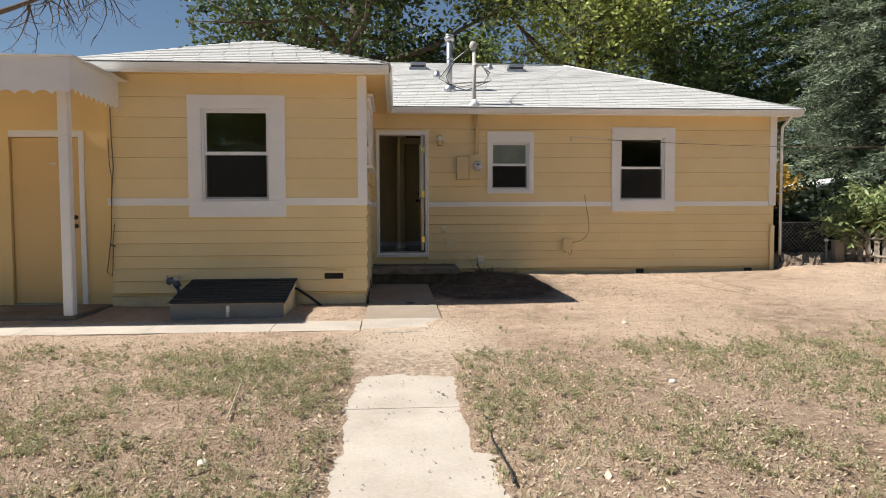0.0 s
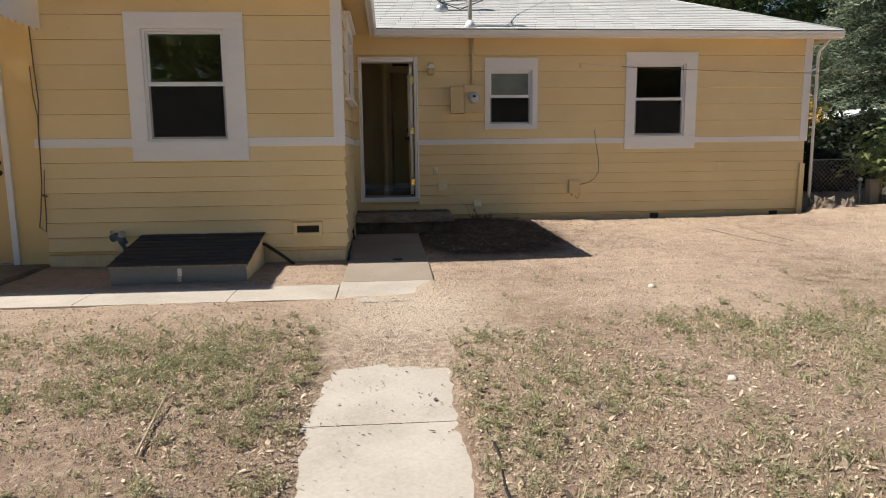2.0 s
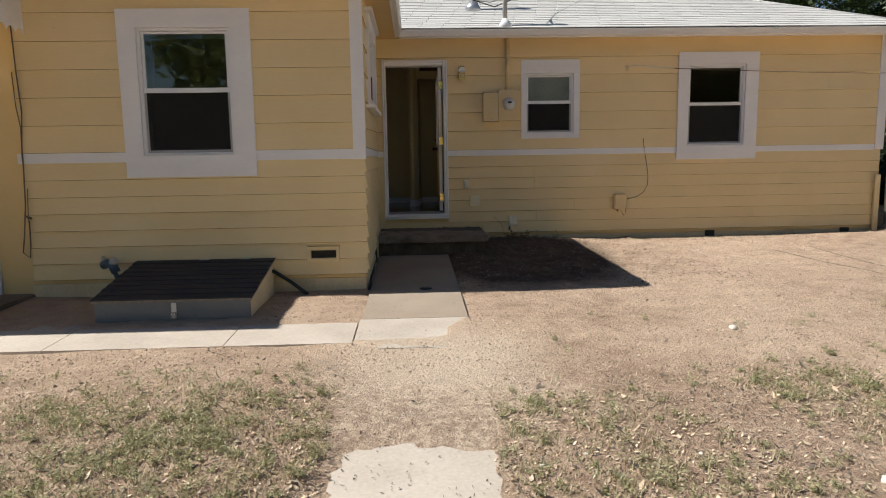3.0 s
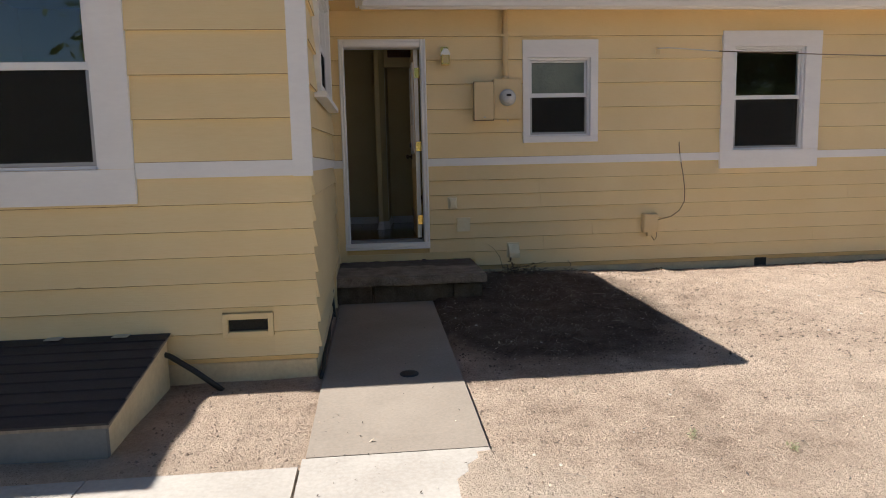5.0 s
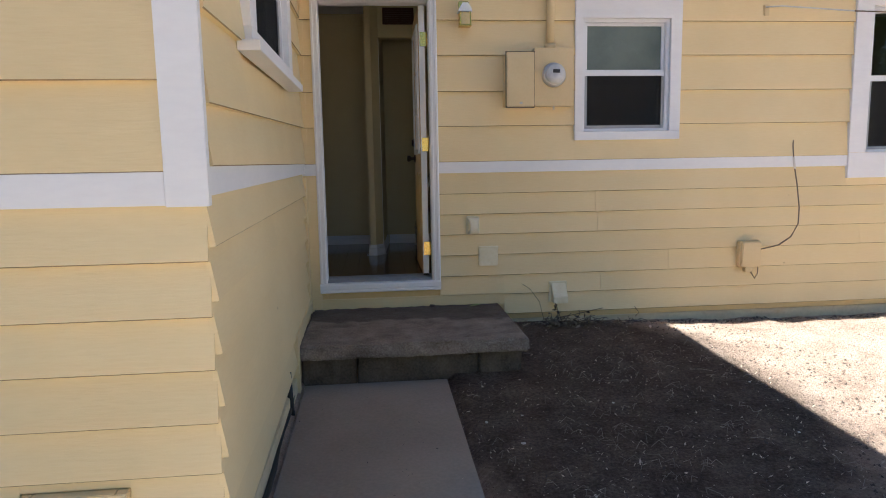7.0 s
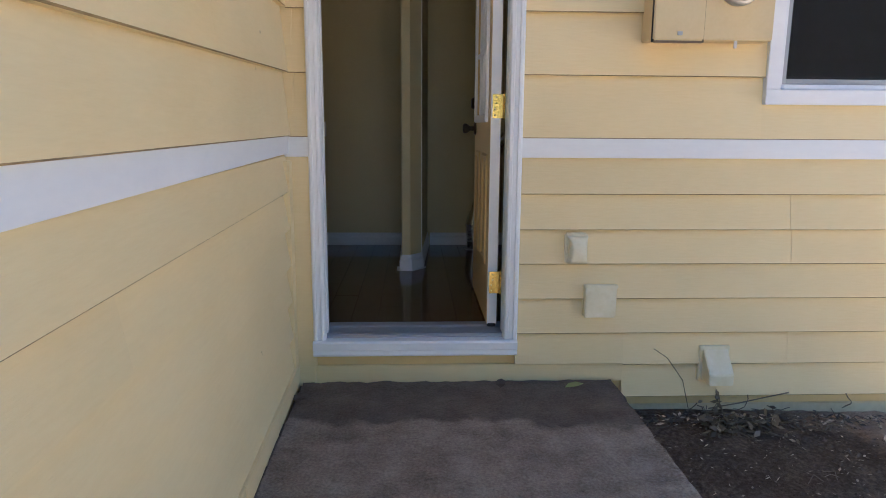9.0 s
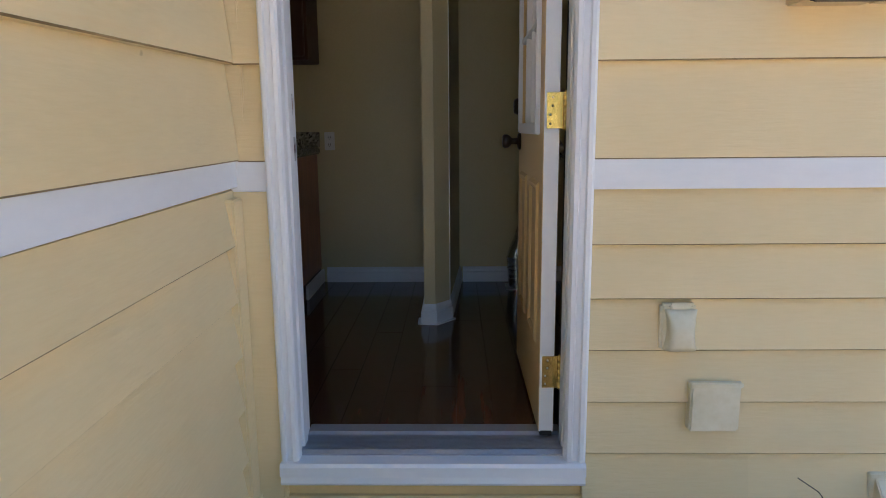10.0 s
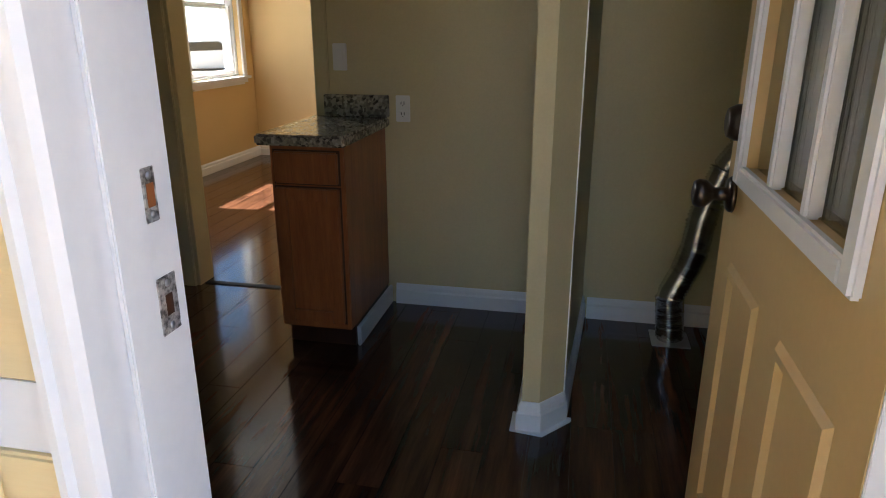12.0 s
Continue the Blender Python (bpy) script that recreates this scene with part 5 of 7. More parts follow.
def valance(axis, a, b, at, z_top0, z_top1, z_low, pitch):
    """A hanging strip with a row of scallops."""
    bm = bmesh.new()
    n = max(1, round((b - a) / pitch))
    outline = [(a, z_top0)]
    low = []
    for k in range(n):
        s0 = a + (b - a) * k / n
        w = (b - a) / n
        for j in range(7 if k == n - 1 else 6):
            low.append((s0 + w * j / 6, z_low + 0.04 * math.sin(math.pi * j / 6) ** 0.7 if 0 < j < 6 else z_low))
    put = lambda u, d, z: bm.verts.new((u, d, z) if axis == "x" else (d, u, z))
    cols = [[put(u, at, z), put(u, at, z_top0 + (z_top1 - z_top0) * (u - a) / (b - a)), put(u, at + 0.008, z_top0 + (z_top1 - z_top0) * (u - a) / (b - a)), put(u, at + 0.008, z)] for u, z in low]
    for p, q in zip(cols, cols[1:]):
        if (p[0].co - q[0].co).length < 1e-6:
            continue
        for i in range(4):
            bm.faces.new((p[i], p[(i + 1) % 4], q[(i + 1) % 4], q[i]))
    bm.faces.new(cols[0])
    bm.faces.new(cols[-1])
    bmesh.ops.recalc_face_normals(bm, faces=bm.faces)
    return part("valance", bm, WHITE, awning)


valance("x", -9.0, AX1 - 0.095, AY0, 2.975, 2.975, 2.598, 0.18)
side_valance = valance("y", AY0 + 0.009, 7.94, AX1 - 0.10, 2.975, 2.995, 2.63, 0.13)
for v in side_valance.data.vertices:
    v.co.x -= 0.06 * (v.co.y - AY0) / 1.37
bm = bmesh.new()
prism(bm, [(AY0 - 0.02, 2.977), (7.96, 2.997), (7.96, 3.012), (AY0 - 0.02, 2.995)], "x", -9.0, AX1 - 0.045)
part("roof_sheet", bm, GUTTER, awning)
for k in range(18):
    x = -8.9 + k * 0.3
    boxes("rib", GUTTER, awning, (x, x + 0.03, AY0 + 0.01, 7.95, 2.955, 2.976), bevel=0.003)
settle(awning)
post = thing("porch_post", (-3.69, 7.03, 0.245), "white painted square wooden porch post", "post")
boxes("shaft", WHITE, post, (-3.745, -3.640, 6.98, 7.085, 0.245, 2.981), bevel=0.008)
settle(post)
bracket = boxes("eave_bracket", WHITE, None, (-3.60, -3.50, 7.70, 7.94, 2.99, 3.09), bevel=0.01)
tagged(bracket, "short white wooden bracket under the eave", "bracket")
boxes("addition_roof", GUTTER, None, (-9.0, -3.66, 7.97, 10.9, 3.0, 3.04), bevel=0.004)
tagged(bpy.data.objects["addition_roof"], "flat white roof over the porch room", "roof", "", "structure")

porch_door = tagged(new("door_2"), "closed plain yellow door with yellow-white frame", "door", "", "structure")
PD = 8.0
boxes("casing", YELLOW_FLAT, porch_door, (-4.89, -4.81, PD - 0.03, PD, 0.246, 2.40))
boxes("casing", WHITE, porch_door, (-3.985, -3.925, PD - 0.03, PD, 0.246, 2.40))
boxes("casing", WHITE, porch_door, (-4.81, -3.985, PD - 0.032, PD, 2.32, 2.40))
boxes("leaf", DOOR_YELLOW, porch_door, (-4.80, -3.995, PD + 0.012, PD + 0.055, 0.262, 2.315), bevel=0.003)
boxes("sill", ALUMINIUM, porch_door, (-4.81, -3.985, PD - 0.03, PD + 0.1, 0.246, 0.258))
for z, r in ((1.222, 0.026), (1.33, 0.024)):
    turned("door_knob", BRONZE, porch_door, [(0.0, 0.0), (r * 1.2, 0.0), (r * 1.15, -0.008), (0.012, -0.012), (0.012, -0.03), (r, -0.04), (r, -0.055), (0.0, -0.062)], (-4.055, PD + 0.012, z), "y", 20)
boxes("hook", WHITE, porch_door, (-4.34, -4.27, PD - 0.02, PD + 0.012, 1.985, 2.005), bevel=0.004)

# ---- on the roof ----
def roof_z(y):
    return EZ + SL * (y - EY0) + 0.02


flue = thing("flue_pipe", (0.95, 12.0, roof_z(12.0)), "galvanised metal flue pipe with a round cap on the roof", "flue pipe")
zf = roof_z(12.0)
turned("pipe", STEEL, flue, [(0.0, zf - 0.1), (0.055, zf - 0.1), (0.055, 4.62), (0.0, 4.62)], (0.95, 12.0, 0), "z", 18)
turned("flashing", STEEL, flue, [(0.0, zf - 0.05), (0.15, zf - 0.05), (0.075, zf + 0.10), (0.0, zf + 0.10)], (0.95, 12.0, 0), "z", 18)
turned("cap", STEEL, flue, [(0.0, 4.60), (0.075, 4.60), (0.095, 4.64), (0.095, 4.67), (0.055, 4.69), (0.085, 4.70), (0.085, 4.715), (0.0, 4.73)], (0.95, 12.0, 0), "z", 18)
turned("collar", STEEL, flue, [(0.0, 4.26), (0.062, 4.26), (0.062, 4.29), (0.0, 4.29)], (0.95, 12.0, 0), "z", 18)
settle(flue)


def box_vent(x, y, w):
    v = thing("roof_vent", (x, y, roof_z(y)), "grey metal box vent on the shingles", "roof vent", "box vents on the roof")
    z = roof_z(y)
    boxes("base", STEEL, v, (x - w / 2 - 0.03, x + w / 2 + 0.03, y - 0.15, y + 0.15, z - 0.07, z + 0.01), bevel=0.004)
    boxes("throat", BLACK_PIPE, v, (x - w / 2 + 0.02, x + w / 2 - 0.02, y - 0.12, y + 0.12, z, z + 0.05), bevel=0.003)
    boxes("hood", STEEL, v, (x - w / 2, x + w / 2, y - 0.15, y + 0.15, z + 0.05, z + 0.12), bevel=0.012)
    settle(v)


box_vent(0.44, 14.3, 0.34)
box_vent(2.60, 14.2, 0.34)
for x, y in ((0.80, 13.4), (2.05, 14.4)):
    v = thing("roof_vent", (x, y, roof_z(y)), "small round metal plumbing vent on the roof", "roof vent")
    turned("cone", STEEL, v, [(0.0, -0.05), (0.12, -0.05), (0.06, 0.05), (0.05, 0.11), (0.0, 0.11)], (x, y, roof_z(y)), "z", 14)
    settle(v)

mast = thing("service_mast", (1.275, 10.8, roof_z(10.8)), "grey electric service mast with weatherhead and cables", "service mast")
zm0 = roof_z(10.8)
turned("pole", WIRE_PALE, mast, [(0.0, zm0 - 0.08), (0.032, zm0 - 0.08), (0.032, 4.17), (0.0, 4.17)], (1.275, 10.8, 0), "z", 14)
turned("flashing", VINYL, mast, [(0.0, zm0 - 0.05), (0.12, zm0 - 0.05), (0.06, zm0 + 0.05), (0.035, zm0 + 0.09), (0.0, zm0 + 0.09)], (1.275, 10.8, 0), "z", 16)
bm = bmesh.new()
lathe(bm, [(0.0, 4.15), (0.045, 4.15), (0.065, 4.20), (0.062, 4.25), (0.04, 4.285), (0.0, 4.295)], (1.255, 10.8, 0), "z", 16)
part("weatherhead", bm, WIRE_PALE, mast, "pale weatherhead")
turned("insulator", WIRE_PALE, mast, [(0.0, 3.86), (0.045, 3.86), (0.05, 3.89), (0.045, 3.92), (0.0, 3.92)], (1.30, 10.79, 0), "z", 12)
drop = [(1.30, 10.79, 3.89), (1.7, 11.6, 4.08), (3.2, 14.2, 5.1), (6.3, 18.0, 7.35), (10.0, 23.0, 10.2)]
tubes("service_cable", WIRE, mast, drop, 0.0065, 6)
for j, s in enumerate((0.0, 0.06, 0.12)):
    tubes("drip_loop", BLACK_PIPE if j != 1 else WIRE_PALE, mast, [(1.22, 10.8, 4.20), (1.0 - s, 10.85, 4.05 - s), (0.80 - s, 10.9, 3.72 - 0.3 * s), (0.86, 10.9, 3.58), (1.02 + s, 10.86, 3.60 - s), (1.45 + s, 10.83, 3.62 + 0.2 * s), (1.55 - s * 0.5, 10.83, 3.78), (1.42, 10.9, 3.90 + 0.2 * s), (1.5, 11.2, 3.98)], 0.0075, 6)
settle(mast)

# ---- kitchen ----
partition = tagged(new("wall_partition"), "beige stub wall with a chamfered end and white base", "wall", "", "structure")
PX0, PX1, PY0 = -0.042, 0.082, 12.335
bm = bmesh.new()
prism(bm, [(PX0, PY0), (0.012, PY0), (PX1, PY0 + 0.085), (PX1 + 0.055, 13.258), (PX0, 13.258)], "z", FLOOR_Z, ZTOP)
part("stub", bm, INNER_WALL, partition)
bm = bmesh.new()
prism(bm, [(PX1 + 0.0, PY0 + 0.085), (PX1 + 0.004, PY0 + 0.085), (PX1 + 0.004, PY0 + 0.105), (PX1, PY0 + 0.105)], "z", FLOOR_Z + 0.1, 2.73)
part("corner_bead", bm, WHITE_FRESH, partition)


def base_run(pts, parent, h=0.095):
    """Baseboard with a stepped top, along a line of points in plan, its body to the right of the line."""
    prof = [(0.0, 0.0), (0.016, 0.0), (0.016, h * 0.62), (0.010, h * 0.70), (0.010, h * 0.86), (0.004, h), (0.0, h)]
    bm = bmesh.new()
    rings = []
    n = len(pts)
    for i, p in enumerate(pts):
        p = Vector((*p, 0))
        a = (Vector((*pts[i], 0)) - Vector((*pts[i - 1], 0))).normalized() if i else None
        b = (Vector((*pts[i + 1], 0)) - Vector((*pts[i], 0))).normalized() if i < n - 1 else None
        a, b = a or b, b or a
        na, nb = Vector((a.y, -a.x, 0)), Vector((b.y, -b.x, 0))
        mid = (na + nb).normalized()
        mid = mid / max(mid.dot(na), 0.3)
        rings.append([bm.verts.new(p + mid * d + Vector((0, 0, FLOOR_Z + z))) for d, z in prof])
    for r, s in zip(rings, rings[1:]):
        for k in range(len(prof)):
            bm.faces.new((r[k], r[(k + 1) % len(prof)], s[(k + 1) % len(prof)], s[k]))
    bm.faces.new(rings[0])
    bm.faces.new(rings[-1])
    bmesh.ops.recalc_face_normals(bm, faces=bm.faces)
    return part("base", bm, WHITE_FRESH, parent)


baseboard = tagged(new("baseboard"), "white moulded baseboard", "baseboard", "", "structure")
base_run([(PX0, 13.258), (PX0, PY0), (0.012, PY0), (PX1, PY0 + 0.085), (PX1 + 0.055, 13.258)], baseboard, 0.10)
bm = bmesh.new()
prism(bm, [(PX0 - 0.034, PY0 - 0.020), (0.026, PY0 - 0.034), (PX1 + 0.030, PY0 + 0.070), (PX1 + 0.030, PY0 + 0.09), (PX0 - 0.034, PY0 + 0.09)], "z", FLOOR_Z, FLOOR_Z + 0.004)
part("shoe", bm, WHITE_FRESH, baseboard)
base_run([(-0.70, 13.258), (PX0 - 0.002, 13.258)], baseboard)
base_run([(PX1 + 0.075, 13.258), (1.298, 13.258)], baseboard)
base_run([(1.298, 13.24), (1.298, 11.17)], baseboard)
base_run([(-3.098, 13.40), (-3.098, 16.718)], baseboard)
base_run([(-3.08, 16.718), (0.598, 16.718)], baseboard)
boxes("header_beam", INNER_WALL, None, (PX1 + 0.001, 1.298, 12.43, 12.54, 2.735, ZTOP - 0.001), bevel=0.003)
tagged(bpy.data.objects["header_beam"], "beige header over the laundry alcove", "wall", "", "structure")
grille = thing("wall_vent", (0.27, 12.41, 2.84), "brown louvred vent grille on the header", "vent")
boxes("frame", CHERRY_DARK, grille, (0.13, 0.42, 12.416, 12.429, 2.85, 3.0), bevel=0.003)
for k in range(7):
    boxes("louvre", CHERRY_DARK, grille, (0.15, 0.40, 12.408, 12.418, 2.862 + k * 0.019, 2.872 + k * 0.019), bevel=0.001)
settle(grille)

cab = thing("base_cabinet", (-0.89, 13.0, FLOOR_Z), "narrow cherry wood base cabinet with one drawer and door", "cabinet")
CX0, CX1, CY0, CY1 = -1.020, -0.735, 12.735, 13.255
boxes("body", CHERRY, cab, (CX0, CX1, CY0, CY1, 0.800, 1.515), bevel=0.003)
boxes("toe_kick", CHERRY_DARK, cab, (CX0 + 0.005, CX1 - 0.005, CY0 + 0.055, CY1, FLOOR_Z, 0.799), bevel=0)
# Dark sheets draw the shade in the gaps round drawer and door.
boxes("reveal", CHERRY_DARK, cab, (CX0 + 0.012, CX1 - 0.016, CY0 - 0.003, CY0 - 0.0005, 0.824, 1.364), (CX0 + 0.012, CX1 - 0.016, CY0 - 0.003, CY0 - 0.0005, 1.369, 1.498), bevel=0)
boxes("drawer_front", CHERRY, cab, (CX0 + 0.018, CX1 - 0.022, CY0 - 0.018, CY0 - 0.001, 1.375, 1.492), bevel=0.005)
dr = boxes("door", CHERRY, cab, (CX0 + 0.018, CX0 + 0.062, CY0 - 0.018, CY0 - 0.001, 0.83, 1.358), (CX1 - 0.066, CX1 - 0.022, CY0 - 0.018, CY0 - 0.001, 0.83, 1.358),
           (CX0 + 0.062, CX1 - 0.066, CY0 - 0.018, CY0 - 0.001, 1.31, 1.358), (CX0 + 0.062, CX1 - 0.066, CY0 - 0.018, CY0 - 0.001, 0.83, 0.878), bevel=0.003)
boxes("door_panel", CHERRY, dr, (CX0 + 0.060, CX1 - 0.064, CY0 - 0.009, CY0 - 0.0035, 0.876, 1.312), bevel=0)
boxes("side_base", WHITE_FRESH, cab, (CX1 + 0.001, CX1 + 0.017, CY0 + 0.052, CY1, FLOOR_Z, FLOOR_Z + 0.085), bevel=0.004)
settle(cab)
top = thing("countertop", (-0.89, 12.98, 1.516), "speckled granite countertop with a low backsplash", "countertop")
boxes("slab", GRANITE, top, (-1.055, -0.715, 12.685, 13.258, 1.516, 1.556), bevel=0.008)
boxes("backsplash", GRANITE, top, (-1.0, -0.715, 13.236, 13.259, 1.5565, 1.648), bevel=0.003)
settle(top)
wallcab = thing("wall_cabinet", (-0.95, 13.1, 2.05), "dark cherry wall cabinet hung over the counter", "cabinet")
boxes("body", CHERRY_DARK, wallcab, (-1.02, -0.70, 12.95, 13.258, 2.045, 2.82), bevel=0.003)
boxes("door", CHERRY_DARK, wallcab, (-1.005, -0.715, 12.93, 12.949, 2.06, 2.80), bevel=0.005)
settle(wallcab)


def wall_plate(name, x, z, sockets, label):
    p = thing(name, (x, 13.255, z), label, "socket" if sockets else "switch")
    boxes("plate", PLATE_WHITE, p, (x - 0.031, x + 0.031, 13.252, 13.2595, z - 0.055, z + 0.055), bevel=0.003)
    if sockets:
        for dz in (-0.022, 0.022):
            s = boxes("socket", PLATE_WHITE, p, (x - 0.017, x + 0.017, 13.249, 13.252, z + dz - 0.016, z + dz + 0.016), bevel=0.002)
            boxes("slot", DARK_GAP, s, (x - 0.008, x - 0.005, 13.2482, 13.2492, z + dz - 0.004, z + dz + 0.008), (x + 0.005, x + 0.008, 13.2482, 13.2492, z + dz - 0.004, z + dz + 0.008), (x - 0.002, x + 0.002, 13.2482, 13.2492, z + dz - 0.011, z + dz - 0.007), bevel=0)
    else:
        boxes("rocker", PLATE_WHITE, p, (x - 0.016, x + 0.016, 13.248, 13.252, z - 0.032, z + 0.032), bevel=0.002)
    settle(p)


wall_plate("wall_socket", -0.655, 1.592, True, "white double wall socket on beige wall")
wall_plate("light_switch", -0.925, 1.80, False, "cream wall switch beside the doorway")

frame2 = tagged(new("trim"), "painted doorway casing to the living room", "door frame", "", "structure")
boxes("casing", INNER_WALL, frame2, (-1.03, -0.975, 13.243, 13.259, 1.56, 2.80), bevel=0.004)
boxes("casing", INNER_WALL, frame2, (-1.79, -1.72, 13.243, 13.259, FLOOR_Z, 2.80), bevel=0.004)
boxes("casing", INNER_WALL, frame2, (-1.72, -1.03, 13.243, 13.259, 2.76, 2.83), bevel=0.004)
boxes("jamb", INNER_WALL, frame2, (-1.722, -1.705, 13.26, 13.385, FLOOR_Z, 2.76), bevel=0.002)
boxes("jamb", INNER_WALL, frame2, (-1.045, -1.028, 13.26, 13.385, FLOOR_Z, 2.76), bevel=0.002)
boxes("floor_strip", DARK_GAP, frame2, (-1.70, -1.046, 13.29, 13.325, FLOOR_Z, FLOOR_Z + 0.005), bevel=0.001)

duct = thing("flexible_duct", (0.49, 13.09, FLOOR_Z), "crumpled silver flexible dryer duct on a floor plate", "duct")
boxes("floor_plate", STEEL, duct, (0.415, 0.565, 13.02, 13.17, FLOOR_Z, FLOOR_Z + 0.006), bevel=0.002)
centre = [(0.490, 13.10, 0.715), (0.482, 13.10, 0.80), (0.475, 13.10, 0.90), (0.515, 13.10, 1.0), (0.545, 13.09, 1.10), (0.555, 13.09, 1.22), (0.585, 13.09, 1.33), (0.62, 13.09, 1.42), (0.67, 13.08, 1.50), (0.75, 13.08, 1.55)]
pts, rad = [], []
for i in range(len(centre) - 1):
    for k in range(16):
        f = k / 16
        pts.append(Vector(centre[i]).lerp(Vector(centre[i + 1]), f) + 0.003 * noise.noise_vector((i + f, 2, 5)))
        rad.append(0.047 + (0.009 if k % 2 else 0.0) + 0.004 * noise.noise((i * 3 + f * 9, 0, 1)))
tubes("corrugated_tube", FOIL, duct, pts, rad, 18)
settle(duct)
vent = thing("floor_vent", (-2.7, 15.2, FLOOR_Z), "dark metal floor register by the window wall", "vent")
boxes("register", BRONZE, vent, (-2.82, -2.70, 14.55, 14.83, FLOOR_Z, FLOOR_Z + 0.005), bevel=0.002)
settle(vent)


# ---- beyond: car, canopy, gate, fence ----
def parked_car(x, y, z, turn):
    car = new("parked_car")
    car.matrix_basis = pose(x, y, z, 0, 0, turn)
    tagged(car, "white saloon car parked on the street", "car")
    side = [(-2.1, 0.35), (-2.15, 0.62), (-2.05, 0.80), (-1.35, 0.92), (-0.75, 1.36), (0.55, 1.40), (1.25, 1.02), (1.95, 0.94), (2.12, 0.78), (2.15, 0.45), (2.05, 0.30)]
    bm = bmesh.new()
    prism(bm, side, "y", -0.86, 0.86)
    bmesh.ops.bevel(bm, geom=bm.edges[:], offset=0.05, segments=2, affect='EDGES', clamp_overlap=True)
    part("body", bm, CAR_WHITE, car)
    for s in (-1, 1):
        bm = bmesh.new()
        prism(bm, [(-1.15, 0.96), (-0.70, 1.30), (0.50, 1.33), (1.05, 1.02)], "y", s * 0.862, s * 0.868)
        part("side_window", bm, CAR_GLASS, car)
        boxes("headlight", PLATE_WHITE, car, (-2.155, -2.10, s * 0.7 - 0.14, s * 0.7 + 0.14, 0.62, 0.74), bevel=0.01)
        boxes("tail_light", CHERRY, car, (2.10, 2.165, s * 0.7 - 0.14, s * 0.7 + 0.14, 0.66, 0.80), bevel=0.01)
        for wx in (-1.3, 1.3):
            w = turned("wheel", RUBBER, car, [(0.0, -0.10), (0.28, -0.10), (0.32, -0.06), (0.32, 0.06), (0.28, 0.10), (0.0, 0.10)], (wx, s * 0.80, 0.32), "y", 24)
            turned("rim", STEEL, w, [(0.0, -0.115), (0.19, -0.115), (0.20, -0.09), (0.20, 0.09), (0.19, 0.115), (0.0, 0.115)], (wx, s * 0.80, 0.32), "y", 20)


parked_car(-14.8, 35.5, 0.2, 35)
canopy = thing("white_canopy", (11.8, 16.4, 0.4), "low white curved shelter roof beyond the hedge", "shelter")
bm = bmesh.new()
arc = [(10.7 + 0.24 * k, 2.06 + 0.30 * math.sin(math.pi * min(k, 9) / 14)) for k in range(11)]
prism(bm, arc + [(p, q - 0.05) for p, q in arc[::-1]], "y", 15.8, 17.6)
part("roof_sheet", bm, WHITE_SHEET, canopy)
for x in (10.9, 12.9):
    tubes("leg", STEEL, canopy, [(x, 16.0, 0.4), (x, 16.0, 2.1)], 0.03, 8)
settle(canopy)

gate = thing("chain_link_gate", (7.35, 11.1, 0.42), "rusty chain-link gate with steel posts", "gate")
GX0, GX1, GY = 6.93, 7.80, 11.05
for x, z in ((GX0, 1.22), (GX1, 0.86)):
    tubes("post", CHAIN, gate, [(x, GY, 0.3), (x, GY, z)], 0.022, 8)
turned("post_cap", WHITE, gate, [(0.0, 0.0), (0.034, 0.0), (0.034, 0.04), (0.0, 0.06)], (GX1, GY, 0.84), "z", 10, label="white post cap")
tubes("top_rail", CHAIN, gate, [(GX0, GY, 1.19), (GX1, GY + 0.3, 1.19)], 0.012, 6)
tubes("rail", CHAIN, gate, [(GX0, GY, 0.46), (GX1, GY, 0.46)], 0.012, 6)
bm = bmesh.new()
W, H = GX1 - GX0, 0.74
for s in (1, -1):
    for k in range(-12, 24):
        c = k * 0.075
        pts = []
        for u in (0.0, W):
            pts.append((u, c + s * u))
        (u0, v0), (u1, v1) = pts
        lo, hi = 0.0, H
        t0, t1 = 0.0, 1.0
        dv = v1 - v0
        ta, tb = sorted(((lo - v0) / dv, (hi - v0) / dv))
        t0, t1 = max(t0, ta), min(t1, tb)
        if t1 > t0 + 0.02:
            tube(bm, [(GX0 + W * t, GY + 0.003 * s, 0.46 + v0 + dv * t) for t in (t0, t1)], 0.0035, 4, False)
part("mesh", bm, CHAIN, gate, "diamond wire mesh")
settle(gate)
old_post = boxes("fence_post", GREY_WOOD, None, (7.93, 8.10, 10.98, 11.12, 0.35, 0.87), bevel=0.01)
tagged(old_post, "short dark weathered wooden post beside the gate", "post")
fence = thing("picket_fence", (9.0, 10.3, 0.42), "weathered grey picket fence overgrown with leaves", "fence")
rnd = random.Random(8)
pick = bmesh.new()
prism(pick, [(-0.042, 0.0), (0.042, 0.0), (0.042, 0.60), (0.0, 0.66), (-0.042, 0.60)], "y", -0.009, 0.009)
first = part("picket", pick, GREY_WOOD, fence)
n = 34
for k in range(n):
    f = k / (n - 1)
    x, y = 8.2 + 2.4 * f, 11.1 - 3.6 * f
    ob = first if k == 0 else new("picket", first.data)
    ob.parent = fence
    ob.matrix_basis = pose(x, y, 0.42 + rnd.uniform(-0.02, 0.03), rnd.uniform(-2, 2), rnd.uniform(-2.5, 2.5), -56 + rnd.uniform(-4, 4))
for z in (0.58, 0.90):
    tubes("rail", GREY_WOOD, fence, [(8.15, 11.17, z), (10.6, 7.5, z)], 0.025, 6)
settle(fence)


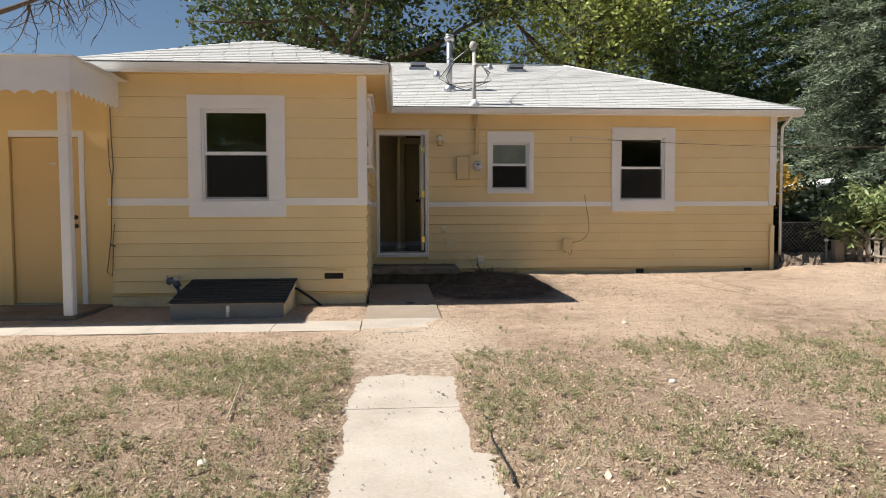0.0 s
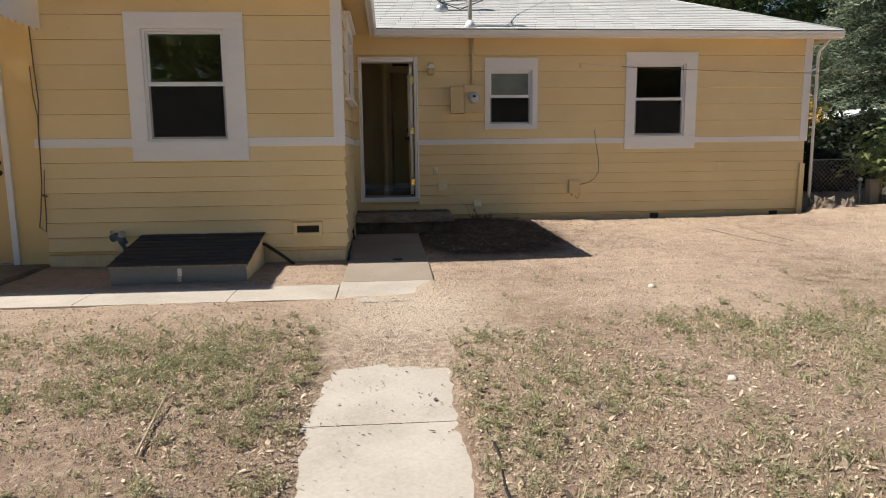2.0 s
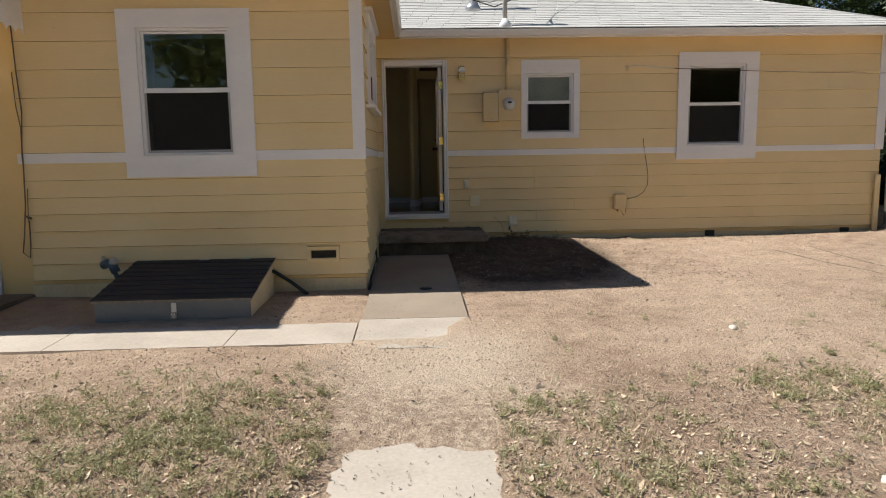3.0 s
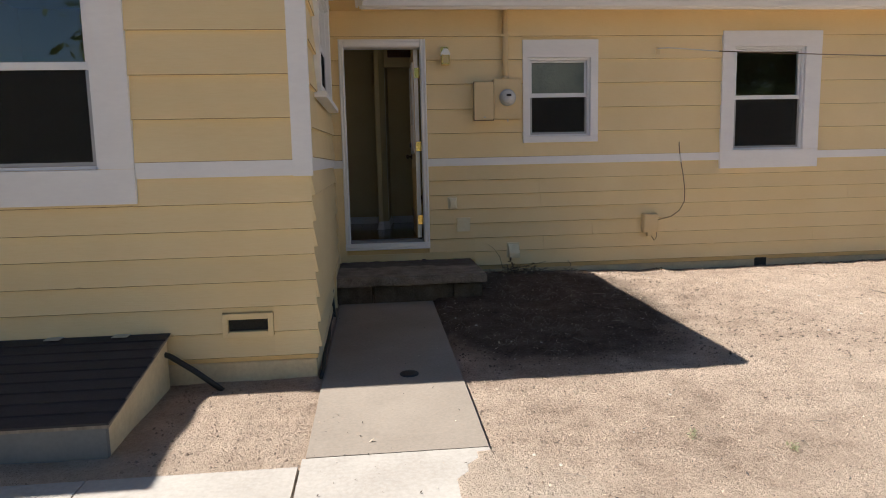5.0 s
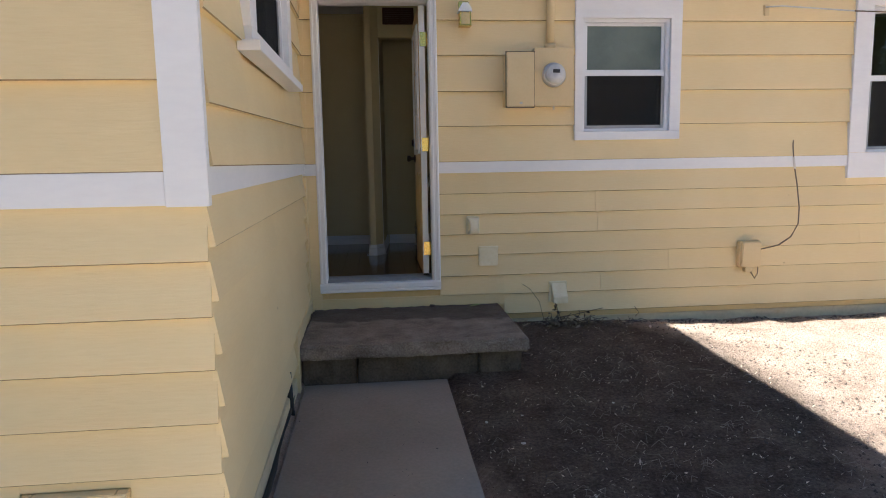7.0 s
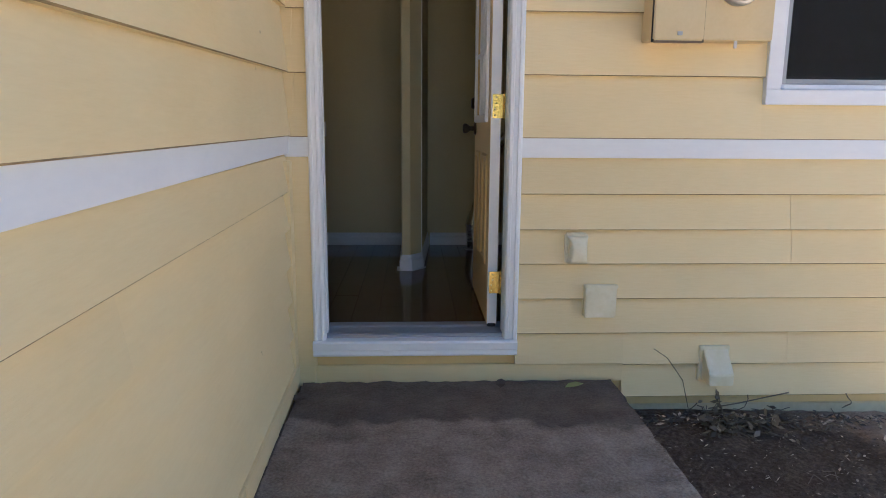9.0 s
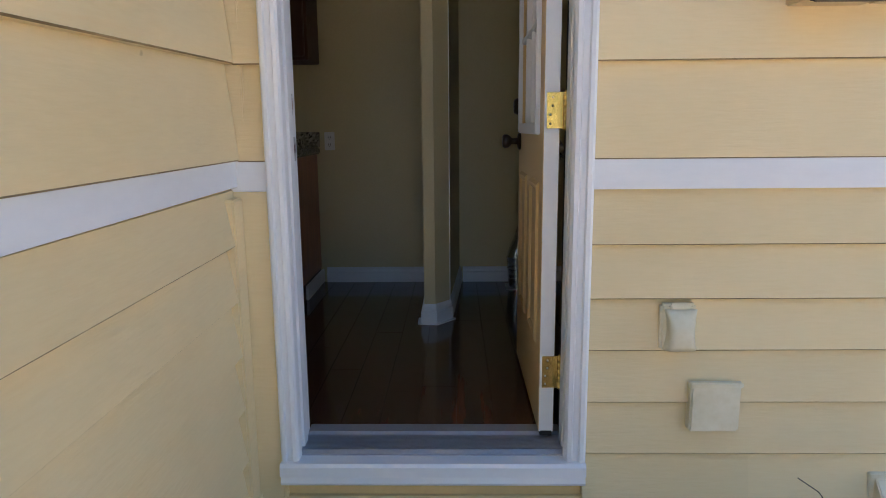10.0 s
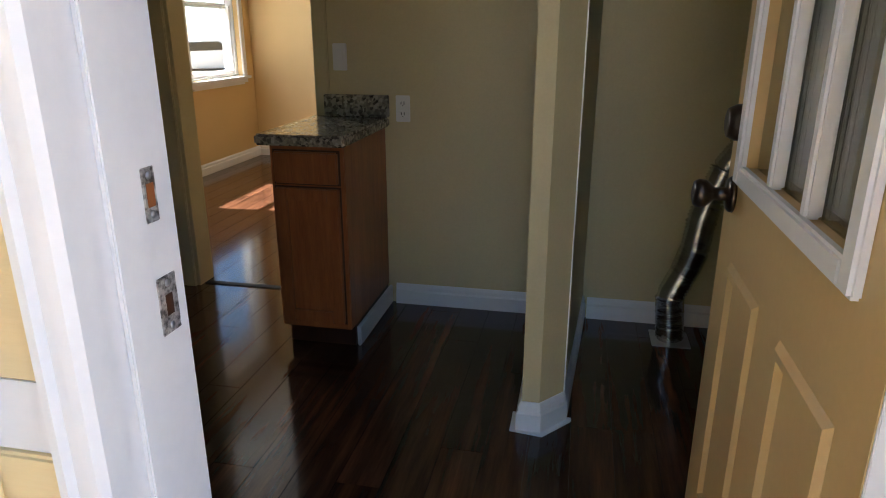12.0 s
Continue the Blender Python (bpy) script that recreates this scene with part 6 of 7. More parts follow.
def stump(x, y, r, h, label, seed):
    """A hacked stump with root flares and a ragged top."""
    bm = bmesh.new()
    n, m = 28, 7
    rings = []
    for j in range(m):
        f = j / (m - 1)
        ring = []
        for k in range(n):
            a = 2 * math.pi * k / n
            rr = r * (1 + 0.9 * (1 - f) ** 3 * (0.5 + 0.5 * math.sin(3 * a + seed))) * (1 + 0.45 * noise.noise((math.cos(a) * 1.6 + seed, math.sin(a) * 1.6, f * 2)) + 0.25 * noise.noise((math.cos(a) * 5 + seed, math.sin(a) * 5, f * 3)))
            ring.append(bm.verts.new((x + rr * math.cos(a), y + rr * math.sin(a), 0.36 + h * f * (1 + 0.55 * noise.noise((math.cos(a) * 2, math.sin(a) * 2, seed)) + 0.35 * noise.noise((math.cos(a) * 6, math.sin(a) * 6, seed))))))
        rings.append(ring)
    for p, q in zip(rings, rings[1:]):
        for k in range(n):
            bm.faces.new((p[k], p[(k + 1) % n], q[(k + 1) % n], q[k]))
    c = bm.verts.new((x, y, 0.36 + h * 0.95))
    for k in range(n):
        bm.faces.new((rings[-1][k], rings[-1][(k + 1) % n], c))
    bmesh.ops.recalc_face_normals(bm, faces=bm.faces)
    tagged(part("tree_stump", bm, STUMP_WOOD), label, "tree stump", "stumps by the house corner")


stump(6.98, 10.74, 0.15, 0.22, "squat weathered tree stump at the house corner", 1.0)
stump(7.36, 10.70, 0.085, 0.20, "ragged broken small stump beside the gate", 4.0)


# ---- trees and shrubs ----
def cards(name, P, material, parent=None, label="", category="", kind=""):
    """Many small separate leaves: P is an array of corners (n, k, 3)."""
    n, k = P.shape[:2]
    me = bpy.data.meshes.new(name)
    me.vertices.add(n * k)
    me.vertices.foreach_set("co", P.reshape(-1).astype(np.float32))
    me.loops.add(n * k)
    me.loops.foreach_set("vertex_index", np.arange(n * k, dtype=np.int32))
    me.polygons.add(n)
    me.polygons.foreach_set("loop_start", np.arange(0, n * k, k, dtype=np.int32))
    me.materials.append(material)
    me.update(calc_edges=True)
    me.validate()
    ob = new(name, me)
    if parent is not None:
        ob.parent = parent
    return tagged(ob, label, category, "", kind)


def leaves(R, centres, per, spread, length, width, droop=0.0, flat=0.5):
    """Leaf diamonds scattered round points, as (n, 4, 3)."""
    n = len(centres) * per
    c = np.repeat(np.asarray(centres), per, axis=0) + R.normal(0, 1, (n, 3)) * np.asarray(spread)
    d = R.normal(0, 1, (n, 3)) * (1, 1, flat)
    d[:, 2] -= droop
    d /= np.linalg.norm(d, axis=1)[:, None]
    s = np.cross(d, R.normal(0, 1, (n, 3)))
    s /= np.linalg.norm(s, axis=1)[:, None]
    k = R.uniform(0.65, 1.35, (n, 1))
    L, W = d * length * k, s * width * k
    return np.stack([c, c + L * 0.45 + W * 0.5, c + L, c + L * 0.45 - W * 0.5], axis=1)


def limb_points(R, start, way, length, bend, steps):
    pts, p, d = [np.array(start, float)], np.array(start, float), np.array(way, float)
    for _ in range(steps):
        d = d + R.normal(0, bend, 3)
        d /= np.linalg.norm(d)
        p = p + d * length / steps
        pts.append(p.copy())
    return pts


def broad_tree(x, y, z, height, spread, trunk_r, per, length, width, material, seed, label, clear=0.3, limbs=22, group="", spread_k=0.36):
    """A leafy tree: trunk, forking limbs, and leaves in clumps round the twig ends."""
    R = np.random.RandomState(seed)
    t = thing("tree", (x, y, z), label, "tree", group)
    bm = bmesh.new()
    stem = limb_points(R, (x, y, z - 0.2), (0, 0, 1), height * 0.8, 0.07, 9)
    tube(bm, stem, [trunk_r * (1.25 - k / 9) for k in range(10)], 12)
    ends = []
    for k in range(limbs):
        f = clear + (0.97 - clear) * (k + 0.5) / limbs
        i = f * 9
        a, b = stem[int(i)], stem[min(int(i) + 1, 9)]
        s = a + (b - a) * (i - int(i))
        ang = k * 2.4 + R.uniform(-0.4, 0.4)
        reach = spread * (0.55 + 0.5 * math.sin(math.pi * min(1, (f - clear) / (1 - clear) * 0.8 + 0.2))) * R.uniform(0.75, 1.1)
        arm = limb_points(R, s, (math.cos(ang), math.sin(ang), R.uniform(0.15, 0.75)), reach, 0.16, 6)
        r0 = trunk_r * (0.5 - 0.3 * f)
        tube(bm, arm, [max(r0 * (1 - j / 6.5), 0.012) for j in range(7)], 7)
        for j in range(2, 7):
            for _ in range(2):
                tw = limb_points(R, arm[j], R.normal(0, 1, 3) + (0, 0, 0.25), reach * 0.32, 0.3, 3)
                tube(bm, tw, [0.02, 0.015, 0.01, 0.006], 4, False)
                ends += tw[1:]
    part("trunk", bm, BARK, t)
    ends = [e for e in ends if e[2] > z + 1.2]
    P = leaves(R, ends, per, spread_k, length, width, 0.25)
    cards("crown", P, material, t)
    settle(t)
    return t


def spruce(x, y, z, height, radius, material, seed, label, rows=30, per=36):
    R = np.random.RandomState(seed)
    t = thing("tree", (x, y, z), label, "tree")
    bm = bmesh.new()
    tube(bm, [(x, y, z - 0.2), (x, y, z + height * 0.5), (x, y, z + height)], [0.24, 0.15, 0.02], 10)
    pts, ways = [], []
    for k in range(rows):
        f = k / rows
        zz = z + 0.5 + (height - 0.7) * f
        r = radius * (1 - f) ** 0.8 * R.uniform(0.8, 1.1)
        n = int(9 + 6 * (1 - f))
        for j in range(n):
            a = 2 * math.pi * j / n + R.uniform(-0.35, 0.35)
            rr = r * R.uniform(0.7, 1.1)
            tip = np.array((x + rr * math.cos(a), y + rr * math.sin(a), zz - 0.30 * rr + R.uniform(-0.15, 0.15)))
            root = np.array((x, y, zz))
            tube(bm, [root, (root + tip) / 2 + (0, 0, 0.05 * rr), tip], [0.03, 0.018, 0.006], 4, False)
            m = max(4, int(rr * 5))
            for i in range(1, m + 1):
                g = (i / m) ** 0.7
                pts.append(root + (tip - root) * g + (0, 0, 0.12 * rr * g * (1 - g)))
    part("trunk", bm, BARK, t)
    P = leaves(R, pts, per, (0.17, 0.17, 0.055), 0.17, 0.035, 0.35, 0.4)
    cards("crown", P, material, t)
    settle(t)


broad_tree(-2.6, 25.5, 0.4, 17.0, 6.8, 0.50, 34, 0.19, 0.14, LEAF_DARK, 1, "tall dark green cottonwood tree behind the house", 0.33, 26)
broad_tree(7.2, 27.0, 0.4, 15.0, 6.0, 0.30, 36, 0.19, 0.10, LEAF_LIGHT, 2, "tall yellow-green leafy tree behind the house", 0.28, 28)
broad_tree(3.2, 36.0, 0.4, 12.0, 4.5, 0.30, 22, 0.24, 0.14, LEAF_MID, 3, "leafy green tree far behind the house", 0.28, 22)
broad_tree(13.0, 30.0, 0.4, 17.0, 6.5, 0.36, 34, 0.19, 0.11, LEAF_MID, 5, "tall leafy green tree behind the house", 0.15, 28)
spruce(16.2, 24.5, 0.4, 17.0, 4.6, LEAF_DARK, 6, "tall dark conifer behind the house")
spruce(13.9, 17.6, 0.4, 13.5, 4.0, LEAF_SPRUCE, 7, "large blue-green spruce beside the house")
spruce(22.0, 27.0, 0.4, 16.0, 5.0, LEAF_SPRUCE, 9, "tall blue-green spruce in the distance", 24, 20)
broad_tree(11.2, 23.5, 0.4, 9.0, 3.4, 0.2, 18, 0.18, 0.10, LEAF_DARK, 12, "dense dark green tree behind the house", 0.08, 20)
broad_tree(-17.5, -9.0, 0.0, 13.0, 5.5, 0.35, 22, 0.32, 0.2, LEAF_DARK, 21, "leafy tree at the far side of the yard", 0.2, 20)
broad_tree(-5.5, -13.5, 0.0, 12.0, 4.6, 0.32, 22, 0.32, 0.2, LEAF_MID, 22, "leafy tree at the far side of the yard", 0.2, 20)
broad_tree(6.5, -15.5, 0.0, 13.0, 5.2, 0.34, 22, 0.32, 0.2, LEAF_MID, 23, "leafy tree at the far side of the yard", 0.06, 24)
broad_tree(11.5, -12.0, 0.0, 9.0, 4.6, 0.3, 26, 0.32, 0.2, LEAF_DARK, 25, "dense leafy tree at the far side of the yard", 0.05, 24)
broad_tree(17.0, -9.0, 0.0, 12.0, 5.2, 0.34, 22, 0.34, 0.2, LEAF_DARK, 24, "leafy tree at the far side of the yard", 0.2, 20)


def bare_tree():
    """An old tree with hanging leafless twigs."""
    R = np.random.RandomState(31)
    t = thing("bare_tree", (-15.5, 24.0, 0.4), "old tree with hanging leafless brown twigs", "tree")
    bm = bmesh.new()
    tube(bm, limb_points(R, (-15.5, 24, 0.2), (0.15, 0, 1), 9.0, 0.06, 8), [0.26 - 0.02 * k for k in range(9)], 10)
    main = limb_points(R, (-14.6, 24, 8.2), (1, 0.0, 0.45), 5.0, 0.10, 8)
    tube(bm, main, [0.11 - 0.011 * k for k in range(9)], 7)
    for k in range(3, 9):
        for _ in range(4):
            tw = limb_points(R, main[k], (R.uniform(-0.4, 0.4), R.uniform(-0.3, 0.3), -1), R.uniform(1.2, 2.6), 0.24, 6)
            tube(bm, tw, [0.03, 0.026, 0.022, 0.018, 0.014, 0.01, 0.006], 5)
            for j in (2, 3, 4, 5):
                tube(bm, limb_points(R, tw[j], R.normal(0, 1, 3) - (0, 0, 0.5), 0.6, 0.3, 3), [0.012, 0.01, 0.008, 0.005], 4)
    part("trunk", bm, BARK, t)
    settle(t)


bare_tree()


def shrub(name, x, y, z, rx, ry, h, count, per, length, width, material, seed, label, arch=0.5):
    """Arching stems from one root with leaves along them."""
    R = np.random.RandomState(seed)
    t = thing(name, (x, y, z), label, "shrub")
    bm = bmesh.new()
    pts = []
    for k in range(count):
        a = R.uniform(0, 2 * math.pi)
        f = R.uniform(0.3, 1.0)
        tip = np.array((x + rx * f * math.cos(a), y + ry * f * math.sin(a), z + h * R.uniform(0.45, 1.0) * (1.2 - 0.4 * f)))
        root = np.array((x + 0.15 * rx * R.normal(), y + 0.15 * ry * R.normal(), z - 0.05))
        top = (root + tip) / 2 + (0, 0, arch * h * 0.45)
        line = [(1 - s) ** 2 * root + 2 * s * (1 - s) * top + s * s * tip for s in np.linspace(0, 1, 9)]
        tube(bm, line, [0.014 * (1 - 0.09 * j) for j in range(9)], 4, False)
        pts += line[3:]
    part("stem", bm, BARK, t)
    cards("foliage", leaves(R, pts, per, (0.09, 0.09, 0.08), length, width, 0.35), material, t)
    settle(t)


shrub("shrub", 9.05, 11.0, 0.45, 1.5, 1.1, 1.45, 90, 16, 0.13, 0.045, LEAF_SHRUB, 41, "pale green willowy shrub arching over the fence")
shrub("shrub", 10.6, 9.6, 0.42, 1.1, 1.1, 1.3, 60, 14, 0.13, 0.045, LEAF_SHRUB, 42, "pale green willowy shrub against the fence")
shrub("shrub", 9.0, 15.2, 0.45, 0.8, 0.7, 2.15, 60, 14, 0.12, 0.07, LEAF_YELLOW, 43, "autumn yellow shrub behind the gate")
for k, (x, y) in enumerate(((9.9, 14.2), (11.4, 14.0), (12.9, 13.6), (8.6, 13.4))):
    shrub("hedge", x, y, 0.42, 1.0, 0.9, 1.75 if k < 3 else 1.1, 60, 22, 0.12, 0.07, LEAF_HEDGE, 50 + k, "dense dark green hedge shrub beyond the gate", 0.2)


def tangle():
    """Dry vine stems at the foot of the wall, beside the stoop."""
    R = np.random.RandomState(61)
    bm = bmesh.new()
    for k in range(70):
        x = 1.0 + 1.1 * R.uniform() ** 1.4
        p = limb_points(R, (x, 10.90 + R.uniform(-0.12, 0.08), 0.35), (R.normal(0, 1), R.normal(0, 0.5) - 0.3, R.uniform(-0.3, 0.15)), R.uniform(0.05, 0.15), 0.35, 5)
        p = [np.array((q[0], min(q[1], 10.985), max(q[2], ground_height(q[0], q[1]) + 0.006))) for q in p]
        tube(bm, p, 0.0024, 4, False)
    tube(bm, [(1.12, 10.98, 0.64), (1.18, 10.97, 0.60), (1.25, 10.95, 0.50), (1.28, 10.93, 0.36)], 0.0017, 4, False)
    t = part("dry_vine", bm, WIRE)
    tagged(t, "tangle of dry brown vine stems at the wall foot", "vine", "", "stuff")


tangle()


def dead_weed(x, y, seed):
    """A pulled, withered weed lying at the wall: bent twigs and curled brown leaves."""
    R = np.random.RandomState(seed)
    z = ground_height(x, y)
    t = thing("withered_weed", (x, y, z), "withered grey-brown weed with curled leaves on dark soil", "weed")
    bm = bmesh.new()
    tips = []
    for k in range(16):
        p = limb_points(R, (x + R.normal(0, 0.03), y + R.normal(0, 0.03), z + 0.01), (R.normal(0, 1), R.normal(0, 0.6) - 0.2, R.uniform(0.0, 0.4)), R.uniform(0.08, 0.20), 0.25, 6)
        p = [np.array((q[0], min(q[1], 10.97), max(q[2], z + 0.006))) for q in p]
        tube(bm, p, [0.0035, 0.0032, 0.003, 0.0027, 0.0024, 0.002, 0.0016], 4, False)
        tips += p[2:]
    tube(bm, [(x - 0.05, 10.93, z + 0.03), (x + 0.10, 10.95, z + 0.045), (x + 0.24, 10.96, z + 0.07), (x + 0.34, 10.97, z + 0.085)], 0.003, 5, False)
    part("stem", bm, WIRE, t)
    cards("foliage", leaves(R, tips, 2, (0.02, 0.02, 0.015), 0.045, 0.02, 0.3), DRY_LEAF, t)
    settle(t)


dead_weed(1.42, 10.80, 64)
for pts in ([(4.35, 9.39), (4.42, 8.97), (4.48, 8.59), (4.57, 8.2), (4.68, 7.92)], [(4.89, 9.52), (4.84, 8.76), (4.88, 8.2)]):
    line = tubes("ground_cable", WIRE, None, [(x, y, ground_height(x, y) + 0.004) for x, y in pts], 0.0035, 6)
    tagged(line, "thin dark cable lying across the bare soil", "cable", "cables on the soil")


# ---- lawn ----
def grass_amount(x, y):
    """How thick the weeds grow: none on the path and the bare sand by the house."""
    if -0.46 < x < 0.40:
        return 0.0
    patch = 0.5 + 0.5 * noise.noise((x * 0.75 + 3, y * 0.75, 2)) + 0.35 * noise.noise((x * 2.3, y * 2.3, 8))
    limit = 5.75 if x < 0 else 5.45 + 0.22 * max(x - 1.2, 0) + 0.25 * noise.noise((x, 2, 1))
    edge = min(max((limit - y) / 0.5, 0), 1)
    if x < -0.4:
        edge *= 1.15 - 0.1 * min(-x, 5)
    bare = abs((x - 1.9) - 0.35 * (4.3 - y)) / 0.28
    if 2.0 < y < 5.2 and x > 0.4:
        edge *= min(max(bare - 0.4, 0.12), 1)
    return max(0.0, patch - 0.14) * 1.5 * edge


def lawn():
    R = np.random.RandomState(71)
    tri = {"green": [], "dry": []}
    for _ in range(150000):
        x, y = R.uniform(-6.5, 9.0), R.uniform(0.3, 8.2)
        if y < 2.2 and abs(x) > 1.2 + 0.9 * y:
            continue
        g = grass_amount(x, y)
        if R.uniform() > g * 0.5:
            continue
        z = ground_height(x, y)
        kind = "green" if R.uniform() < 0.12 + 0.45 * (noise.noise((x * 1.1, y * 1.1, 20)) + 0.25) else "dry"
        tall = R.uniform(0.014, 0.042) * (1.35 if kind == "green" else 0.62)
        for _ in range(R.randint(4, 8)):
            a = R.uniform(0, 2 * math.pi)
            lean = R.uniform(0.2, 1.3)
            bx, by = x + R.normal(0, 0.022), y + R.normal(0, 0.022)
            h = tall * R.uniform(0.6, 1.4)
            w = R.uniform(0.002, 0.0045)
            dx, dy = math.cos(a), math.sin(a)
            tri[kind].append(((bx - dy * w, by + dx * w, z - 0.004), (bx + dy * w, by - dx * w, z - 0.004), (bx + dx * h * lean, by + dy * h * lean, z + h)))
    tufts = []
    for _ in range(30000):
        x, y = R.uniform(-5.5, 7.5), R.uniform(1.0, 7.0)
        clump = 0.55 + 1.1 * noise.noise((x * 2.1, y * 2.1, 14)) + 0.5 * noise.noise((x * 5.5, y * 5.5, 3))
        if (y < 2.2 and abs(x) > 1.2 + 0.9 * y) or R.uniform() > (0.5 if 0.4 < x < 3.6 and y < 4.9 else 0.85) * clump * (grass_amount(x, y) + (0.012 if y > 5 and x > 0.7 else 0)):
            continue
        z, r = ground_height(x, y), R.uniform(0.025, 0.085)
        stems = []
        for _ in range(7):
            a, tip = R.uniform(0, 2 * math.pi), r * R.uniform(0.25, 1.0)
            up = r * R.uniform(0.35, 0.9)
            stems += [(x + math.cos(a) * tip * f, y + math.sin(a) * tip * f, z + up * f) for f in (0.35, 0.7, 1.0)]
        tufts.append(leaves(R, stems, 3, (r * 0.12, r * 0.12, r * 0.10), 0.017, 0.006, -0.5))
    tufts = np.concatenate(tufts)
    tufts[:, :, 2] = np.maximum(tufts[:, :, 2], 0.0)
    cards("weeds", tufts, GRASS_GREEN, None, "low clumps of grey-green leafy weeds on dry soil", "weeds", "stuff")
    cards("grass", np.array(tri["green"]), GRASS_GREEN, None, "sparse grey-green weeds and grass on dry soil", "grass", "stuff")
    cards("dry_grass", np.array(tri["dry"]), GRASS_DRY, None, "dry straw-coloured grass stubble on the lawn", "grass", "stuff")


lawn()


def litter():
    """Fallen leaves, chaff and twigs on the soil."""
    R = np.random.RandomState(81)
    out, dark = [], []
    tries = 0
    while len(out) < 60000 and tries < 420000:
        tries += 1
        x, y = R.uniform(-6, 8), R.uniform(1.0, 10.9)
        if y < 2.2 and abs(x) > 1.4 + 0.9 * y or (x < -0.5 and y > 6.2) or (x < 0.98 and y > 9.85):
            continue
        on_path = -0.42 < x < 0.36
        edge = math.exp(-((x + 0.50) / 0.09) ** 2) + math.exp(-((x - 0.42) / 0.12) ** 2) if y < 4.7 else 0
        p = 0.025 + 0.11 * math.exp(-((y - 4.35) / 0.55) ** 2) * max(noise.noise((x * 6, y * 6, 40)) + 0.25, 0) * 2 if on_path else 0.10 + 0.55 * min(grass_amount(x, y), 1) + 0.9 * edge
        if 0.4 < x < 4.0 and y < 5.2:
            p += 0.22
        if y > 6.2:
            p *= 1.5 if x > 0.45 and y > 7.6 and x < 2.6 else 0.9
        if R.uniform() > p:
            continue
        z = ground_height(x, y)
        if on_path:
            z = max(z, lerp_table(y, WALK))
        a, s = R.uniform(0, 2 * math.pi), R.uniform(0.004, 0.015) * (2.0 if R.uniform() < 0.04 else 1) * (1.0 if y < 5.6 else 0.75)
        thin = R.uniform(0.15, 0.6)
        if on_path:
            s *= 0.7
        d, e = np.array((math.cos(a), math.sin(a), R.uniform(-0.4, 0.8))), np.array((-math.sin(a), math.cos(a), R.uniform(-0.3, 0.3)))
        c = np.array((x, y, z + 0.004 + 0.3 * s))
        q = (c - d * s, c + e * s * thin, c + d * s, c - e * s * thin)
        (dark if on_path and R.uniform() < 0.7 or R.uniform() < (0.24 if y < 5.6 else 0.3) else out).append(q)
    for _ in range(1500):
        x, y = R.uniform(1.0, 6.7), 10.95 - 0.16 * R.uniform() ** 2
        a, s = R.uniform(0, 2 * math.pi), R.uniform(0.006, 0.022)
        d, e = np.array((math.cos(a), math.sin(a), R.uniform(-0.2, 0.6))), np.array((-math.sin(a), math.cos(a), R.uniform(-0.4, 0.4)))
        c = np.array((x, y, ground_height(x, y) + 0.006 + 0.3 * s))
        (dark if R.uniform() < 0.65 else out).append((c - d * s, c + e * s * 0.4, c + d * s, c - e * s * 0.4))
    cards("leaf_litter", np.array(out), STRAW, None, "scattered dry fallen leaves and chaff", "leaf litter", "stuff")
    cards("leaf_litter", np.array(dark), BARK, None, "scattered dark crumbs and twigs on path and soil", "leaf litter", "stuff")
    bm = bmesh.new()
    for _ in range(150):
        x, y = R.uniform(-4, 5), R.uniform(2, 10.5)
        if (x < -0.4 and y > 6.2) or (x < 1.0 and y > 9.8) or -0.6 < x < 0.5:
            continue
        a, L = R.uniform(0, math.pi), R.uniform(0.03, 0.14)
        p = [(x + math.cos(a + 0.3 * k) * L * k / 2, y + math.sin(a + 0.3 * k) * L * k / 2) for k in (0, 1, 2)]
        tube(bm, [(u, v, ground_height(u, v) + (0.006 if not -0.45 < u < 0.43 else 0.035)) for u, v in p], 0.002, 4, False)
    for _ in range(60):
        cx, cy = R.uniform(0.6, 2.3), R.uniform(7.9, 10.5)
        for _ in range(R.randint(2, 6)):
            x, y = cx + R.normal(0, 0.06), cy + R.normal(0, 0.06)
            a, L, lift = R.uniform(0, math.pi), R.uniform(0.03, 0.09), R.uniform(0.004, 0.03)
            p = [(x + math.cos(a + 0.5 * k) * L * k / 2, y + math.sin(a + 0.5 * k) * L * k / 2, lift * (1 - abs(k - 1))) for k in (0, 1, 2)]
            tube(bm, [(u, v, max(ground_height(u, v), ground_height(x, y)) + 0.005 + w) for u, v, w in p], 0.0016, 3, False)
    tagged(part("twigs", bm, DRY_STEM), "scattered thin dry twigs on the ground", "twigs", "", "stuff")


litter()


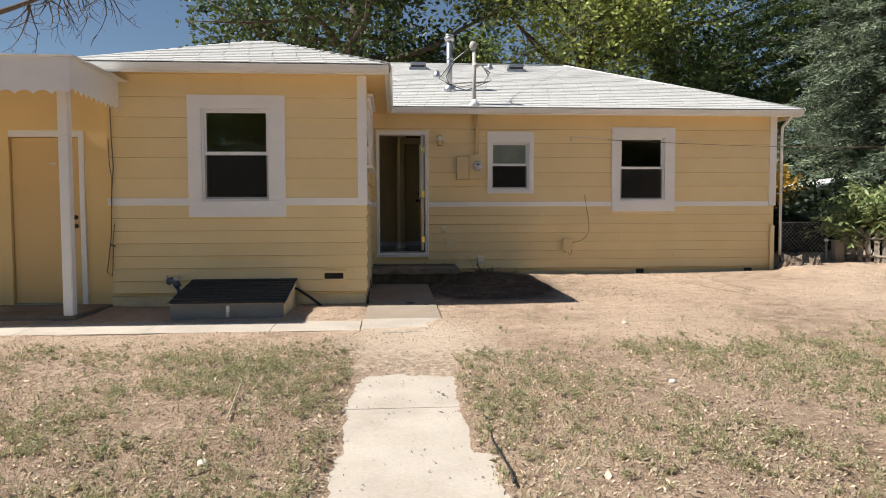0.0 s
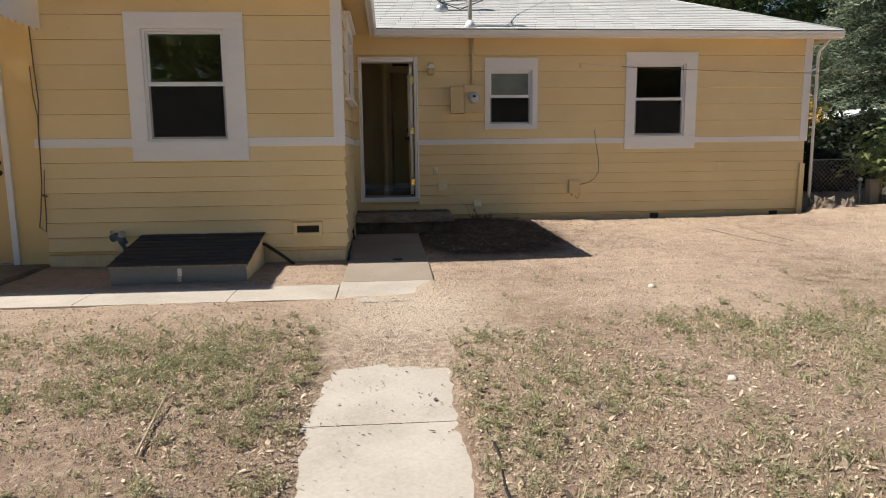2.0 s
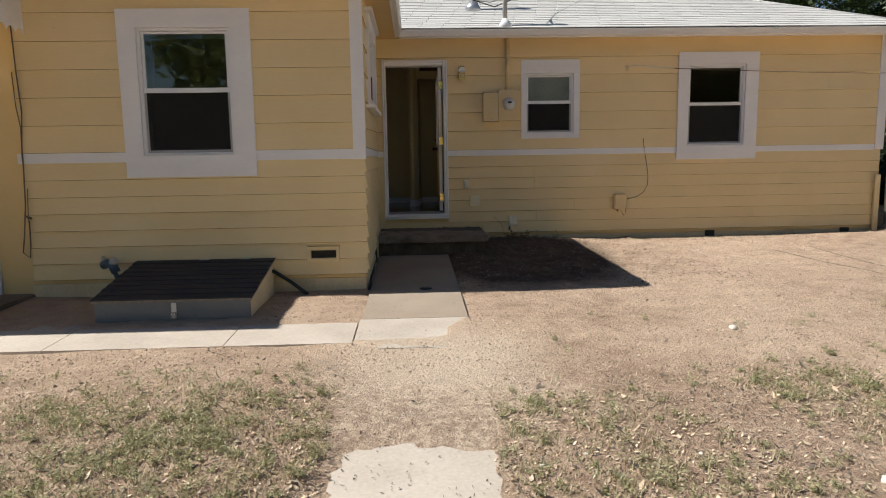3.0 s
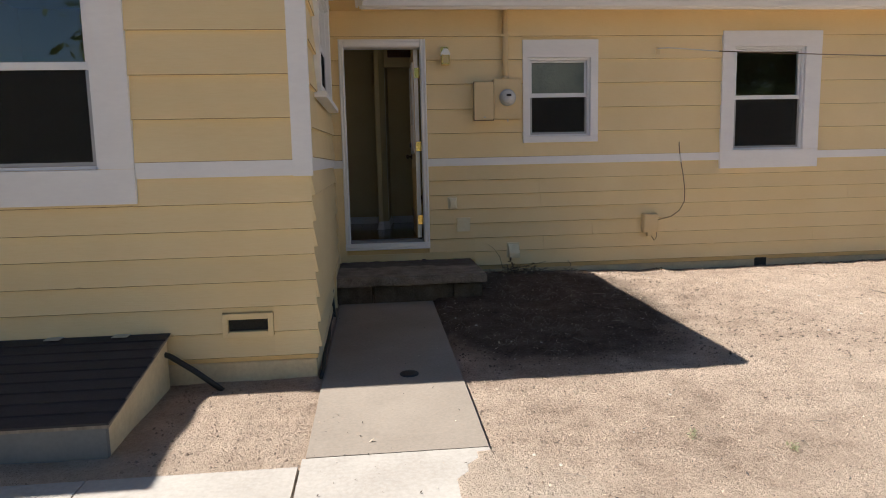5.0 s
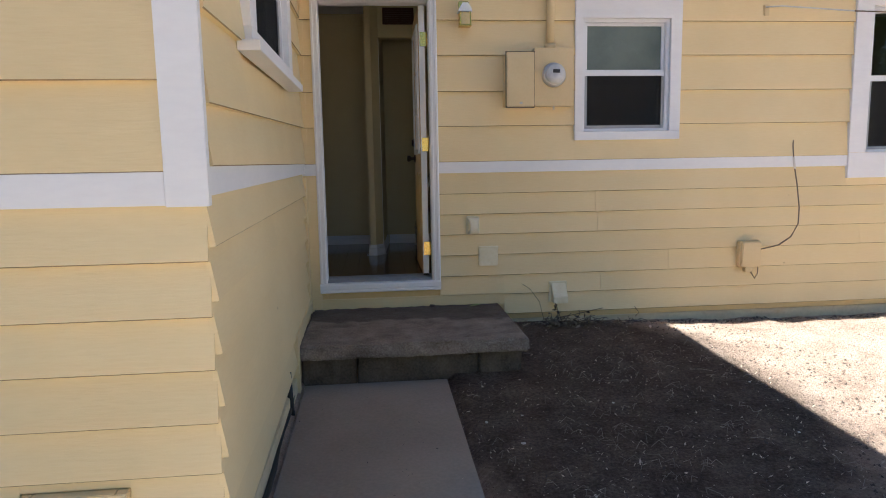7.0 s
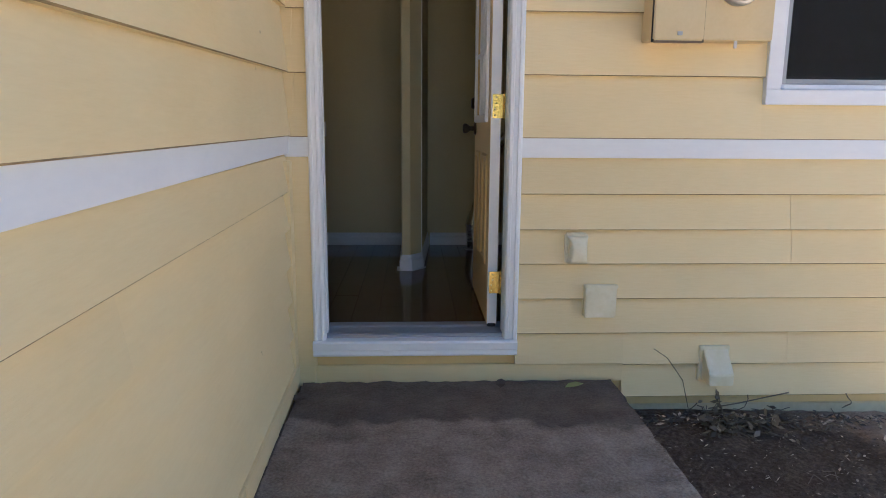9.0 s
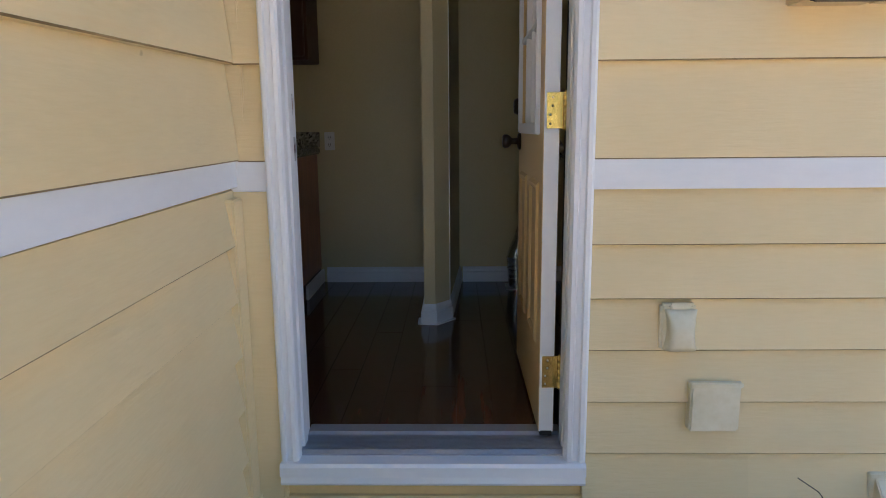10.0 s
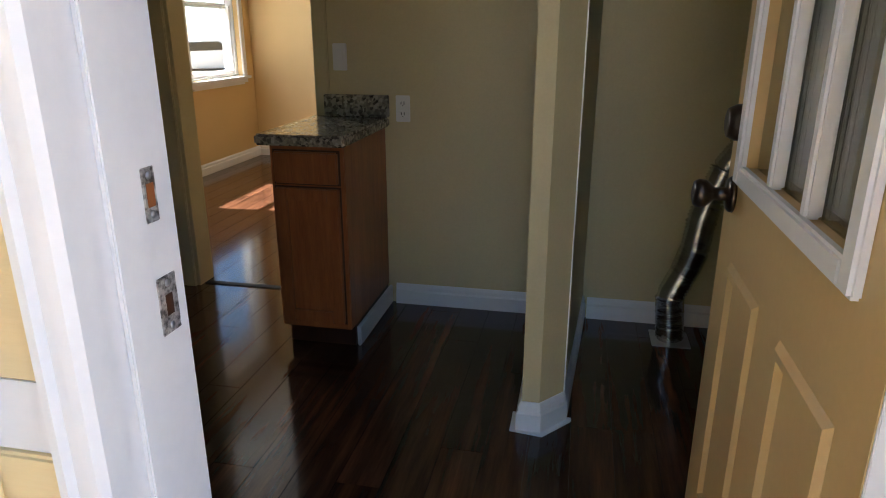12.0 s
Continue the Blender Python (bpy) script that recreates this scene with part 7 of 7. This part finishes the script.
def crumbs():
    """Small clods of soil on the bare ground by the house."""
    R = np.random.RandomState(91)
    tip = np.array(((1, 0, 0), (0, 1, 0), (-1, 0, 0), (0, -1, 0)), float)
    tris, darkened = [], []
    while len(tris) + len(darkened) < 30000 * 4:
        x, y = R.uniform(-4.5, 5.8), R.uniform(1.2, 10.95)
        if y < 2.2 and abs(x) > 1.4 + 0.9 * y or -0.5 < x < 0.44 and (y < 4.75 or y > 6.2) or (x < -0.47 and y > 6.2 and (x < -1.25 or not 6.82 < y < 7.85)) or (x < 0.97 and y > 9.9) or -0.3 * y + x > 2.6:
            continue
        if y < 5.6 and R.uniform() > 0.35 + 1.3 * noise.noise((x * 1.7, y * 1.7, 33)):
            continue
        r = (0.003 + 0.010 * R.uniform() ** 3) * (1.25 if y < 5.6 else 1)
        c = np.array((x, y, ground_height(x, y)))
        a = R.uniform(0, 6.28)
        rot = np.array(((math.cos(a), -math.sin(a), 0), (math.sin(a), math.cos(a), 0), (0, 0, 1)))
        ring = [c + rot @ (t * r * R.uniform(0.6, 1.3)) - (0, 0, 0.001) for t in tip]
        top = c + (R.normal(0, 0.2) * r, R.normal(0, 0.2) * r, r * R.uniform(0.6, 1.1))
        # Clods in the wing's shadow take the darker copy, like the soil's painted shade.
        shade_zone = x > 0.4 and y > 8.0 + 0.4 * noise.noise((x * 2, y * 2, 1)) and x < 2.6 + 0.3 * (11 - y)
        (darkened if shade_zone else tris).extend((ring[k], ring[(k + 1) % 4], top) for k in range(4))
    cards("soil_crumbs", np.array(darkened), SHADE_CLOD, None, "soil clods beside the step, darkened as shade", "soil", "stuff")
    cards("soil_crumbs", np.array(tris), CLOD, None, "scattered clods and crumbs of dry brown soil", "soil", "stuff")


crumbs()


def pebbles():
    R = np.random.RandomState(91)
    bm = bmesh.new()
    for _ in range(240):
        x, y = R.uniform(-3.5, 6), R.uniform(2, 10.6)
        if -0.46 < x < 0.45 or (x < -0.4 and y > 6.2) or (x < 1.0 and y > 9.8):
            continue
        r = R.uniform(0.004, 0.011)
        m = Matrix.Translation((x, y, ground_height(x, y) + r * 0.3)) @ Matrix.Diagonal((R.uniform(0.8, 1.5), R.uniform(0.8, 1.3), 0.6, 1))
        bmesh.ops.create_icosphere(bm, subdivisions=1, radius=r, matrix=m)
    tagged(part("pebbles", bm, PALE_STONE), "small pale pebbles scattered over the soil", "pebbles", "", "stuff")


pebbles()


def stone(x, y, r, seed, label):
    bm = bmesh.new()
    bmesh.ops.create_icosphere(bm, subdivisions=2, radius=r)
    for v in bm.verts:
        v.co = v.co * (1 + 0.35 * noise.noise(v.co * (1.2 / r) + Vector((seed, 0, 0))))
        v.co.z *= 0.75
    for f in bm.faces:
        f.smooth = True
    ob = part("stone", bm, PALE_STONE)
    ob.location = (x, y, ground_height(x, y) + r * 0.4)
    tagged(ob, label, "stone")


stone(1.93, 4.1, 0.026, 2.0, "pale rounded stone on the dry lawn")
stone(-1.05, 2.75, 0.03, 3.0, "pale yellowish stone among the weeds")
stone(-3.0, 3.2, 0.035, 5.0, "pale stone among the weeds")
stone(2.35, 6.3, 0.03, 6.0, "small pale stone on bare soil")
stick = tubes("stick", STRAW, None, [(-1.10, 3.44, ground_height(-1.10, 3.44) + 0.02), (-1.18, 4.16, ground_height(-1.18, 4.16) + 0.05)], [0.007, 0.004], 6)
tagged(stick, "pale dry stick lying in the weeds", "stick")
edging = tubes("garden_edging", BLACK_PIPE, None, [(0.47 + 0.012 * math.sin(k), 2.5 + 0.12 * k, 0.062 + 0.006 * math.sin(k * 1.9)) for k in range(12)], 0.007, 6)
tagged(edging, "black plastic garden edging along the path", "edging")
for k, (x, y, a) in enumerate(((0.74, 10.90, 20), (0.42, 10.93, 80), (-0.45, 10.80, 40))):
    bm = bmesh.new()
    pts = [(-0.045, 0, 0), (-0.015, 0.022, 0.006), (0.02, 0.018, 0.010), (0.05, 0, 0.004), (0.02, -0.02, 0.008), (-0.015, -0.02, 0.006)]
    lo = [bm.verts.new(p) for p in pts]
    hi = [bm.verts.new((p[0], p[1], p[2] + 0.0015)) for p in pts]
    bm.faces.new(lo[::-1])
    bm.faces.new(hi)
    for i in range(6):
        bm.faces.new((lo[i], lo[(i + 1) % 6], hi[(i + 1) % 6], hi[i]))
    ob = part("fallen_leaf", bm, LEAF_SHRUB if k == 0 else BARK)
    ob.matrix_basis = pose(x, y, 0.499, 0, 0, a)
    tagged(ob, "curled fallen leaf on the concrete step", "leaf")


# ---- floor planks ----
def planks(x0, x1, y0, y1, width, seed):
    r = random.Random(seed)
    made = {}
    x = x0
    while x < x1 - 0.01:
        w = min(width, x1 - x)
        y = y0 - r.uniform(0, 1.0)
        while y < y1:
            a, b = max(y, y0), min(y + 1.22, y1)
            y += 1.22
            if b - a < 0.02:
                continue
            key = (round(w, 3), round(b - a, 3))
            if key not in made:
                bm = bmesh.new()
                box(bm, 0.0006, key[0] - 0.0006, 0.0006, key[1] - 0.0006, -0.013, 0.0, 0.0009)
                ob = part("plank", bm, PLANK, floor)
                made[key] = ob.data
            else:
                ob = new("plank", made[key])
                ob.parent = floor
            ob.matrix_basis = Matrix.Translation((x, a, FLOOR_Z))
        x += width


planks(-2.3, 1.3, YM + 0.176, 13.29, 0.127, 1)
planks(-3.10, 0.6, 13.325, 16.72, 0.127, 2)
boxes("floor_rest", PLANK, floor, (-3.10, -2.301, YM + 0.14, 13.29, FLOOR_Z - 0.013, FLOOR_Z), bevel=0)


# ---- shingles ----
TAB_W, TAB_H = 0.305, 0.142


def shingle_rows(origin, along, up, rows, spans, n_parts, seed):
    """Tabs in courses on a roof plane; span(k) gives the ends of course k. The first n_parts are pieces of their own, the rest one mesh."""
    r = random.Random(seed)
    o, u, v = Vector(origin), Vector(along).normalized(), Vector(up).normalized()
    w = u.cross(v)
    if w.z < 0:
        w = -w
    m = Matrix((u, v, w)).transposed().to_4x4()
    shared = None
    verts, faces, count = [], [], 0

    def corners(a, b, h):
        return [(a, 0, 0.0), (b, 0, 0.0), (b, h, 0.0), (a, h, 0.0), (a, 0, 0.010), (b, 0, 0.010), (b, h, 0.003), (a, h, 0.003)]

    quads = ((0, 3, 2, 1), (4, 5, 6, 7), (0, 1, 5, 4), (2, 3, 7, 6), (0, 4, 7, 3), (1, 2, 6, 5))
    for k in range(rows):
        lo, hi = spans(k)
        s = lo - (0.5 * TAB_W if k % 2 else 0) - r.uniform(0, 0.04)
        while s < hi:
            a, b = max(s, lo), min(s + TAB_W - 0.007, hi)
            s += TAB_W
            if b - a < 0.03:
                continue
            base = o + u * a + v * (k * TAB_H) + w * (0.004 + r.uniform(0, 0.003))
            if count < n_parts:
                full = abs(b - a - (TAB_W - 0.007)) < 1e-6
                if full and shared is not None:
                    ob = new("shingle", shared)
                else:
                    me = bpy.data.meshes.new("shingle")
                    me.from_pydata(corners(0, b - a, TAB_H + 0.012), [], quads)
                    me.materials.append(SHINGLE)
                    ob = new("shingle", me)
                    if full:
                        shared = me
                ob.parent = roof
                ob.matrix_basis = Matrix.Translation(base) @ m
                count += 1
            else:
                i = len(verts)
                verts += [tuple(Matrix.Translation(base) @ m @ Vector(c)) for c in corners(0, b - a, TAB_H + 0.012)]
                faces += [tuple(i + j for j in q) for q in quads]
    if verts:
        mesh_object("shingle_field", verts, faces, SHINGLE, "", "", "stuff", False, roof)


slope = Vector((0, 1, SL)).normalized()
run_w = (WAY - WY0) / slope.y
half_w = (EX0 - WX0) / 2
shingle_rows((WXM, WY0 - 0.02, WZ), (1, 0, 0), slope, int(run_w / TAB_H), lambda k: (-half_w * (1 - k * TAB_H / run_w), half_w * (1 - k * TAB_H / run_w)), 110, 1)
run_m = (RY - EY0) / slope.y


def main_span(k):
    f = k * TAB_H / run_m
    y = EY0 + (RY - EY0) * f
    left = EX0 - (y - EY0) * (EX0 - WXM) / (12.7 - EY0) if y < 12.7 else max(-3.95 + (RX0 + 3.95) * f, -6)
    return left + 0.01, EX1 + (RX1 - EX1) * f


shingle_rows((0, EY0 - 0.02, EZ), (1, 0, 0), slope, int(run_m / TAB_H), main_span, 180, 2)
side = Vector((-1, 0, (WAZ - WZ) / half_w)).normalized()
run_s = half_w / abs(side.x)
shingle_rows((EX0 + 0.02, 0, WZ), (0, 1, 0), side, int(run_s / TAB_H), lambda k: (WY0 + (WAY - WY0) * k * TAB_H / run_s, EY0 + 2.0 * k * TAB_H / run_s), 0, 3)
for a, b in (((WX0, WY0, WZ), (WXM, WAY, WAZ)), ((EX0, WY0, WZ), (WXM, WAY, WAZ)), ((EX1, EY0, EZ), (RX1, RY, RZ)), ((RX0, RY, RZ), (RX1, RY, RZ)), ((WXM, WAY, WAZ), (WXM, 12.7, WAZ))):
    tubes("hip_cap", SHINGLE, roof, [Vector(a) + Vector((0, 0, 0.0)), Vector(b) + Vector((0, 0, 0.0))], 0.035, 8)
